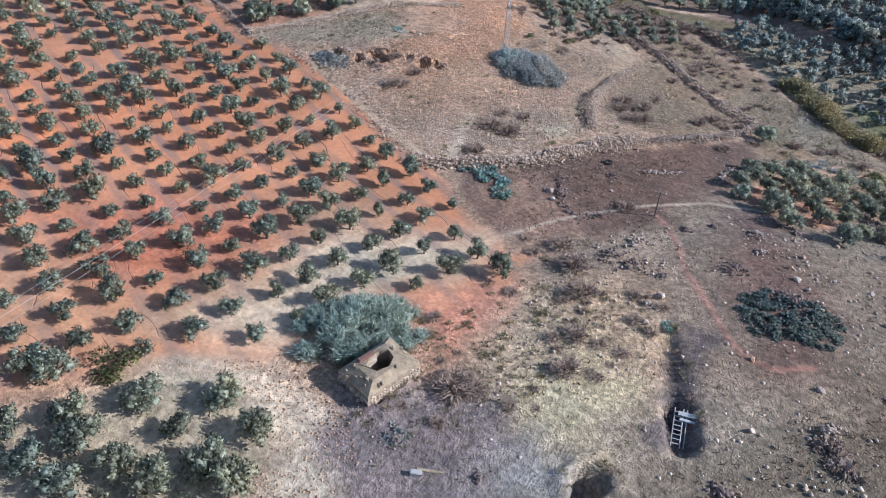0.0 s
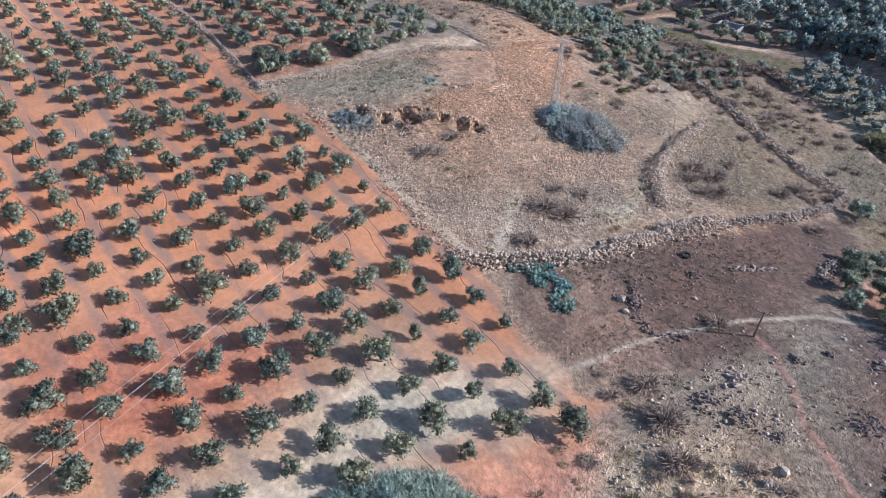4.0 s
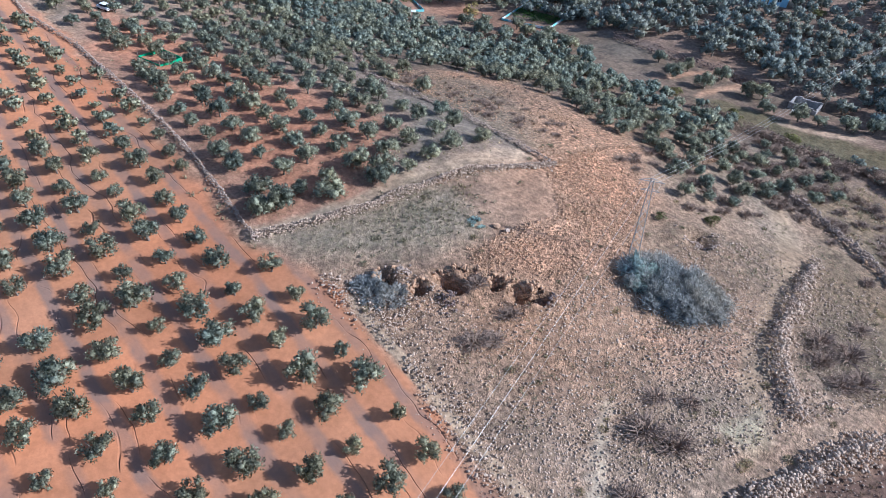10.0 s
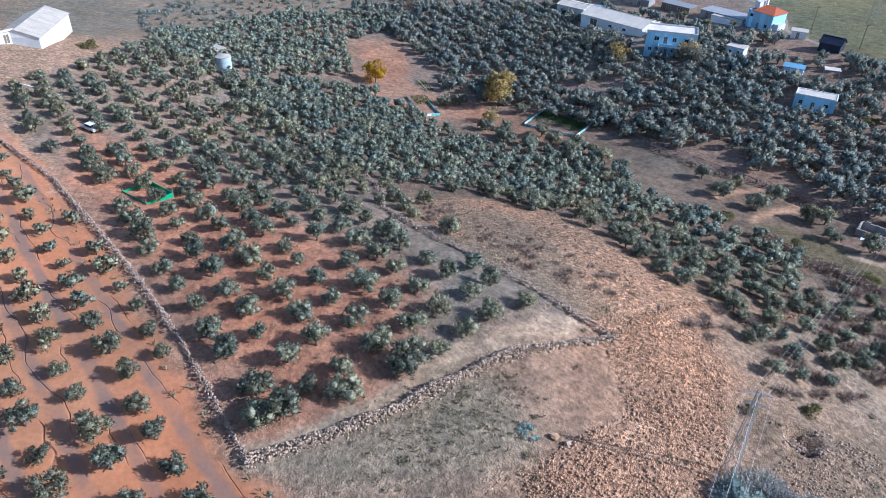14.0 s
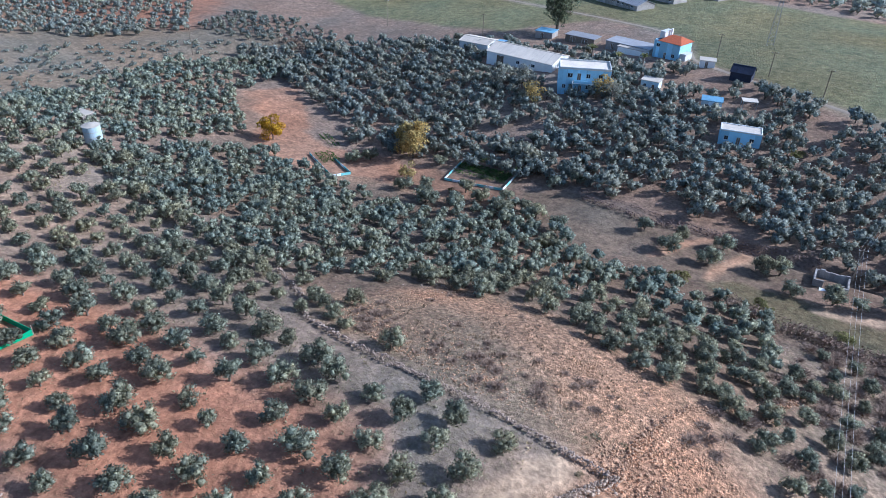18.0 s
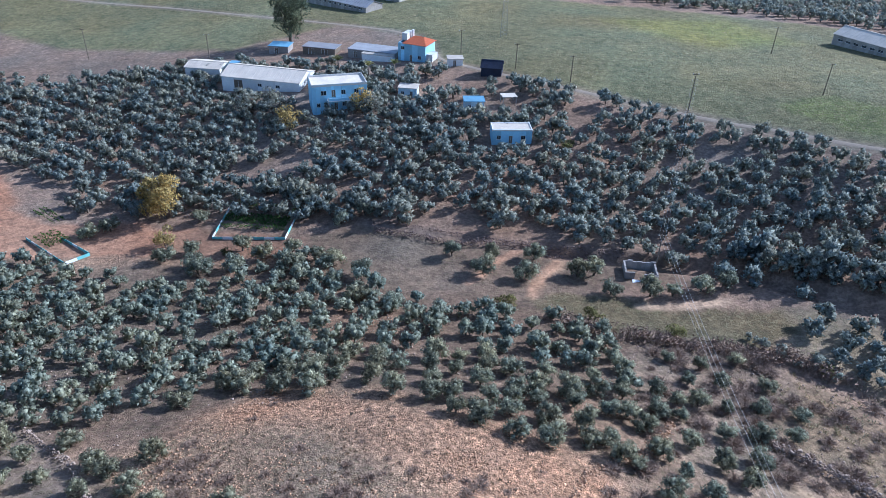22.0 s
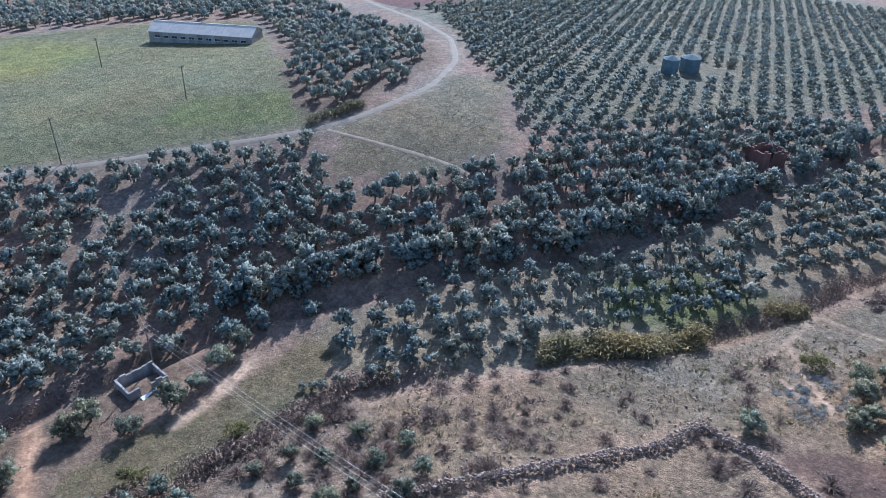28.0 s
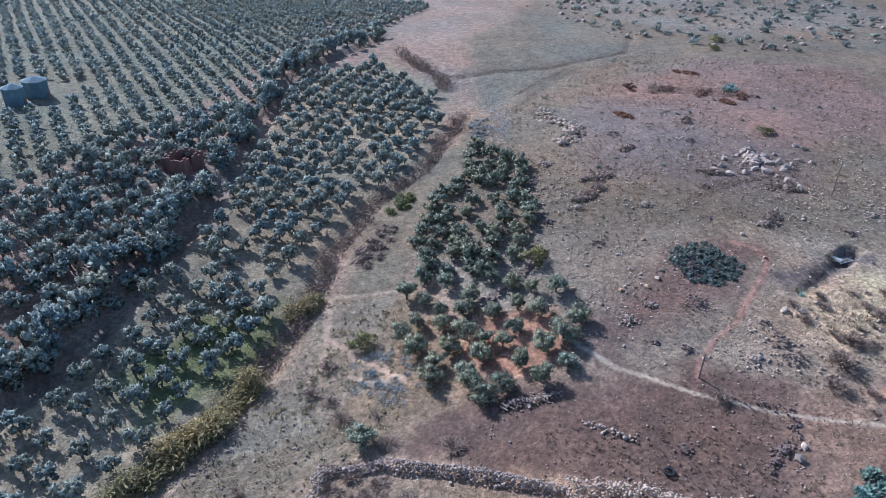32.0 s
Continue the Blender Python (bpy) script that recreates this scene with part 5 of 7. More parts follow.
PALE_YELLOW = foliage("fading_leaves", (0.55, 0.41, 0.16), (0.88, 0.67, 0.28))
TALL_GREEN = foliage("eucalyptus_leaves", (0.075, 0.095, 0.065), (0.20, 0.23, 0.15))


def blades(r, n, radius, height, width, spread, curl=0.2, base=0.3):
    """Thin blades or twigs that rise and spread from the ground."""
    a = r.uniform(0, 2 * math.pi, n)
    q = np.sqrt(r.uniform(0, 1, n)) * radius
    foot = np.c_[q * base * np.cos(a), q * base * np.sin(a), np.full(n, -0.05)]
    a2 = a + r.normal(size=n) * 0.5
    tip = np.c_[q * spread * np.cos(a2), q * spread * np.sin(a2), height * r.uniform(0.5, 1.0, n) * (1 - 0.45 * (q / radius) ** 2)]
    mid = foot * 0.45 + tip * 0.55 + np.c_[np.zeros((n, 2)), height * curl * r.uniform(0.2, 1, n)]
    side = np.c_[-np.sin(a2), np.cos(a2), r.normal(size=n) * 0.5] * (width * r.uniform(0.5, 1.2, (n, 1)))
    v = np.stack([foot - side * 0.6, foot + side * 0.6, mid + side, tip, mid - side], 1).reshape(-1, 3)
    k = np.arange(n)[:, None] * 5
    return v, np.concatenate([k + [[0, 1, 2]], k + [[0, 2, 4]], k + [[4, 2, 3]]])


def shrub_mesh(kind, seed):
    r = np.random.RandomState(seed)
    if kind == "dry":
        v, f = blades(r, 130, 1.0, 0.85, 0.026, 1.05, 0.15, 0.2)
        c = crown_points(r, 170, 1.0, 0.85, 0.1, 10)
        w, g = leaf_cards(c, r.uniform(0.08, 0.26, len(c)), r, slim=(0.06, 0.14))
        return mesh_of("twigs", np.r_[v, w], np.r_[f, g + len(v)], TWIGS)
    if kind == "grass":
        return mesh_of("tuft", *blades(r, 90, 1.0, 0.7, 0.035, 1.0, 0.1, 0.5), STRAW)
    if kind == "agave":
        v, f = [], []
        for k in range(7):
            c = r.uniform(-0.6, 0.6, 2)
            a, b = blades(r, 26, 0.55, 0.75, 0.075, 0.95, 0.25, 0.15)
            f.append(b + sum(len(q) for q in v))
            v.append(a + (c[0], c[1], 0))
        return mesh_of("leaves", np.concatenate(v), np.concatenate(f), AGAVE)
    if kind == "green":
        c, way = crown_points(r, 900, 1.0, 1.1, 0.05, 9, True)
        return soften(mesh_of("leaves", *sprays(c, way, r.uniform(0.06, 0.13, len(c)), r, (0.3, 0.5)), GREEN), np.repeat(way, 4, 0))


def shrubs(kind, name, places, label, category, group):
    kinds = [shrub_mesh(kind, 300 + k) for k in range(5)]
    for k, (x, y, q) in enumerate(places):
        ob = new(name, kinds[k % 5])
        h = q * rng.uniform(0.55, 0.8)
        ob.matrix_basis = pose(x, y, float(ground_z(x, y)), 0, 0, rng.uniform(0, 360)) @ Matrix.Diagonal((q, q * rng.uniform(0.8, 1.1), h, 1))
        tagged(ob, label, category, group)


shrubs("dry", "dry_bush", [(-97.6, 79.5, 2.6), (-96.4, 81.6, 2.0), (-76.8, 86.4, 3.0), (-73.4, 87.6, 3.2), (-75.7, 94.2, 1.8), (-78.8, 91.4, 2.0), (-70.4, 120.3, 3.0), (-66.6, 121.2, 3.2), (-63.6, 117.4, 3.0), (-65.1, 114.7, 2.6), (-68.6, 116.6, 2.6), (-67.8, 128.7, 2.0), (-57.1, 128.8, 2.4), (-56.1, 133.5, 2.2), (-72.6, 77.9, 2.4), (-63.8, 146.7, 1.8), (-69.7, 168.8, 2.2), (-72.4, 160.7, 2.0), (-28.4, 48.0, 2.6), (-35.1, 36.5, 3.2), (-33.4, 38.0, 2.4), (-31.1, 53.5, 2.2), (-36.1, 61.1, 2.6), (-40.5, 64.9, 3.0), (-45, 68, 2.4), (-45.2, 84.6, 2.0), (-37, 60, 2.0), (-104, 86, 2.0), (-98, 86, 2.0)], "bare brown thorny bush on dry ground", "bush", "bare bushes on the hill")
scrub = [(-100.0, 174.5), (-92.3, 168.9), (-94.4, 162.9), (-90.2, 175.2), (-71.1, 162.4), (-73.5, 156.4), (-72.8, 152.7), (-80.1, 166.3), (-79.6, 158.1), (-81.0, 153.2), (-74.4, 170.5), (-60.6, 163.0), (-58.3, 157.8), (-55.6, 161.3), (-64.3, 138.9), (-56.9, 133.2), (-71.7, 141.6), (-86.5, 154.9), (-104.6, 172.5), (-95.8, 171.5), (-48.0, 122.3), (-90.1, 156.3), (-45.7, 131.3), (-40.4, 132.8), (-36, 140), (-40, 138), (-34, 143), (-28, 141)]
shrubs("dry", "dry_bush", [(x, y, rng.uniform(1.1, 2.3)) for x, y in scrub] + [(rng.uniform(-108, -86), rng.uniform(148, 178), rng.uniform(1.0, 2.2)) for _ in range(60)] + [(rng.uniform(-114, -90), rng.uniform(130, 160), rng.uniform(0.9, 2.0)) for _ in range(46)] + [(rng.uniform(-164, -122), rng.uniform(119, 131), rng.uniform(0.6, 1.5)) for _ in range(60)] + [(rng.uniform(-160, -120), rng.uniform(131, 142), rng.uniform(0.5, 1.0)) for _ in range(14)] + [(rng.uniform(-50, -18), rng.uniform(30, 66), rng.uniform(0.6, 1.5)) for _ in range(36)] + [(rng.uniform(-84, -52), rng.uniform(143, 168), rng.uniform(0.8, 1.7)) for _ in range(36)], "leafless grey-brown bush among dry grass", "bush", "bare bushes in the scrub")
shrubs("agave", "agave", [(-69.9, 72.3, 1.5), (-65.6, 73.3, 2.5), (-64.0, 75.0, 2.4), (-66.4, 75.6, 2.2), (-67.6, 74.0, 2.0), (-62.6, 73.6, 2.2), (-60.4, 71.8, 2.3), (-24.6, 63.2, 1.4), (73.4, 34.9, 3.2)], "blue-green agave clump with pointed leaves", "agave", "agaves")
shrubs("grass", "grass_tuft", [(rng.uniform(-125, -60), rng.uniform(72, 140), rng.uniform(0.4, 0.9)) for _ in range(90)] + [(rng.uniform(-46, -14), rng.uniform(26, 64), rng.uniform(0.4, 1.0)) for _ in range(110)] + [(rng.uniform(-44, 0), rng.uniform(104, 150), rng.uniform(0.4, 0.9)) for _ in range(70)], "tuft of dry yellow grass", "grass tuft", "dry grass tufts")
shrubs("green", "green_bush", [(-23.7, 135.7, 3.2), (-8.0, 104.5, 3.6), (-60.8, 10.1, 3.2), (-79.2, 178.4, 1.8), (-117.4, 183.4, 2.4), (-103.1, 182.3, 2.4), (-133.6, 183.4, 2.4), (-130.5, 251.5, 2.8), (-282, 106, 3.5), (-198.1, 218.6, 2.0), (-196, 190, 1.6), (38, 41, 2.4), (122, 20, 3.0), (134, 14, 3.0), (-94, 130, 1.6), (-99, 122, 1.3)], "rounded green bush on dry ground", "bush", "green bushes")


def thicket(name, x, y, rx, ry, height, clumps, size, mat, label, seed, turn=0, twigs=60, pads=40, pad=(0.2, 0.45), slim=(0.06, 0.16), core=0.0):
    """A wide uneven thicket: many clumps of arching twigs and leaves."""
    r = np.random.RandomState(seed)
    sets = [[], []]
    a, q = r.uniform(0, 2 * math.pi, clumps), np.sqrt(r.uniform(0, 1, clumps))
    for cx, cy, d in zip(q * rx * np.cos(a), q * ry * np.sin(a), q):
        s = size * r.uniform(0.6, 1.35)
        h = height * (1 - 0.55 * d * d) * r.uniform(0.6, 1.15)
        v, f = blades(r, twigs, s * 1.5, h, 0.045, 1.0, 0.2, 0.25)
        groups = [(v, f)]
        if pads:
            p = r.normal(size=(pads, 3))
            p /= np.linalg.norm(p, axis=1)[:, None]
            p[:, 2] = np.abs(p[:, 2])
            groups.append(leaf_cards(p * (s, s, h * 0.85) * r.uniform(0.6, 1.05, (pads, 1)), r.uniform(*pad, pads), r, 0.0, p, 0.9, slim))
        if core:
            groups.append(clump_core(r, [(0, 0, h * 0.3, s * core)], 1.0, 0.8 * h / s))
        for kind, (v, f) in enumerate(groups):
            sets[min(kind, 1)].append((v + (cx, cy, 0), f))
    c, w = math.cos(radians(turn)), math.sin(radians(turn))
    h0 = float(ground_z(x, y))
    ob = thing(name, pose(x, y, h0, 0, 0, turn), label, "thicket")
    for called, group in zip(("brushwood", "foliage"), sets):
        if group:
            v, starts = np.concatenate([g[0] for g in group]), np.cumsum([0] + [len(g[0]) for g in group])
            v[:, 2] += ground_z(x + c * v[:, 0] - w * v[:, 1], y + w * v[:, 0] + c * v[:, 1]) - h0
            piece(called, mesh_of(called, v, np.concatenate([g[1] + k for g, k in zip(group, starts)]), mat), ob)["kind"] = "stuff"
    return ob


thicket("thorn_thicket", -49.4, 34.6, 8.2, 5.4, 4.4, 84, 1.3, TEAL_TWIGS, "large blue-green thorn thicket behind the ruined cistern", 41, 62, 90, 120, (0.25, 0.6), (0.03, 0.07), 0.5)
thicket("fig_thicket", -87.6, 109.2, 7.6, 5.4, 4.8, 80, 1.4, GREY_TWIGS, "large bare grey thicket on the stony hill", 42, 20, 80, 70, (0.35, 0.8), (0.03, 0.07), 0.42)
thicket("fig_thicket", -92.2, 107.4, 2.6, 2.6, 4.0, 12, 1.3, TEAL_TWIGS, "green side of the thicket below the pylon", 43, 20, 30, 80, (0.2, 0.45), (0.2, 0.4), 0.7)
thicket("cactus_patch", -15.2, 75.8, 6.6, 5.6, 1.25, 100, 0.85, CACTUS, "dark cactus patch on the brown slope", 44, 10, 6, 46, (0.25, 0.5), (0.35, 0.6), 0.6)
thicket("silver_shrub", -111.4, 75.2, 3.6, 2.6, 1.1, 44, 0.75, GREY_TWIGS, "low silvery shrub beside the orange grove", 45, 20, 70, 60, (0.15, 0.4), (0.04, 0.1), 0.3)
thicket("silver_shrub", -113.4, 94.8, 1.4, 1.0, 0.6, 8, 0.5, TEAL_TWIGS, "small pale blue-green shrub on the terrace", 46, 0, 40, 30, (0.12, 0.3), (0.1, 0.3))
thicket("silver_shrub", -34.0, 27.6, 1.8, 1.4, 0.7, 10, 0.5, GREY_TWIGS, "low grey shrub below the cistern", 47, 0, 40, 20)
pile("rock_outcrop", 22, 51, 13.0, 90, (0.9, 2.6), 0, "outcrop of pale grey slabs on the eastern hill", "rock outcrop", "rock outcrops", 480, 0.02)
RED_TWIGS = foliage("red_brown_brush", (0.15, 0.085, 0.06), (0.34, 0.19, 0.13))
for k, (x, y, a, b) in enumerate([(78, 53, 5, 1.6), (72, 43, 5, 1.5), (67, 34, 4, 1.6), (84, 60, 4, 1.4), (62, 40, 3, 1.2), (58, 70, 4, 1.2), (95, 40, 5, 1.6), (18, 62, 4, 1.2), (10, 50, 3.5, 1.4), (20, 86, 5, 1.5), (12, 91, 3, 1.3), (34, 76, 3, 1.1), (-2, 58, 3.4, 1.3), (50, 56, 3, 1.0)]):
    thicket("low_brush", x, y, a, b, 1.0, 18, 0.8, RED_TWIGS if k < 7 else TWIGS, "low red-brown brush on the eastern hill" if k < 7 else "low brown brush on the eastern slope", 500 + k, 120 + 17 * k, 24, 24, (0.25, 0.6), (0.1, 0.3), 0.6)
thicket("brown_patch", -15.6, 52.8, 1.8, 3.0, 0.6, 14, 0.6, TWIGS, "brown brush in the trench", 49, 30, 40, 10)
thicket("brown_patch", -70, 158, 7, 4, 0.9, 30, 0.9, TWIGS, "low brown brush in the scrub", 50, 30, 50, 10)
thicket("brown_patch", -32, 132, 7, 5, 0.9, 34, 0.9, GREY_TWIGS, "low grey-brown brush beside the hollow", 150, 30, 45, 10)
thicket("brown_patch", 6, 134, 8, 3, 1.4, 34, 0.9, TWIGS, "grey-brown brush beside the gully", 152, -20, 40, 20, (0.25, 0.6), (0.1, 0.25), 0.5)
thicket("brown_patch", 58, 108, 9, 3, 1.6, 34, 1.0, GREY_TWIGS, "tall grey brush at the head of the gully", 153, -12, 40, 20, (0.25, 0.6), (0.1, 0.25), 0.5)
thicket("green_patch", 22, 129, 5, 2.4, 1.8, 22, 0.9, GREEN, "dull green brush on the gully bank", 154, -30, 20, 50, (0.2, 0.45), (0.2, 0.4), 0.6)
thicket("brown_patch", -52, 136, 5, 2.6, 1.3, 24, 0.9, TWIGS, "brown brush in the corner of the stone walls", 151, 60, 60, 10)


def tufts(outline, n, size, height, mat, label, seed, name="grass_patch", clump=7.0, blades_each=6):
    """Low grass and weeds over a patch of ground, as one sheet of small tufts."""
    r = np.random.RandomState(seed)
    o = np.array(outline, float)
    p = r.uniform(o.min(0), o.max(0), (n * 4, 2))
    p = p[(edge_distance(outline, p[:, 0], p[:, 1]) > r.uniform(-1, 7, len(p))) & (r.uniform(0.25, 0.8, len(p)) < fbm(p[:, 0] + seed, p[:, 1], clump))][:n]
    q = np.repeat(np.c_[p, ground_z(p[:, 0], p[:, 1])], blades_each, 0)
    v, f = blades(r, len(q), size, height, size * 0.13, 1.0, 0.15, 0.35)
    v = v.reshape(-1, 5, 3) * np.repeat(r.uniform(0.5, 1.5, len(p)), blades_each)[:, None, None] + q[:, None, :]
    return tagged(new(name, mesh_of(name, v.reshape(-1, 3), f, mat)), label, "grass", kind="stuff")


WEEDS = foliage("grey_weeds", (0.25, 0.21, 0.13), (0.44, 0.37, 0.24))
BROWN_WEEDS = foliage("brown_weeds", (0.22, 0.155, 0.11), (0.40, 0.29, 0.20))
tufts([(-131, 70), (-127, 90), (-123, 104), (-112, 98), (-113, 84), (-119, 74)], 600, 0.4, 0.3, WEEDS, "dry grey-green grass on the terrace", 201)
tufts([(-118, 73), (-104, 74), (-84, 70), (-72, 76), (-62, 108), (-54, 132), (-70, 143), (-90, 150), (-93, 128), (-92, 100), (-108, 88)], 1400, 0.35, 0.3, WEEDS, "sparse dry grass on the stony hill", 202)
tufts([(-46, 64), (-36, 38), (-16, 20), (12, 20), (30, 60), (24, 106), (0, 112), (-30, 102), (-42, 92)], 2000, 0.4, 0.35, BROWN_WEEDS, "sparse brown weeds on the slope", 203)
tufts([(-70, 74), (-48, 64), (-38, 84), (-42, 110), (-50, 130), (-58, 108)], 1300, 0.35, 0.3, BROWN_WEEDS, "low weeds in the brown plot", 204)
tufts([(-110, 178), (-92, 150), (-52, 142), (-36, 120), (-6, 130), (-28, 150), (-54, 165), (-84, 178)], 1800, 0.5, 0.45, WEEDS, "dry grass in the scrub", 205)
tufts([(-60, 12), (-52, 24), (-40, 26), (-30, 22), (-18, 40), (-30, 60), (-42, 64), (-44, 40), (-50, 30)], 900, 0.45, 0.4, STRAW, "tall dry straw round the cistern", 206)
tufts([(-172, 120), (-160, 142), (-148, 146), (-118, 140), (-121, 120), (-141, 118)], 450, 0.5, 0.45, BROWN_WEEDS, "dry brush on the hill top", 207)
tufts([(20, 110), (70, 104), (128, 50), (90, -8), (22, 4), (2, 50), (10, 90)], 2400, 0.6, 0.5, BROWN_WEEDS, "sparse brush on the eastern hill", 208, clump=14.0)
tufts([(-230, 344), (-180, 304), (-96, 275), (-48, 260), (-36, 282), (-6, 370), (-120, 410), (-214, 416)], 1800, 0.6, 0.25, WEEDS, "rough grass of the pasture", 209, clump=18.0, blades_each=4)
tufts([(-41, 250), (-21, 249), (3, 257), (12, 245), (-5, 232), (-12, 219), (-31, 220), (-52, 232)], 700, 0.5, 0.3, STRAW, "dry grass in the corner of the roads", 210, blades_each=4)
tufts([(-126, 68), (-150, 69), (-176, 71), (-206, 71), (-206, 69), (-150, 67), (-126, 66)], 260, 0.6, 0.6, WEEDS, "grass at the foot of the dry-stone wall", 211)
tufts(UPPER, 1200, 0.4, 0.3, WEEDS, "thin green grass under the olives", 212)
for k, (x, y, q) in enumerate([(-24, 99, 1.6), (-6, 92, 2.2), (6, 80, 2.6), (-1, 70, 1.8), (12, 66, 2.4), (30, 96, 3.0), (22, 100, 2.2), (44, 76, 3.0), (58, 60, 3.4), (36, 60, 2.4), (-8, 46, 2.0), (-2, 38, 2.4), (-33, 90, 1.6), (4, 100, 2.0)]):
    pile("stone_pile", x, y, q, int(13 * q), (0.25, 0.7), (k + 1) % 3, "heap of field stones on the brown slope", "stone pile", "heaps of field stones", 400 + k)


def reed_bed(line, width, n, height, label, seed, mat=REED):
    """Canes or brush along a line: leaning stems in uneven clumps, with narrow leaves."""
    r = np.random.RandomState(seed)
    pts = np.array([(x + nx * o, y + ny * o) for x, y, nx, ny in along(line, 1.0 / n, r) for o in (width * (r.normal() * 0.45 + 0.9 * float(vnoise(np.array(x), np.array(y + seed), 4.0)) - 0.45),)])
    pts = pts[vnoise(pts[:, 0] + seed, pts[:, 1], 2.6) > r.uniform(0.0, 0.6, len(pts))]
    tall = 0.35 + 0.9 * vnoise(pts[:, 0], pts[:, 1] + seed, 3.4)
    v, f = blades(r, len(pts), min(1.3, height * 0.5), height, 0.065, 1.3, 0.1, 0.3)
    v[:, 2] *= np.repeat(tall, 5)
    foot = np.c_[pts, ground_z(pts[:, 0], pts[:, 1])]
    v = (v.reshape(-1, 5, 3) + foot[:, None, :]).reshape(-1, 3)
    k = np.repeat(np.arange(len(pts)), 3)
    c = foot[k] + r.normal(size=(len(k), 3)) * (0.45, 0.45, 0.0) + np.c_[np.zeros((len(k), 2)), height * tall[k] * r.uniform(0.15, 0.9, len(k))]
    w, g = leaf_cards(c, r.uniform(0.35, 0.9, len(c)) * min(1.0, height / 2.2), r, 0.2, slim=(0.1, 0.24))
    ob = new("reed_bed", mesh_of("reeds", np.r_[v, w], np.r_[f, g + len(v)], mat))
    return tagged(ob, label, "reeds", kind="stuff")


reed_bed([(-56, 167), (-49, 163), (-43, 159.5), (-36.5, 156), (-29, 152.5)], 2.4, 90, 3.0, "tall yellow-green reeds along the gully", 51)
reed_bed([(-14, 149), (-9, 144)], 2.2, 60, 3.0, "tall pale reeds by the gully", 52, STRAW)
reed_bed([(-46, 258), (-30, 257)], 1.5, 40, 2.4, "dry canes beside the gravel road", 53, STRAW)
reed_bed([(-126, 180), (-100, 179), (-84, 180), (-70, 174)], 2.6, 22, 2.2, "dry scrub along the grass strip", 54, TWIGS)
reed_bed([(96, 114), (108, 116), (124, 124), (139, 130)], 3.0, 14, 3.0, "dark brush along the gully head", 55, TWIGS)
reed_bed([(-330, 252), (-300, 244), (-280, 232)], 5.0, 10, 3.0, "grey leafless brush beside the far track", 56, TWIGS)


reed_bed([(-29, 152), (-11, 146), (7, 142), (21, 136), (40, 122), (73, 110)], 3.0, 26, 1.6, "dry brush along the gully", 57, TWIGS)
# These two brush lines are added to draw a dark crack and terrace step.
reed_bed([(107.8, 116), (113, 96), (113, 78), (120, 60), (126, 48)], 1.6, 9, 1.0, "brush added as the dark line of a crack in the eastern hill", 58, TWIGS)
reed_bed([(86, 94), (100, 84), (112, 70)], 1.0, 7, 0.8, "low brush added as the dark line of a terrace edge", 59, TWIGS)
reed_bed([(82, 55), (77, 50), (72, 40), (66, 31)], 3.0, 16, 1.3, "rows of red-brown bushes on the eastern hill", 158, TWIGS)
reed_bed([(6, 72), (13, 62), (14, 50), (22, 40)], 1.6, 10, 0.8, "brown brush along the field edge", 159, TWIGS)
reed_bed([(8, 93), (17, 87), (28, 84)], 1.8, 9, 0.8, "brown brush along the stones", 160, TWIGS)
reed_bed([(40, 108), (56, 102), (72, 102), (86, 104)], 4.0, 12, 1.4, "grey-brown brush above the gully", 161, GREY_TWIGS)


def tree(name, x, y, radius, height, n, size, mat, label, seed, base=0.15, lobes=16):
    r = np.random.RandomState(seed)
    ob = thing(name, pose(x, y, float(ground_z(x, y)) - 0.1), label, "tree")
    stems = [tube([(0, 0, -0.3), (0.1, 0.05, height * 0.4), (0, 0.1, height * 0.9)], [height * 0.03, height * 0.02, 0.03], 8)]
    for k in range(7):
        a, q = r.uniform(0, 6.28), radius * r.uniform(0.4, 0.8)
        z = height * r.uniform(0.2, 0.5)
        stems.append(tube([(0.05, 0.03, z), (q * math.cos(a), q * math.sin(a), z + height * 0.3)], [height * 0.013, 0.02], 5))
    piece("trunk", mesh_of("trunk", *join(stems), BARK, True), ob)
    p, way = crown_points(r, n, radius, height * (1 - base), height * base, lobes, True, 0.12, 0.86)
    v, f = sprays(p, way, size * 0.8 * r.uniform(0.6, 1.3, len(p)), r, (0.25, 0.45), 0.3, 0.9)
    way = way / np.linalg.norm(way, axis=1)[:, None]
    piece("crown", soften(mesh_of("crown", v, f, mat), np.repeat(way + r.normal(size=way.shape) * 0.3, 4, 0)), ob)
    return ob


tree("mulberry_tree", -257.5, 183.5, 4.6, 7.4, 3000, 0.5, YELLOW, "small tree with bright orange-yellow autumn leaves", 61)
tree("poplar_tree", -219.0, 201.8, 5.4, 12.0, 3200, 0.6, PALE_YELLOW, "tall poplar with fading yellow leaves", 62)
tree("poplar_tree", -223.0, 204.0, 3.8, 9.5, 1800, 0.6, PALE_YELLOW, "tall thin poplar with few leaves", 63)
tree("poplar_tree", -211.2, 190.2, 3.0, 5.0, 700, 0.5, PALE_YELLOW, "low tree with orange-brown leaves beside the plot", 64)
tree("eucalyptus_tree", -240, 316, 7.8, 24, 4200, 0.8, TALL_GREEN, "tall dark eucalyptus beside the sheds", 65, 0.08, 26)
for k, (x, y) in enumerate([(-207.6, 250.4), (-213, 256), (-219, 262), (-190, 262), (-225, 258), (-186, 260)]):
    tree("ash_tree", x, y - 4, 4.2, 7.5, 700, 0.6, PALE_YELLOW if k % 3 == 0 else HAZY_OLIVE, "broad thin-leaved tree in front of the houses", 70 + k)
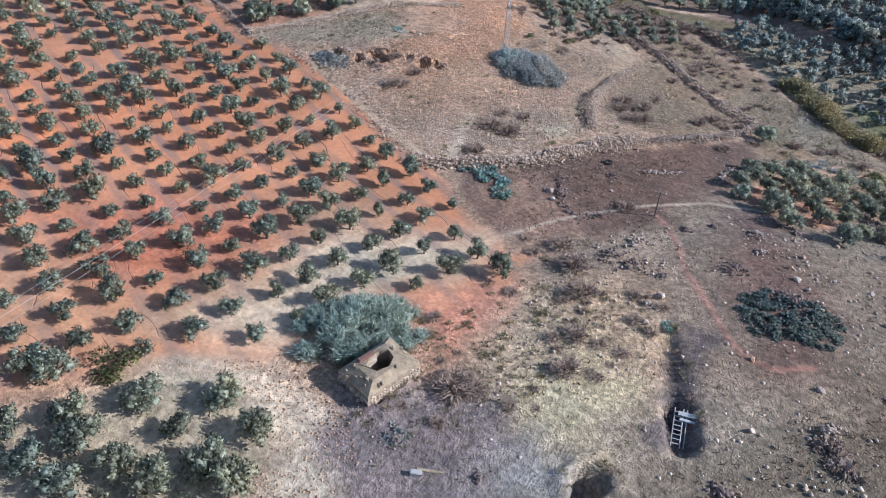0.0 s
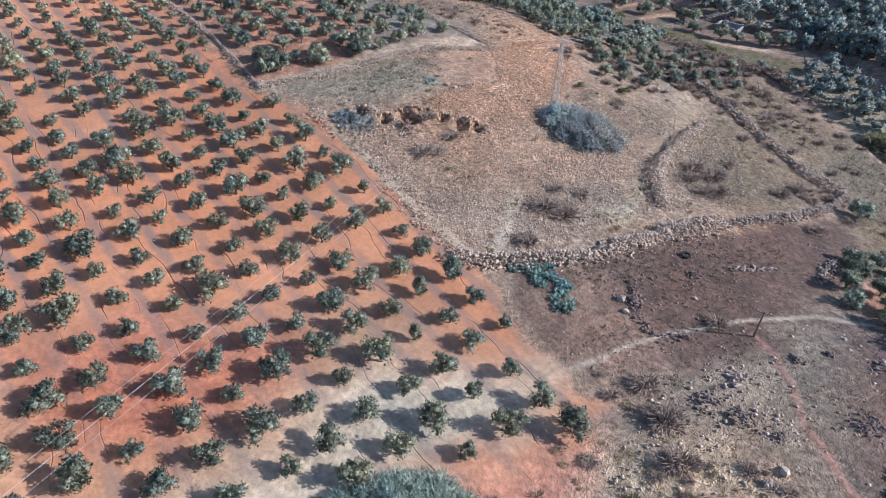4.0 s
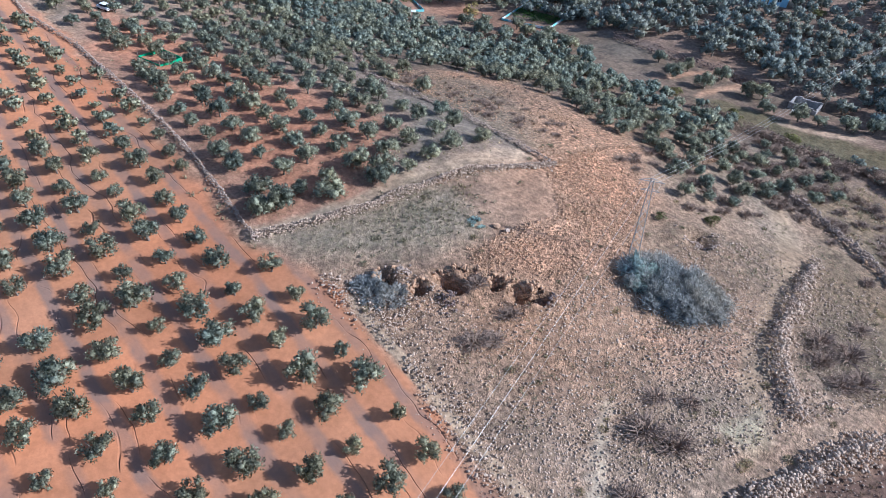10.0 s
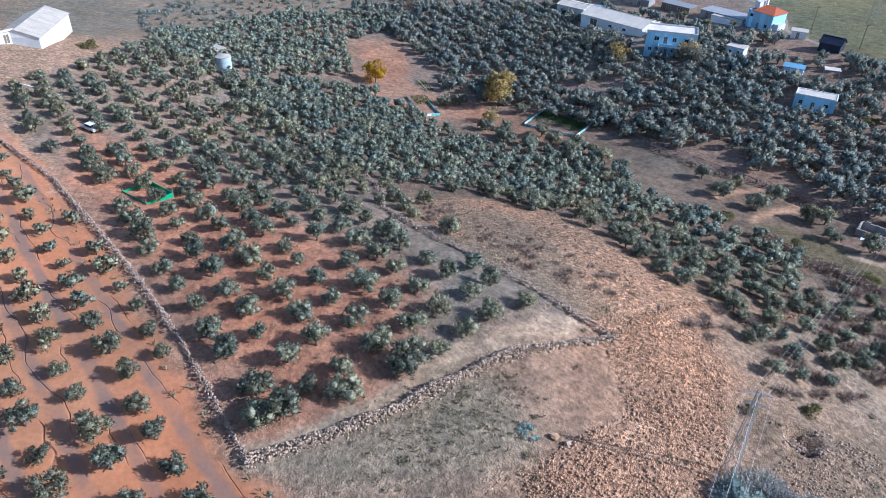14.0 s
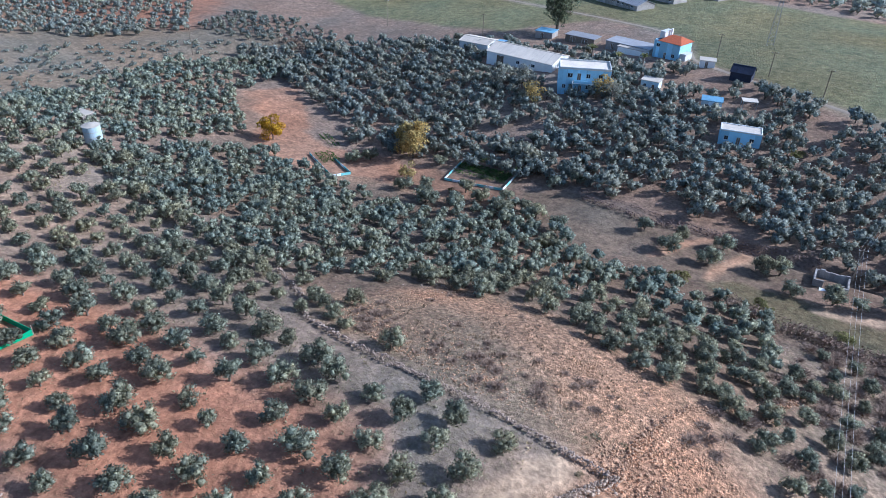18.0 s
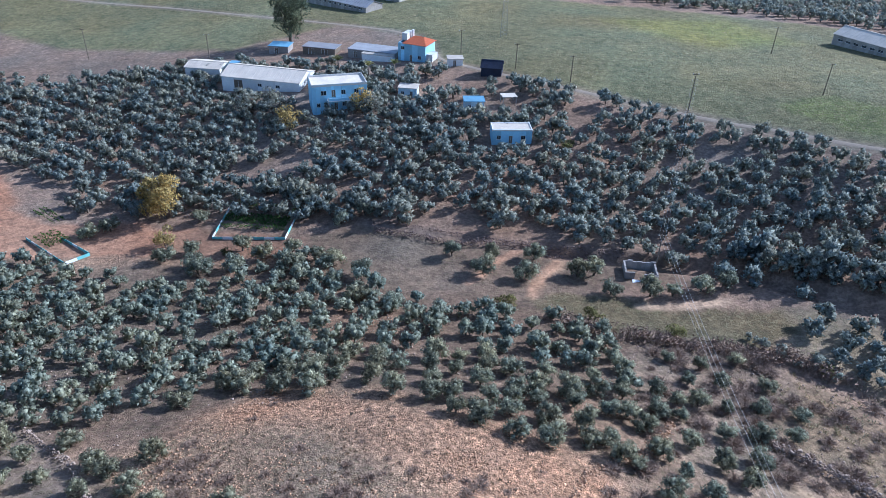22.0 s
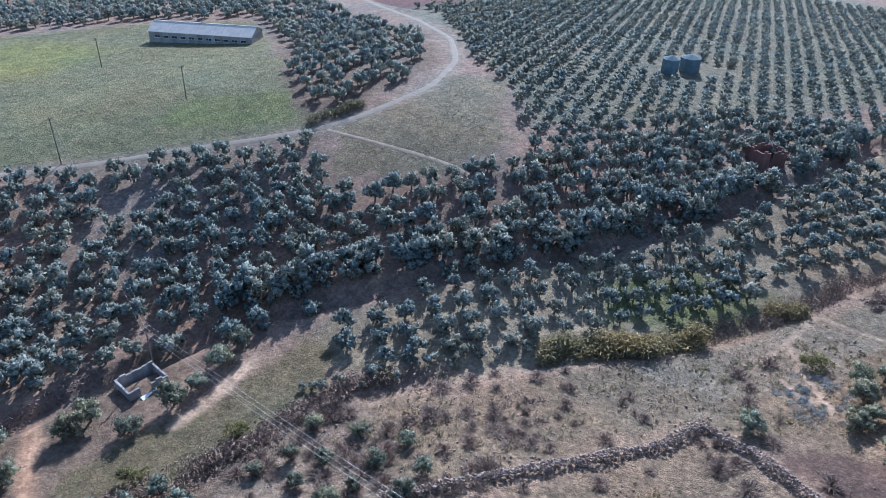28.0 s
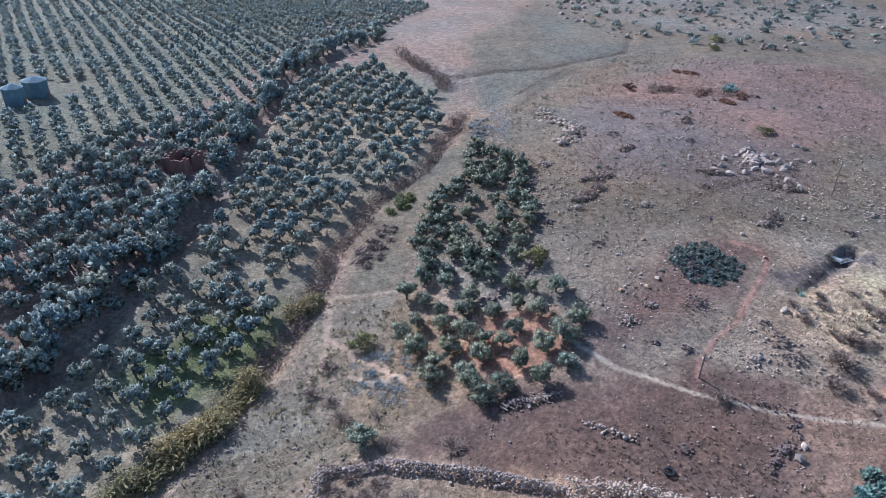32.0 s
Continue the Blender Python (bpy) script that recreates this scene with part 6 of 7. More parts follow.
for k, (x, y) in enumerate([(-207.6, 283.4), (-195.8, 279.1), (-188.1, 281.4)]):
    r = np.random.RandomState(80 + k)
    ob = thing("palm_tree", pose(x, y, float(ground_z(x, y)) - 0.1), "tall palm between the houses", "palm", "palms")
    piece("trunk", mesh_of("trunk", *tube([(0, 0, -0.2), (0.1, 0, 3), (0, 0.1, 6)], [0.32, 0.24, 0.22], 8), BARK, True), ob)
    v, f = blades(r, 60, 2.4, 1.6, 0.16, 1.0, 0.5, 0.02)
    piece("crown", mesh_of("crown", v + (0, 0, 5.6), f, GREEN), ob)


# ---- buildings ----
WHITE = varied("white_paint", (0.74, 0.74, 0.72), 0.10, 0.8, 0.7, relief=0.1)
# Blue of the fronts in shade, put into the base colour of every wall.
BLUE_WALL = varied("shade_blue_wall", (0.38, 0.63, 0.78), 0.10, 0.8, 0.7, relief=0.1)
PALE_BLUE = varied("pale_blue_surface", (0.55, 0.68, 0.74), 0.10, 0.8, 0.7, relief=0.1)
CONCRETE = varied("old_concrete", (0.34, 0.31, 0.28), 0.2, 0.8)
PLASTER = varied("yellow_plaster", (0.42, 0.34, 0.24), 0.2, 0.6)
TIN = varied("pale_tin", (0.60, 0.53, 0.44), 0.15, 0.5, 0.8, relief=0.1)
GREY_TIN = varied("grey_sheeting", (0.30, 0.30, 0.31), 0.18, 0.5, 0.6, relief=0.1)
BLUE_TIN = varied("blue_sheeting", (0.16, 0.32, 0.45), 0.15, 0.5, 0.5, relief=0.1)
NAVY = varied("dark_tarpaulin", (0.025, 0.03, 0.05), 0.3, 0.8, 0.6)
TILE = varied("red_roof_tiles", (0.48, 0.13, 0.06), 0.2, 3.0)
BRICK = varied("brick", (0.19, 0.10, 0.078), 0.25, 3.0)
GLASS = varied("dark_window_glass", (0.03, 0.04, 0.05), 0.1, 1.0, 0.15)
BLUE_GREY = varied("dull_blue_sheeting", (0.16, 0.23, 0.27), 0.15, 0.6, 0.6)
WOOD = varied("weathered_wood", (0.20, 0.16, 0.12), 0.3, 4.0)
STEEL = varied("galvanised_steel", (0.42, 0.40, 0.37), 0.15, 3.0, 0.6, 0.2)
TEAL = varied("teal_plastic", (0.20, 0.50, 0.50), 0.15, 1.5, 0.5)
PLASTIC = varied("white_plastic", (0.68, 0.74, 0.74), 0.12, 1.5, 0.5)
NET = varied("green_netting", (0.03, 0.34, 0.16), 0.2, 2.0, 0.7)
PANEL = varied("solar_glass", (0.02, 0.08, 0.20), 0.2, 2.0, 0.15)
RUBBER = varied("black_rubber", (0.02, 0.02, 0.02), 0.2, 4.0)
CROP = foliage("crop_leaves", (0.05, 0.10, 0.02), (0.14, 0.22, 0.06))


def at_ground(x, y, turn, w=0.0, d=0.0):
    """A pose on the lowest ground under a footprint that starts at x, y and runs along turn."""
    c, s = math.cos(radians(turn)), math.sin(radians(turn))
    corners = [(x + a * c - b * s, y + a * s + b * c) for a, b in ((0, 0), (w, 0), (0, d), (w, d))]
    z = ground_z(np.array([p[0] for p in corners]), np.array([p[1] for p in corners]))
    return pose(x, y, float(z.mean()) - 0.1, 0, 0, turn)


def walls(w, d, h, t, openings, mat, parent, base=-1.2):
    """Four walls with real openings in front: (x0, z0, width, height) each. Behind each opening hangs a pane."""
    first = None
    cuts = sorted(openings)
    xs_ = sorted({0.0, w, *[c[0] for c in cuts], *[c[0] + c[2] for c in cuts]})
    for a, b in zip(xs_, xs_[1:]):
        holes = sorted((c[1], c[1] + c[3]) for c in cuts if c[0] <= a + 1e-6 and c[0] + c[2] >= b - 1e-6)
        z = base
        for lo, hi in holes + [(h, h)]:
            if lo > z:
                made = part("wall_panel" if first else "front_wall", box(a, 0, z, b, t, lo), mat, first or parent)
                first = first or made
            z = max(z, hi)
    for name, q in (("back_wall", (0, d - t, w, d)), ("side_wall", (0, t, t, d - t)), ("side_wall", (w - t, t, w, d - t))):
        part(name, box(q[0], q[1], base, q[2], q[3], h), mat, parent)
    for x0, z0, cw, ch in cuts:
        tall = ch > 1.7
        f = part("door" if tall else "window", box(x0, t * 0.45, z0, x0 + cw, t * 0.6, z0 + ch), WOOD if tall else GLASS, parent)
        bm = bmesh.new()
        for q in ((x0, z0, x0 + 0.07, z0 + ch), (x0 + cw - 0.07, z0, x0 + cw, z0 + ch), (x0 + 0.07, z0 + ch - 0.07, x0 + cw - 0.07, z0 + ch), (x0 + cw / 2 - 0.03, z0, x0 + cw / 2 + 0.03, z0 + ch - 0.07)):
            box(q[0], t * 0.3, q[1], q[2], t * 0.44, q[3], bm=bm)
        part("frame", bm, WHITE, f)
        if not tall:
            part("sill", box(x0 - 0.1, -0.08, z0 - 0.08, x0 + cw + 0.1, t * 0.3, z0), WHITE, f)


def flat_house(x, y, turn, w, d, h, wall_mat, roof_mat, openings, label, parapet=0.35, over=0.0):
    ob = thing("house", at_ground(x, y, turn, w, d), label, "house")
    walls(w, d, h, 0.25, openings, wall_mat, ob)
    part("roof", box(-over, -over, h, w + over, d + over, h + 0.18, 0.02), roof_mat, ob)
    if parapet:
        bm = bmesh.new()
        for q in ((0, 0, w, 0.2), (0, d - 0.2, w, d), (0, 0.2, 0.2, d - 0.2), (w - 0.2, 0.2, w, d - 0.2)):
            box(q[0], q[1], h + 0.18, q[2], q[3], h + 0.18 + parapet, bm=bm)
        part("parapet", bm, WHITE, ob)
    return ob


def slab(points, t, bm=None):
    """A thin roof sheet through four corners."""
    bm = bm or bmesh.new()
    lo = [bm.verts.new(p) for p in points]
    hi = [bm.verts.new((p[0], p[1], p[2] + t)) for p in points]
    bm.faces.new(hi)
    bm.faces.new(lo[::-1])
    for k in range(4):
        bm.faces.new((lo[k], lo[(k + 1) % 4], hi[(k + 1) % 4], hi[k]))
    return bm


def gable_house(x, y, turn, w, d, h, rise, wall_mat, roof_mat, openings, label, name="shed", ribs=12):
    """A pitched roof with its ridge along the width."""
    ob = thing(name, at_ground(x, y, turn, w, d), label, name)
    walls(w, d, h, 0.2, openings, wall_mat, ob)
    for x0, x1 in ((0, 0.2), (w - 0.2, w)):
        bm = bmesh.new()
        a = [bm.verts.new((q, yy, zz)) for q in (x0, x1) for yy, zz in ((0, h), (d, h), (d / 2, h + rise))]
        bm.faces.new(a[:3][::-1])
        bm.faces.new(a[3:])
        for i, j in ((0, 1), (1, 2), (2, 0)):
            bm.faces.new((a[i], a[j], a[j + 3], a[i + 3]))
        part("gable", bm, wall_mat, ob)
    for y0, z0, y1, z1 in ((-0.4, h - 0.4 * rise / (d / 2), d / 2, h + rise), (d / 2, h + rise, d + 0.4, h - 0.4 * rise / (d / 2))):
        side = part("roof", slab([(-0.3, y0, z0 + 0.02), (w + 0.3, y0, z0 + 0.02), (w + 0.3, y1, z1 + 0.02), (-0.3, y1, z1 + 0.02)], 0.08), roof_mat, ob)
        for k in range(ribs + 1):
            q = w * k / ribs
            part("seam", slab([(q - 0.04, y0, z0 + 0.1), (q + 0.04, y0, z0 + 0.1), (q + 0.04, y1, z1 + 0.1), (q - 0.04, y1, z1 + 0.1)], 0.05), roof_mat, side)
    part("ridge", box(-0.3, d / 2 - 0.2, h + rise + 0.06, w + 0.3, d / 2 + 0.2, h + rise + 0.16), roof_mat, ob)
    return ob


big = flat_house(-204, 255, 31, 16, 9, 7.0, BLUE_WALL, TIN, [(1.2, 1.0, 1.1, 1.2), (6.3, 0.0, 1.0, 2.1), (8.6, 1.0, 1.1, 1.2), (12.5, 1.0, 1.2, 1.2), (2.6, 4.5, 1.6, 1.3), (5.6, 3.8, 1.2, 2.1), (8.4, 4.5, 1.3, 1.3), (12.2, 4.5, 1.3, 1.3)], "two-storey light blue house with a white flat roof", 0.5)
part("terrace", box(4.2, -2.4, 3.25, 10.6, 0, 3.45), WHITE, big, "white balcony slab")
for q in (4.3, 10.3):
    part("terrace_post", box(q, -2.35, -1.2, q + 0.25, -2.1, 4.4), WHITE, big)
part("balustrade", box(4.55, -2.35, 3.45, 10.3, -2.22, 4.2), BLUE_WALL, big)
part("side_stair", box(10.7, -1.1, -1.0, 15.5, -0.01, 0.9), WHITE, big)
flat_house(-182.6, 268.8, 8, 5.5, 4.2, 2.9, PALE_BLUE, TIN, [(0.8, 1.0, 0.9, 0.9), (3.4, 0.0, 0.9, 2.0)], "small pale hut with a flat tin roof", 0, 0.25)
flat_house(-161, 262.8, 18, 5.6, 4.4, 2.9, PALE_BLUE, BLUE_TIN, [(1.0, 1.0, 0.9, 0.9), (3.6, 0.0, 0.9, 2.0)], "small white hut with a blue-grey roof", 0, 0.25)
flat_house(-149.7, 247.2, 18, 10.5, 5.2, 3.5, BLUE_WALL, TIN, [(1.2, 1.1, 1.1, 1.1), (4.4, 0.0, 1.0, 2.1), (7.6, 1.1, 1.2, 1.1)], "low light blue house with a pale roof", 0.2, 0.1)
red = thing("house", at_ground(-193.5, 302, -8, 10, 8), "light blue house with a red tiled hip roof", "house")
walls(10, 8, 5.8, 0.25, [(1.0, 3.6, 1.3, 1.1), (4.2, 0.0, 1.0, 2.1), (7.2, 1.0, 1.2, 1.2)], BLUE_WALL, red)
for pts in ([(1.6, -0.4, 5.7), (10.4, -0.4, 5.7), (7.6, 4, 7.5), (4.2, 4, 7.5)], [(10.4, 8.4, 5.7), (1.6, 8.4, 5.7), (4.2, 4, 7.5), (7.6, 4, 7.5)], [(10.4, -0.4, 5.7), (10.4, 8.4, 5.7), (7.6, 4.01, 7.5), (7.6, 3.99, 7.5)], [(1.6, 8.4, 5.7), (1.6, -0.4, 5.7), (4.2, 3.99, 7.5), (4.2, 4.01, 7.5)]):
    part("roof", slab(pts, 0.12), TILE, red, "red roof tiles")
part("stair_tower", box(0, 3.0, 5.82, 1.9, 7.8, 8.2, 0.03), WHITE, red)
part("chimney", box(2.2, 6.2, 6.0, 2.8, 6.8, 8.9), WHITE, red)
part("porch", box(10.02, 0.8, 0, 12.2, 5.2, 2.9), WHITE, red, "white porch")
flat_house(-174.6, 296.6, 20, 4.8, 4, 2.4, WHITE, TIN, [(1.6, 0.0, 1.0, 2.0)], "white roofed shelter beside the gravel road", 0, 0.3)
gable_house(-162, 288.6, 5, 6.4, 5, 2.8, 1.6, NAVY, NAVY, [], "dark blue tarpaulin-covered shed beside the road", "shed", 4)
gable_house(-241, 268.5, 3, 26, 13, 3.6, 1.9, WHITE, TIN, [(4, 0.0, 3, 2.8), (12, 1.2, 1.4, 1.0), (18, 1.2, 1.4, 1.0)], "long warehouse with a pale tin roof", "warehouse", 20)
gable_house(-260, 277.5, 8, 12, 9, 3.4, 0.9, WHITE, TIN, [(4, 0.0, 2.6, 2.6)], "open store with a white curved roof", "store", 8)
flat_house(-247, 283, 10, 4.5, 4, 3.0, BLUE_TIN, BLUE_TIN, [(1.4, 0.0, 1.0, 2.0)], "small teal tin cabin between the stores", 0, 0.2)
flat_house(-212, 303, -2, 17, 8, 2.6, CONCRETE, GREY_TIN, [(2, 0.0, 1.2, 2.0), (7, 0.9, 1.2, 1.0), (12, 0.0, 1.2, 2.0)], "long low shed with a grey sheet roof", 0, 0.3)
flat_house(-206, 300.2, -2, 11, 2.6, 2.2, WHITE, TIN, [], "lean-to with a pale roof", 0, 0.2)
flat_house(-230, 305, 2, 12, 6, 2.5, WOOD, GREY_TIN, [(2, 0.0, 2.2, 2.1), (7, 0.0, 2.2, 2.1)], "brown animal shed with a flat roof", 0, 0.3)
flat_house(-243, 304.5, 8, 7, 6, 2.6, CONCRETE, BLUE_TIN, [(2, 0.0, 1.4, 2.0)], "small shed with a blue sheet roof", 0, 0.3)
LONG = [(2 + 3.1 * k, 1.5, 1.5, 0.9) for k in range(11)]
gable_house(-263, 380, -22.5, 37, 10.5, 2.8, 1.9, CONCRETE, GREY_TIN, LONG, "long poultry barn with a grey roof and a row of windows", "barn", 24)
gable_house(-255, 400.5, -20, 36, 9, 2.8, 1.8, CONCRETE, GREY_TIN, LONG, "long old barn with a grey roof and open windows", "barn", 20)
gable_house(-232, 417, -20, 26, 10, 3.2, 1.6, CONCRETE, GREY_TIN, LONG[:7], "grey barn at the far end of the pasture", "barn", 16)
gable_house(-288, 410, -20, 16, 10, 4.2, 1.2, PLASTER, TIN, LONG[:4], "cream-coloured barn beside the grey barns", "barn", 8)
gable_house(-47.5, 362.6, -47, 37, 11, 3.4, 2.3, CONCRETE, TIN, [(2 + 3.1 * k, 1.3, 1.9, 0.8) for k in range(11)], "long grey poultry barn at the edge of the pasture", "barn", 24)
gable_house(-281.6, 82.6, 101, 6.8, 1.0, 3.0, 0.1, WHITE, TIN, [(1.0, 0.0, 1.2, 2.1), (4.0, 0.0, 1.4, 2.2)], "white porch of the farm shed", "porch", 2)
gable_house(-303, 97.7, -36, 22, 11, 3.8, 2.0, WHITE, TIN, [(3, 1.0, 1.2, 1.2), (9, 0.0, 2.4, 2.6), (15, 1.0, 1.2, 1.2)], "large farm shed with a white tin roof", "farm shed", 14)
flat_house(-288.5, 141.5, 10, 5, 3.4, 2.2, CONCRETE, TIN, [(2, 0.0, 0.9, 1.9)], "small pump house behind the water tank", 0, 0.2)
shelter = thing("shelter", at_ground(-151, 268.3, 26, 4, 3), "small white roof on four posts", "shelter")
part("roof", box(-0.2, -0.2, 2.6, 4.2, 3.2, 2.75, 0.02), TIN, shelter)
for q in ((0, 0), (3.85, 0), (0, 2.85), (3.85, 2.85)):
    part("post", box(q[0], q[1], -0.4, q[0] + 0.14, q[1] + 0.14, 2.6), STEEL, shelter)


def cylinder(r, z0, z1, sides=24, r2=None):
    bm = bmesh.new()
    bmesh.ops.create_cone(bm, cap_ends=True, segments=sides, radius1=r, radius2=r if r2 is None else r2, depth=z1 - z0, matrix=Matrix.Translation((0, 0, (z0 + z1) / 2)))
    return bm


tank = thing("water_tank", at_ground(-267, 136.5, 0), "tall pale blue metal water tank among olives", "water tank")
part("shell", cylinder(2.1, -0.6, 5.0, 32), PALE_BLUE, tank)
for z in (0.8, 2.2, 3.6):
    part("band", cylinder(2.14, z, z + 0.1, 32), STEEL, tank)
part("lid", cylinder(2.2, 5.0, 5.4, 32, 0.5), TIN, tank)
for k in range(8):
    part("rung", box(-0.2, -2.3, 0.4 + 0.55 * k, 0.2, -2.12, 0.45 + 0.55 * k), STEEL, tank)

# roofless buildings
def shell(name, x, y, turn, w, d, h, t, mat, label, category, gaps=()):
    ob = thing(name, at_ground(x, y, turn, w, d), label, category)
    r = np.random.RandomState(int(abs(x) * 10))
    for n, (x0, y0, x1, y1) in enumerate(((0, 0, w, t), (0, d - t, w, d), (0, t, t, d - t), (w - t, t, w, d - t))):
        long = max(x1 - x0, y1 - y0)
        steps = max(3, int(long / 0.9))
        side = None
        for k in range(steps):
            if (n, k) in gaps:
                continue
            a, b = k / steps, (k + 1) / steps
            top = h * r.uniform(0.82, 1.04)
            if x1 - x0 > y1 - y0:
                bm = box(x0 + (x1 - x0) * a, y0, -1.0, x0 + (x1 - x0) * b, y1, top)
            else:
                bm = box(x0, y0 + (y1 - y0) * a, -1.0, x1, y0 + (y1 - y0) * b, top)
            made = part("wall" if side is None else "wall_block", bm, mat, side or ob)
            side = side or made
    return ob


ruin = shell("ruin", -112.5, 200.0, 8, 6.5, 5.0, 2.2, 0.35, CONCRETE, "roofless grey ruin among the olives", "ruin", {(0, 2), (0, 3)})
part("fallen_slab", slab([(1.5, -2.2, 0.2), (4.0, -1.8, 0.1), (3.8, -0.3, 0.6), (1.4, -0.5, 0.8)], 0.2), WHITE, ruin, "white fallen slab")
shell("brick_hut", 36.0, 179.5, -28, 7.4, 6.0, 4.2, 0.35, BRICK, "roofless brick hut standing among dense olives", "hut", {(0, 3)})
part("floor", box(0.4, 0.4, -0.4, 7.0, 5.6, -0.1), BRICK, bpy.data.objects["brick_hut"])
SILO_TIN = varied("dull_silo_metal", (0.13, 0.17, 0.18), 0.25, 0.8)
for x, y, q, mat in ((84.5, 232.0, 3.4, BLUE_GREY), (76.0, 234.0, 2.8, GREY_TIN)):
    silo = thing("silo_hut", at_ground(x, y, 0), "faceted dull blue-grey metal silo hut in the olive rows", "silo")
    part("shell", cylinder(q, -0.8, 4.6, 8), SILO_TIN, silo)
    part("roof", cylinder(q + 0.15, 4.6, 5.6, 8, 0.4), SILO_TIN, silo)
    part("door", box(-0.5, -q - 0.02, 0, 0.5, -q + 0.5, 2.0), WOOD, silo)

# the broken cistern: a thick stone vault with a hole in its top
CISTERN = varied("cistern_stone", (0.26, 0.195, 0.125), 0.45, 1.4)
# Paler copy of the cistern stone: sunlight on the front put into the colour.
LIT_STONE = varied("lit_cistern_stone", (0.42, 0.32, 0.235), 0.25, 2.0)
cis = thing("cistern", pose(-41.6, 31.4, float(ground_z(-38.5, 28.0)) - 0.2, 0, 0, 90) @ Matrix.Scale(0.88, 4), "broken stone cistern with a caved-in roof", "cistern")
HOLE = [(-1.3, -1.2), (0.4, -1.5), (1.7, -0.8), (2.0, 0.6), (1.0, 1.3), (-0.8, 1.1), (-1.8, 0.2)]
bm = bmesh.new()
outer = [(-4.2, -3.0), (0.0, -3.0), (4.2, -3.0), (4.2, 0.2), (4.2, 3.0), (-0.5, 3.0), (-4.2, 3.0)]
hole = [(p[0], p[1]) for p in HOLE]
rings = []
for pts, z in ((outer, -1.5), (outer, 1.45), ([(p[0] * 0.62, p[1] * 0.66) for p in outer], 2.45), (hole, 2.65), (hole, 2.2), ([(p[0] * 1.1, p[1] * 1.1) for p in hole], -0.9)):
    rings.append([bm.verts.new((p[0], p[1], z + 0.12 * math.sin(7 * p[0] + 3 * p[1]))) for p in pts])
order = [1, 2, 3, 4, 5, 6, 0]
for k, (a, b) in enumerate(zip(rings, rings[1:])):
    a_, b_ = (a, b) if k != 2 else (a, [b[i] for i in (0, 1, 2, 3, 4, 5, 6)])
    for i in range(7):
        bm.faces.new((a_[i], a_[(i + 1) % 7], b_[(i + 1) % 7], b_[i]))
bm.faces.new(rings[-1])
bmesh.ops.recalc_face_normals(bm, faces=bm.faces)
part("vault", bm, CISTERN, cis)
r = np.random.RandomState(77)
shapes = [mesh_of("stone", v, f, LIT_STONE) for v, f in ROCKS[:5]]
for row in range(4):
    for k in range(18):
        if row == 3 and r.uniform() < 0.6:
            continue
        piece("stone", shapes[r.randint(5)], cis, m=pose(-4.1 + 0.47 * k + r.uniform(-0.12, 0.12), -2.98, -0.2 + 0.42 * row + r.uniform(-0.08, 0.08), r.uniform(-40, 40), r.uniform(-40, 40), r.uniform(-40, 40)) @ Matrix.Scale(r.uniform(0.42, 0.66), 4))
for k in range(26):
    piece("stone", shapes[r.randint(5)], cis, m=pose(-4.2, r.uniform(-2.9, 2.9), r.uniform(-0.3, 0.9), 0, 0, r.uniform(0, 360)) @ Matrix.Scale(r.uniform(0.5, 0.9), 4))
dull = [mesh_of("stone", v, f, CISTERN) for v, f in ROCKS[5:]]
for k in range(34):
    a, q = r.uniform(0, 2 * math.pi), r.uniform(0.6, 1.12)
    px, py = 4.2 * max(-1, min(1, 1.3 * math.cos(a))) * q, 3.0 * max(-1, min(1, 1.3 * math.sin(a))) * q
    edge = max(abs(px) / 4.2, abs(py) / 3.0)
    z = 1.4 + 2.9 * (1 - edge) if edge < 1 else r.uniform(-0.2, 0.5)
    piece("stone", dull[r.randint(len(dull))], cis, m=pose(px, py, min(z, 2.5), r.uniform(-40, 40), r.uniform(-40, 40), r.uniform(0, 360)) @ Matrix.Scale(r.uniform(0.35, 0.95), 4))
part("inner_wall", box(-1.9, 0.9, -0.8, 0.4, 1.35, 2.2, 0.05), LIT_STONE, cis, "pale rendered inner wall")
part("brick_rim", box(-2.1, 1.2, 2.3, 0.2, 1.7, 3.05, 0.06), BRICK, cis, "red brick rim")

# well head with a rusty ladder frame in the trench
ladder = thing("ladder_frame", pose(-14.6, 48.2, float(ground_z(-14.6, 48.2)) + 0.35, 8, 0, 28), "steel ladder frame lying in a trench", "ladder")
for q in (0.0, 0.9, 1.3):
    part("rail", box(q, 0, 0, q + 0.1, 4.8, 0.12), STEEL, ladder)
for k in range(8):
    part("rung", box(0.1, 0.4 + 0.55 * k, 0.02, 0.9, 0.48 + 0.55 * k, 0.1), STEEL, ladder)
part("channel", box(0.4, 3.8, 0.13, 2.6, 4.3, 0.35), STEEL, ladder)
part("channel", box(0.6, 3.2, 0.13, 2.4, 3.5, 0.3), STEEL, ladder)
beam = thing("fallen_beam", pose(-29.5, 26.2, float(ground_z(-29.0, 26.6)) + 0.15, 0, 6, 42), "broken concrete beam lying on stones", "beam")
part("shaft", box(0, 0, 0, 4.4, 0.28, 0.3, 0.04), CISTERN, beam)
part("stub", box(-0.6, -0.6, -0.1, 0.6, -0.05, 0.5, 0.05), CONCRETE, beam)

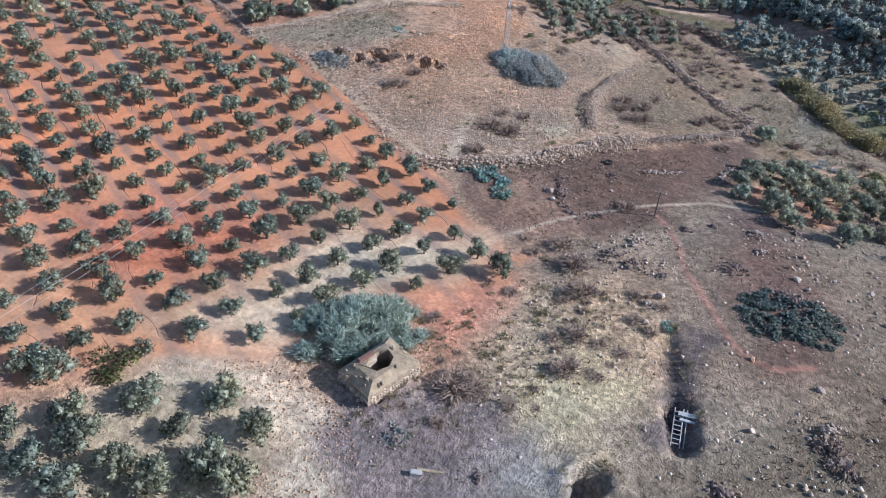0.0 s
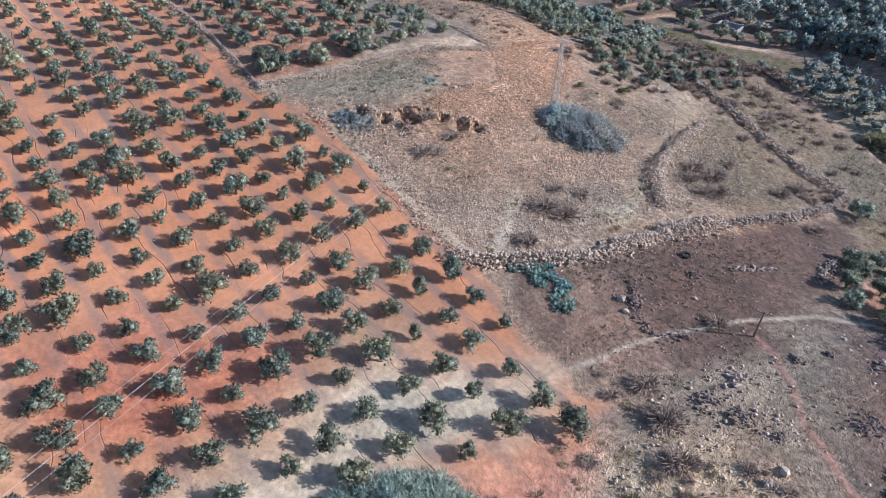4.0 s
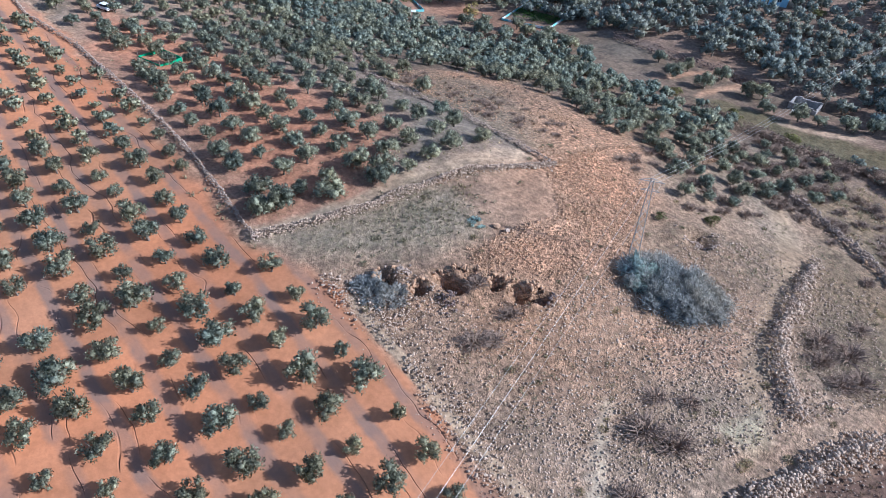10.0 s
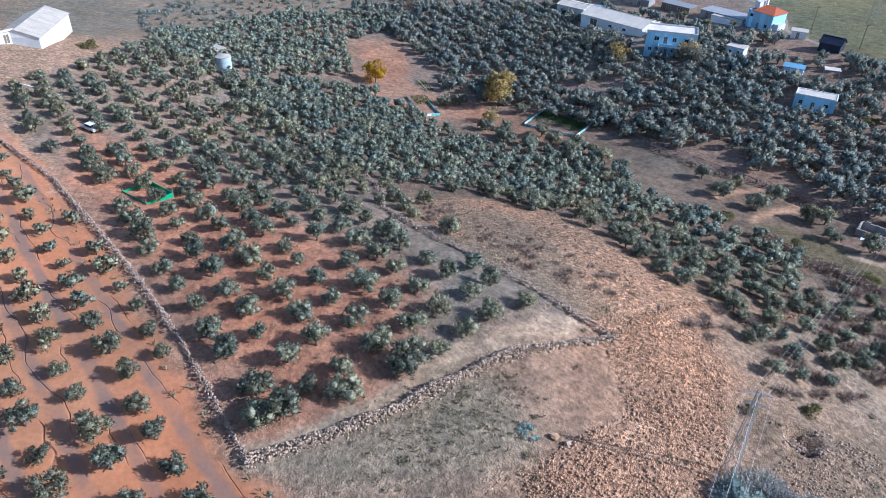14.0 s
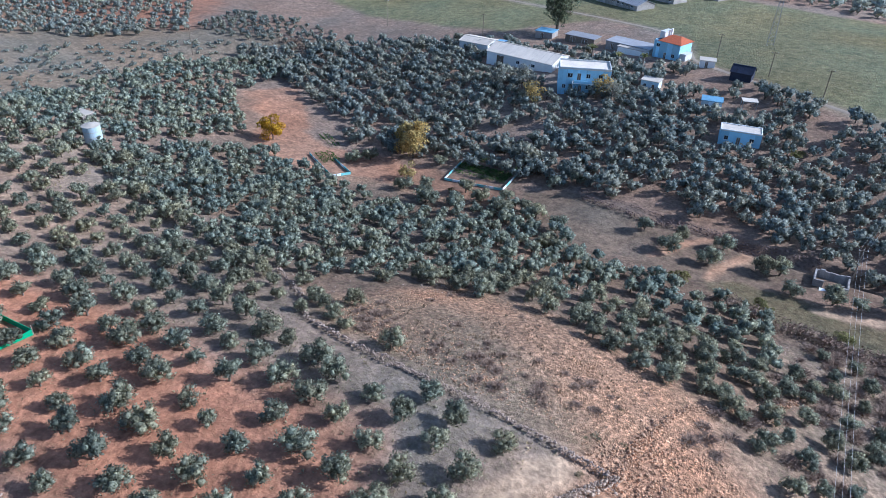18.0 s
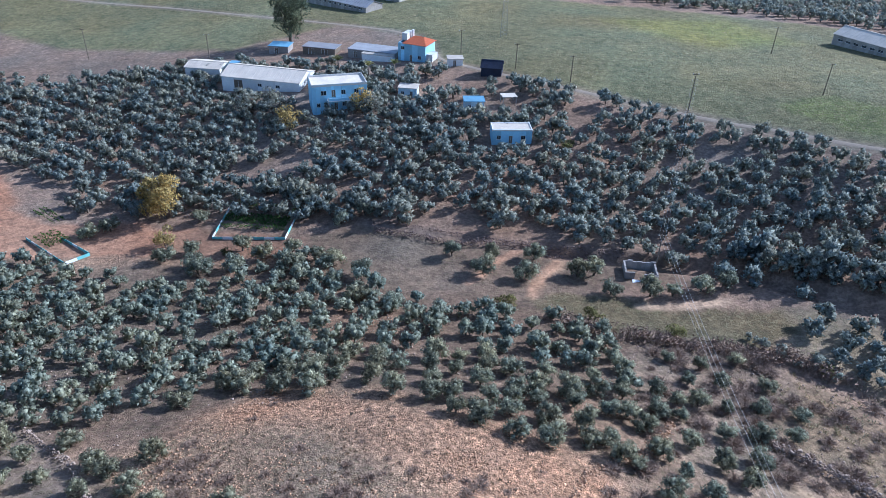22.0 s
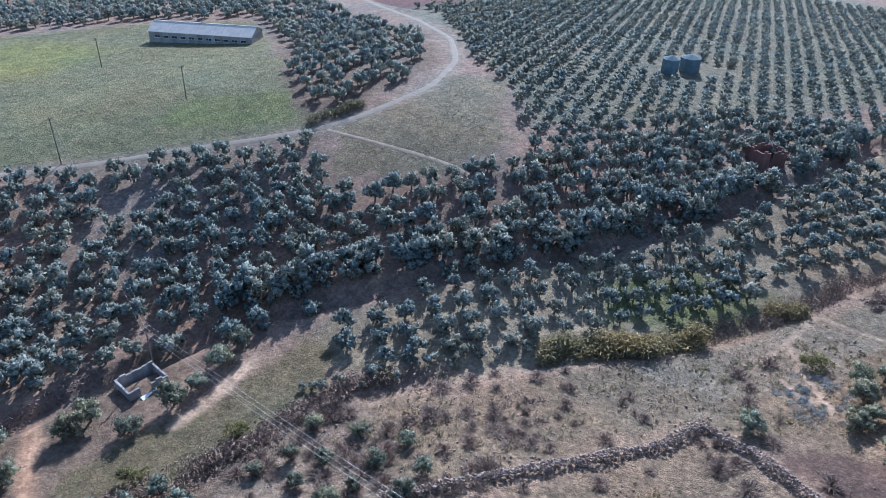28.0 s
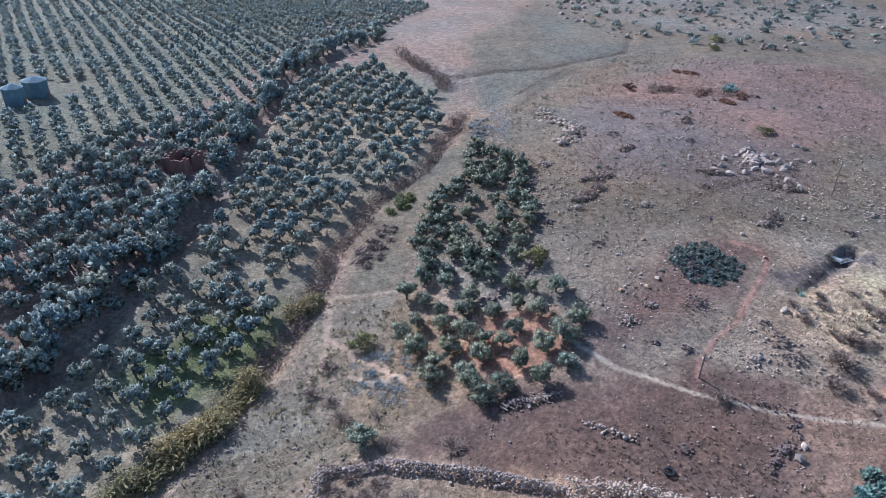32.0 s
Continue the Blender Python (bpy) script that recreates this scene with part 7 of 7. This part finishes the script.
tyre = new("tyre", bpy.data.meshes.new("tyre"))
bm = bmesh.new()
ring = [(0.62, -0.14), (0.74, -0.12), (0.78, 0), (0.74, 0.12), (0.62, 0.14), (0.42, 0.12), (0.40, 0), (0.42, -0.12)]
loops = [[bm.verts.new((q * math.cos(2 * math.pi * k / 24), q * math.sin(2 * math.pi * k / 24), z)) for q, z in ring] for k in range(24)]
for k in range(24):
    for i in range(8):
        bm.faces.new((loops[k][i], loops[(k + 1) % 24][i], loops[(k + 1) % 24][(i + 1) % 8], loops[k][(i + 1) % 8]))
bm.to_mesh(tyre.data)
bm.free()
tyre.data.materials.append(RUBBER)
tyre.matrix_basis = pose(-56.7, 95.7, float(ground_z(-56.7, 95.7)) + 0.2)
tagged(tyre, "large black tractor tyre lying in the brown plot", "tyre")


# ---- garden plots and small farm things ----
def fence(points, h, mats, label):
    ob = thing("plot_fence", pose(0, 0, 0), label, "fence")
    for k, ((x0, y0), (x1, y1)) in enumerate(zip(points, points[1:])):
        z0, z1 = float(ground_z(x0, y0)), float(ground_z(x1, y1))
        L = math.hypot(x1 - x0, y1 - y0)
        n = max(2, int(L / 2.2))
        for i in range(n):
            a, b = i / n, (i + 1) / n
            pa, pb = (x0 + (x1 - x0) * a, y0 + (y1 - y0) * a, z0 + (z1 - z0) * a), (x0 + (x1 - x0) * b, y0 + (y1 - y0) * b, z0 + (z1 - z0) * b)
            nx, ny = -(y1 - y0) / L * 0.05, (x1 - x0) / L * 0.05
            bm = slab([(pa[0] - nx, pa[1] - ny, pa[2] - 0.1), (pb[0] - nx, pb[1] - ny, pb[2] - 0.1), (pb[0] + nx, pb[1] + ny, pb[2] - 0.1), (pa[0] + nx, pa[1] + ny, pa[2] - 0.1)], h)
            part("sheet", bm, mats[(i + k) % len(mats)], ob)
            part("post", box(pa[0] - 0.05, pa[1] - 0.05, pa[2] - 0.3, pa[0] + 0.05, pa[1] + 0.05, pa[2] + h + 0.2), WOOD, ob)
    return ob


fence([(-242.5, 184.1), (-226.4, 177.1), (-224.7, 182.6), (-235.7, 187.0)], 0.7, [TEAL, PLASTIC, TEAL], "teal and white plastic sheets round a vegetable plot")
fence([(-205.6, 208.3), (-202.7, 195.5), (-186.0, 198.2), (-187.6, 207.6)], 0.7, [PLASTIC, TEAL], "white and teal plastic fence round a field plot")


def crop_rows(name, x, y, turn, w, d, rows, h, label, seed):
    r = np.random.RandomState(seed)
    p = np.array([(r.uniform(0, w), (k + 0.5) * d / rows + r.normal() * 0.08) for k in range(rows) for _ in range(int(w * 9))])
    c, s = math.cos(radians(turn)), math.sin(radians(turn))
    q = np.c_[x + p[:, 0] * c - p[:, 1] * s, y + p[:, 0] * s + p[:, 1] * c]
    cc = np.c_[q, ground_z(q[:, 0], q[:, 1]) + r.uniform(0.05, h, len(q))]
    return tagged(new(name, mesh_of(name, *leaf_cards(cc, r.uniform(0.2, 0.4, len(cc)), r), CROP)), label, "crops", kind="stuff")


crop_rows("vegetable_rows", -242, 185, -22, 7.5, 5.5, 6, 0.9, "rows of dark green vegetables", 1)
crop_rows("vegetable_rows", -252, 196, -22, 10, 3.5, 3, 0.7, "rows of low vegetables", 2)
crop_rows("crop_rows", -205, 203.6, -2, 16.5, 4.2, 12, 0.25, "fine rows of young green crops", 3)
crop_rows("crop_hedge", -204, 200.4, 4, 16.5, 1.2, 2, 0.9, "row of taller green crops", 4)
crop_rows("crop_hedge", -206, 209.4, -3, 19, 1.2, 2, 1.6, "dark hedge behind the plot", 5)

basin = thing("net_basin", at_ground(-196, 81, 12, 7, 5), "green netting stretched round a small pen", "pen")
for a, b in (((0, 0), (6.8, 0)), ((6.8, 0), (7.2, 5)), ((7.2, 5), (0.4, 5.2)), ((0.4, 5.2), (0, 0))):
    d = Vector((b[0] - a[0], b[1] - a[1])).normalized() * 0.04
    part("net", slab([(a[0] + d.y, a[1] - d.x, -0.3), (b[0] + d.y, b[1] - d.x, -0.3), (b[0] - d.y, b[1] + d.x, -0.3), (a[0] - d.y, a[1] + d.x, -0.3)], 1.1), NET, basin)
    part("post", box(a[0] - 0.06, a[1] - 0.06, -0.4, a[0] + 0.06, a[1] + 0.06, 1.5), WOOD, basin)

for x, y, turn, n in ((-247.5, 84.0, 200, 4), (-178.2, 217.2, 220, 2)):
    array = thing("solar_panel", at_ground(x, y, turn), "tilted blue solar panels on a steel stand", "solar panel", "solar panels")
    for k in range(n):
        p = part("panel", slab([(1.3 * k, 0, 1.6), (1.3 * k + 1.2, 0, 1.6), (1.3 * k + 1.2, 2.6, 3.0), (1.3 * k, 2.6, 3.0)], 0.05), PANEL, array)
        for i in range(5):
            q = 1.3 * k + 0.2 + 0.24 * i
            part("strip", slab([(q - 0.015, 0, 1.655), (q + 0.015, 0, 1.655), (q + 0.015, 2.6, 3.055), (q - 0.015, 2.6, 3.055)], 0.01), TIN, p)
    for q in (0.2, 1.3 * n - 0.3):
        part("leg", box(q, 1.2, -0.3, q + 0.1, 1.3, 2.24), STEEL, array)

car = thing("parked_car", at_ground(-227.5, 85.0, 15), "white car parked between olive trees", "car")
bm = box(0, 0, 0.35, 4.1, 1.7, 0.95, 0.12)
part("body", bm, WHITE, car)
part("cabin", box(0.9, 0.12, 0.95, 3.2, 1.58, 1.48, 0.18), GLASS, car)
part("roof", box(1.1, 0.18, 1.48, 3.0, 1.52, 1.54, 0.02), WHITE, car)
for q in ((0.75, -0.02), (3.3, -0.02), (0.75, 1.52), (3.3, 1.52)):
    bm = cylinder(0.32, 0, 0.2, 16)
    bmesh.ops.transform(bm, matrix=pose(q[0], q[1] + 0.2, 0.32, 90), verts=bm.verts)
    part("wheel", bm, RUBBER, car)


# ---- poles and power lines ----
def wood_pole(x, y, h, label, arms=1, lean=(0.0, 0.0)):
    ob = thing("utility_pole", pose(x, y, float(ground_z(x, y)), lean[0], lean[1], 20), label, "utility pole", "utility poles")
    part("shaft", cylinder(0.15, -0.4, h, 10, 0.1), WOOD, ob)
    for k in range(arms):
        arm = part("crossarm", box(-0.9, -0.06, h - 0.35 - 0.7 * k, 0.9, 0.06, h - 0.22 - 0.7 * k), WOOD, ob)
        for q in (-0.8, 0.0, 0.8):
            bm = cylinder(0.05, h - 0.22 - 0.7 * k, h - 0.02 - 0.7 * k, 8)
            bmesh.ops.translate(bm, verts=bm.verts, vec=(q, 0, 0))
            part("insulator", bm, PLASTIC, arm)
    return ob


def pylon(x, y, h, half, label, turn=0):
    """A slim lattice mast with two cross-arms."""
    ob = thing("pylon", pose(x, y, float(ground_z(x, y)), 0, 0, turn), label, "pylon", "steel pylons")
    def strut(a, b, q=0.05):
        return tube([a, b], [q, q], 4)
    legs = [(sx, sy) for sx in (-1, 1) for sy in (-1, 1)]
    for sx, sy in legs:
        piece("leg", mesh_of("leg", *strut((sx * half, sy * half, -0.5), (sx * half * 0.3, sy * half * 0.3, h), 0.045), STEEL), ob)
    n = int(h / 1.4)
    for k in range(n):
        z0, z1 = h * k / n, h * (k + 1) / n
        w0, w1 = half * (1 - 0.7 * k / n), half * (1 - 0.7 * (k + 1) / n)
        items = []
        for (ax, ay), (bx, by) in (((-1, -1), (1, -1)), ((1, -1), (1, 1)), ((1, 1), (-1, 1)), ((-1, 1), (-1, -1))):
            items.append(strut((ax * w0, ay * w0, z0), (bx * w1, by * w1, z1), 0.035))
        piece("brace", mesh_of("brace", *join(items), STEEL), ob)
    for z, q in ((h - 0.4, 1.7), (h - 1.9, 1.3)):
        piece("crossarm", mesh_of("crossarm", *join([strut((-q, 0, z), (q, 0, z), 0.06), strut((-q, 0, z), (0, 0, z + 0.5), 0.04), strut((q, 0, z), (0, 0, z + 0.5), 0.04)]), STEEL), ob)
    return ob


wood_pole(-41.0, 86.2, 4.6, "old wooden pole with a short crossarm on brown ground")
pylon(-95.6, 109.8, 13.5, 0.7, "slim steel lattice pylon on the stony hill", 30)
pylon(-57.5, -20, 8.0, 0.6, "slim steel lattice pylon beside the orange grove", 30)
pylon(-164.5, 340, 24, 1.2, "tall steel lattice pylon in the green pasture", 10)
for x, y, h in ((-134.2, 288.3, 8), (-152.5, 296.8, 8), (-174.1, 312, 8), (-71.2, 338.2, 9), (-100.0, 276.0, 11), (-63.2, 292.4, 9), (-106.5, 206.5, 9), (-260.2, 293, 10), (-309.8, 291.7, 11), (-340, 214, 10), (5.3, 42.5, 8)):
    wood_pole(x, y, h, "slender wooden utility pole", 1)
WIRE = varied("aluminium_wire", (0.55, 0.53, 0.50), 0.1, 3.0, 0.4, 0.3)


def cable(a, b, sag, label, offsets=(-1.3, 0.0, 1.3), gauge=0.012):
    ob = thing("power_line", pose(0, 0, 0), label, "power line")
    d = Vector((b[0] - a[0], b[1] - a[1])).normalized()
    for o in offsets:
        pts = [(a[0] + (b[0] - a[0]) * t - d.y * o, a[1] + (b[1] - a[1]) * t + d.x * o, a[2] + (b[2] - a[2]) * t - sag * 4 * t * (1 - t)) for t in np.linspace(0, 1, 25)]
        piece("wire", mesh_of("wire", *tube(pts, [gauge] * len(pts), 4), WIRE), ob)


def top(x, y, h):
    return (x, y, float(ground_z(x, y)) + h)


cable(top(-57.5, -20, 7.6), top(-95.6, 109.8, 13.2), 0.8, "three bright wires over the orange grove")
cable(top(-95.6, 109.8, 13.2), top(-106.5, 206.5, 9), 1.5, "three wires from the hill down to the valley", (-0.7, 0.0, 0.7))
cable(top(-106.5, 206.5, 9), top(-100.0, 276.0, 11), 1.0, "wires over the dark olive slope", (-0.6, 0.0, 0.6))
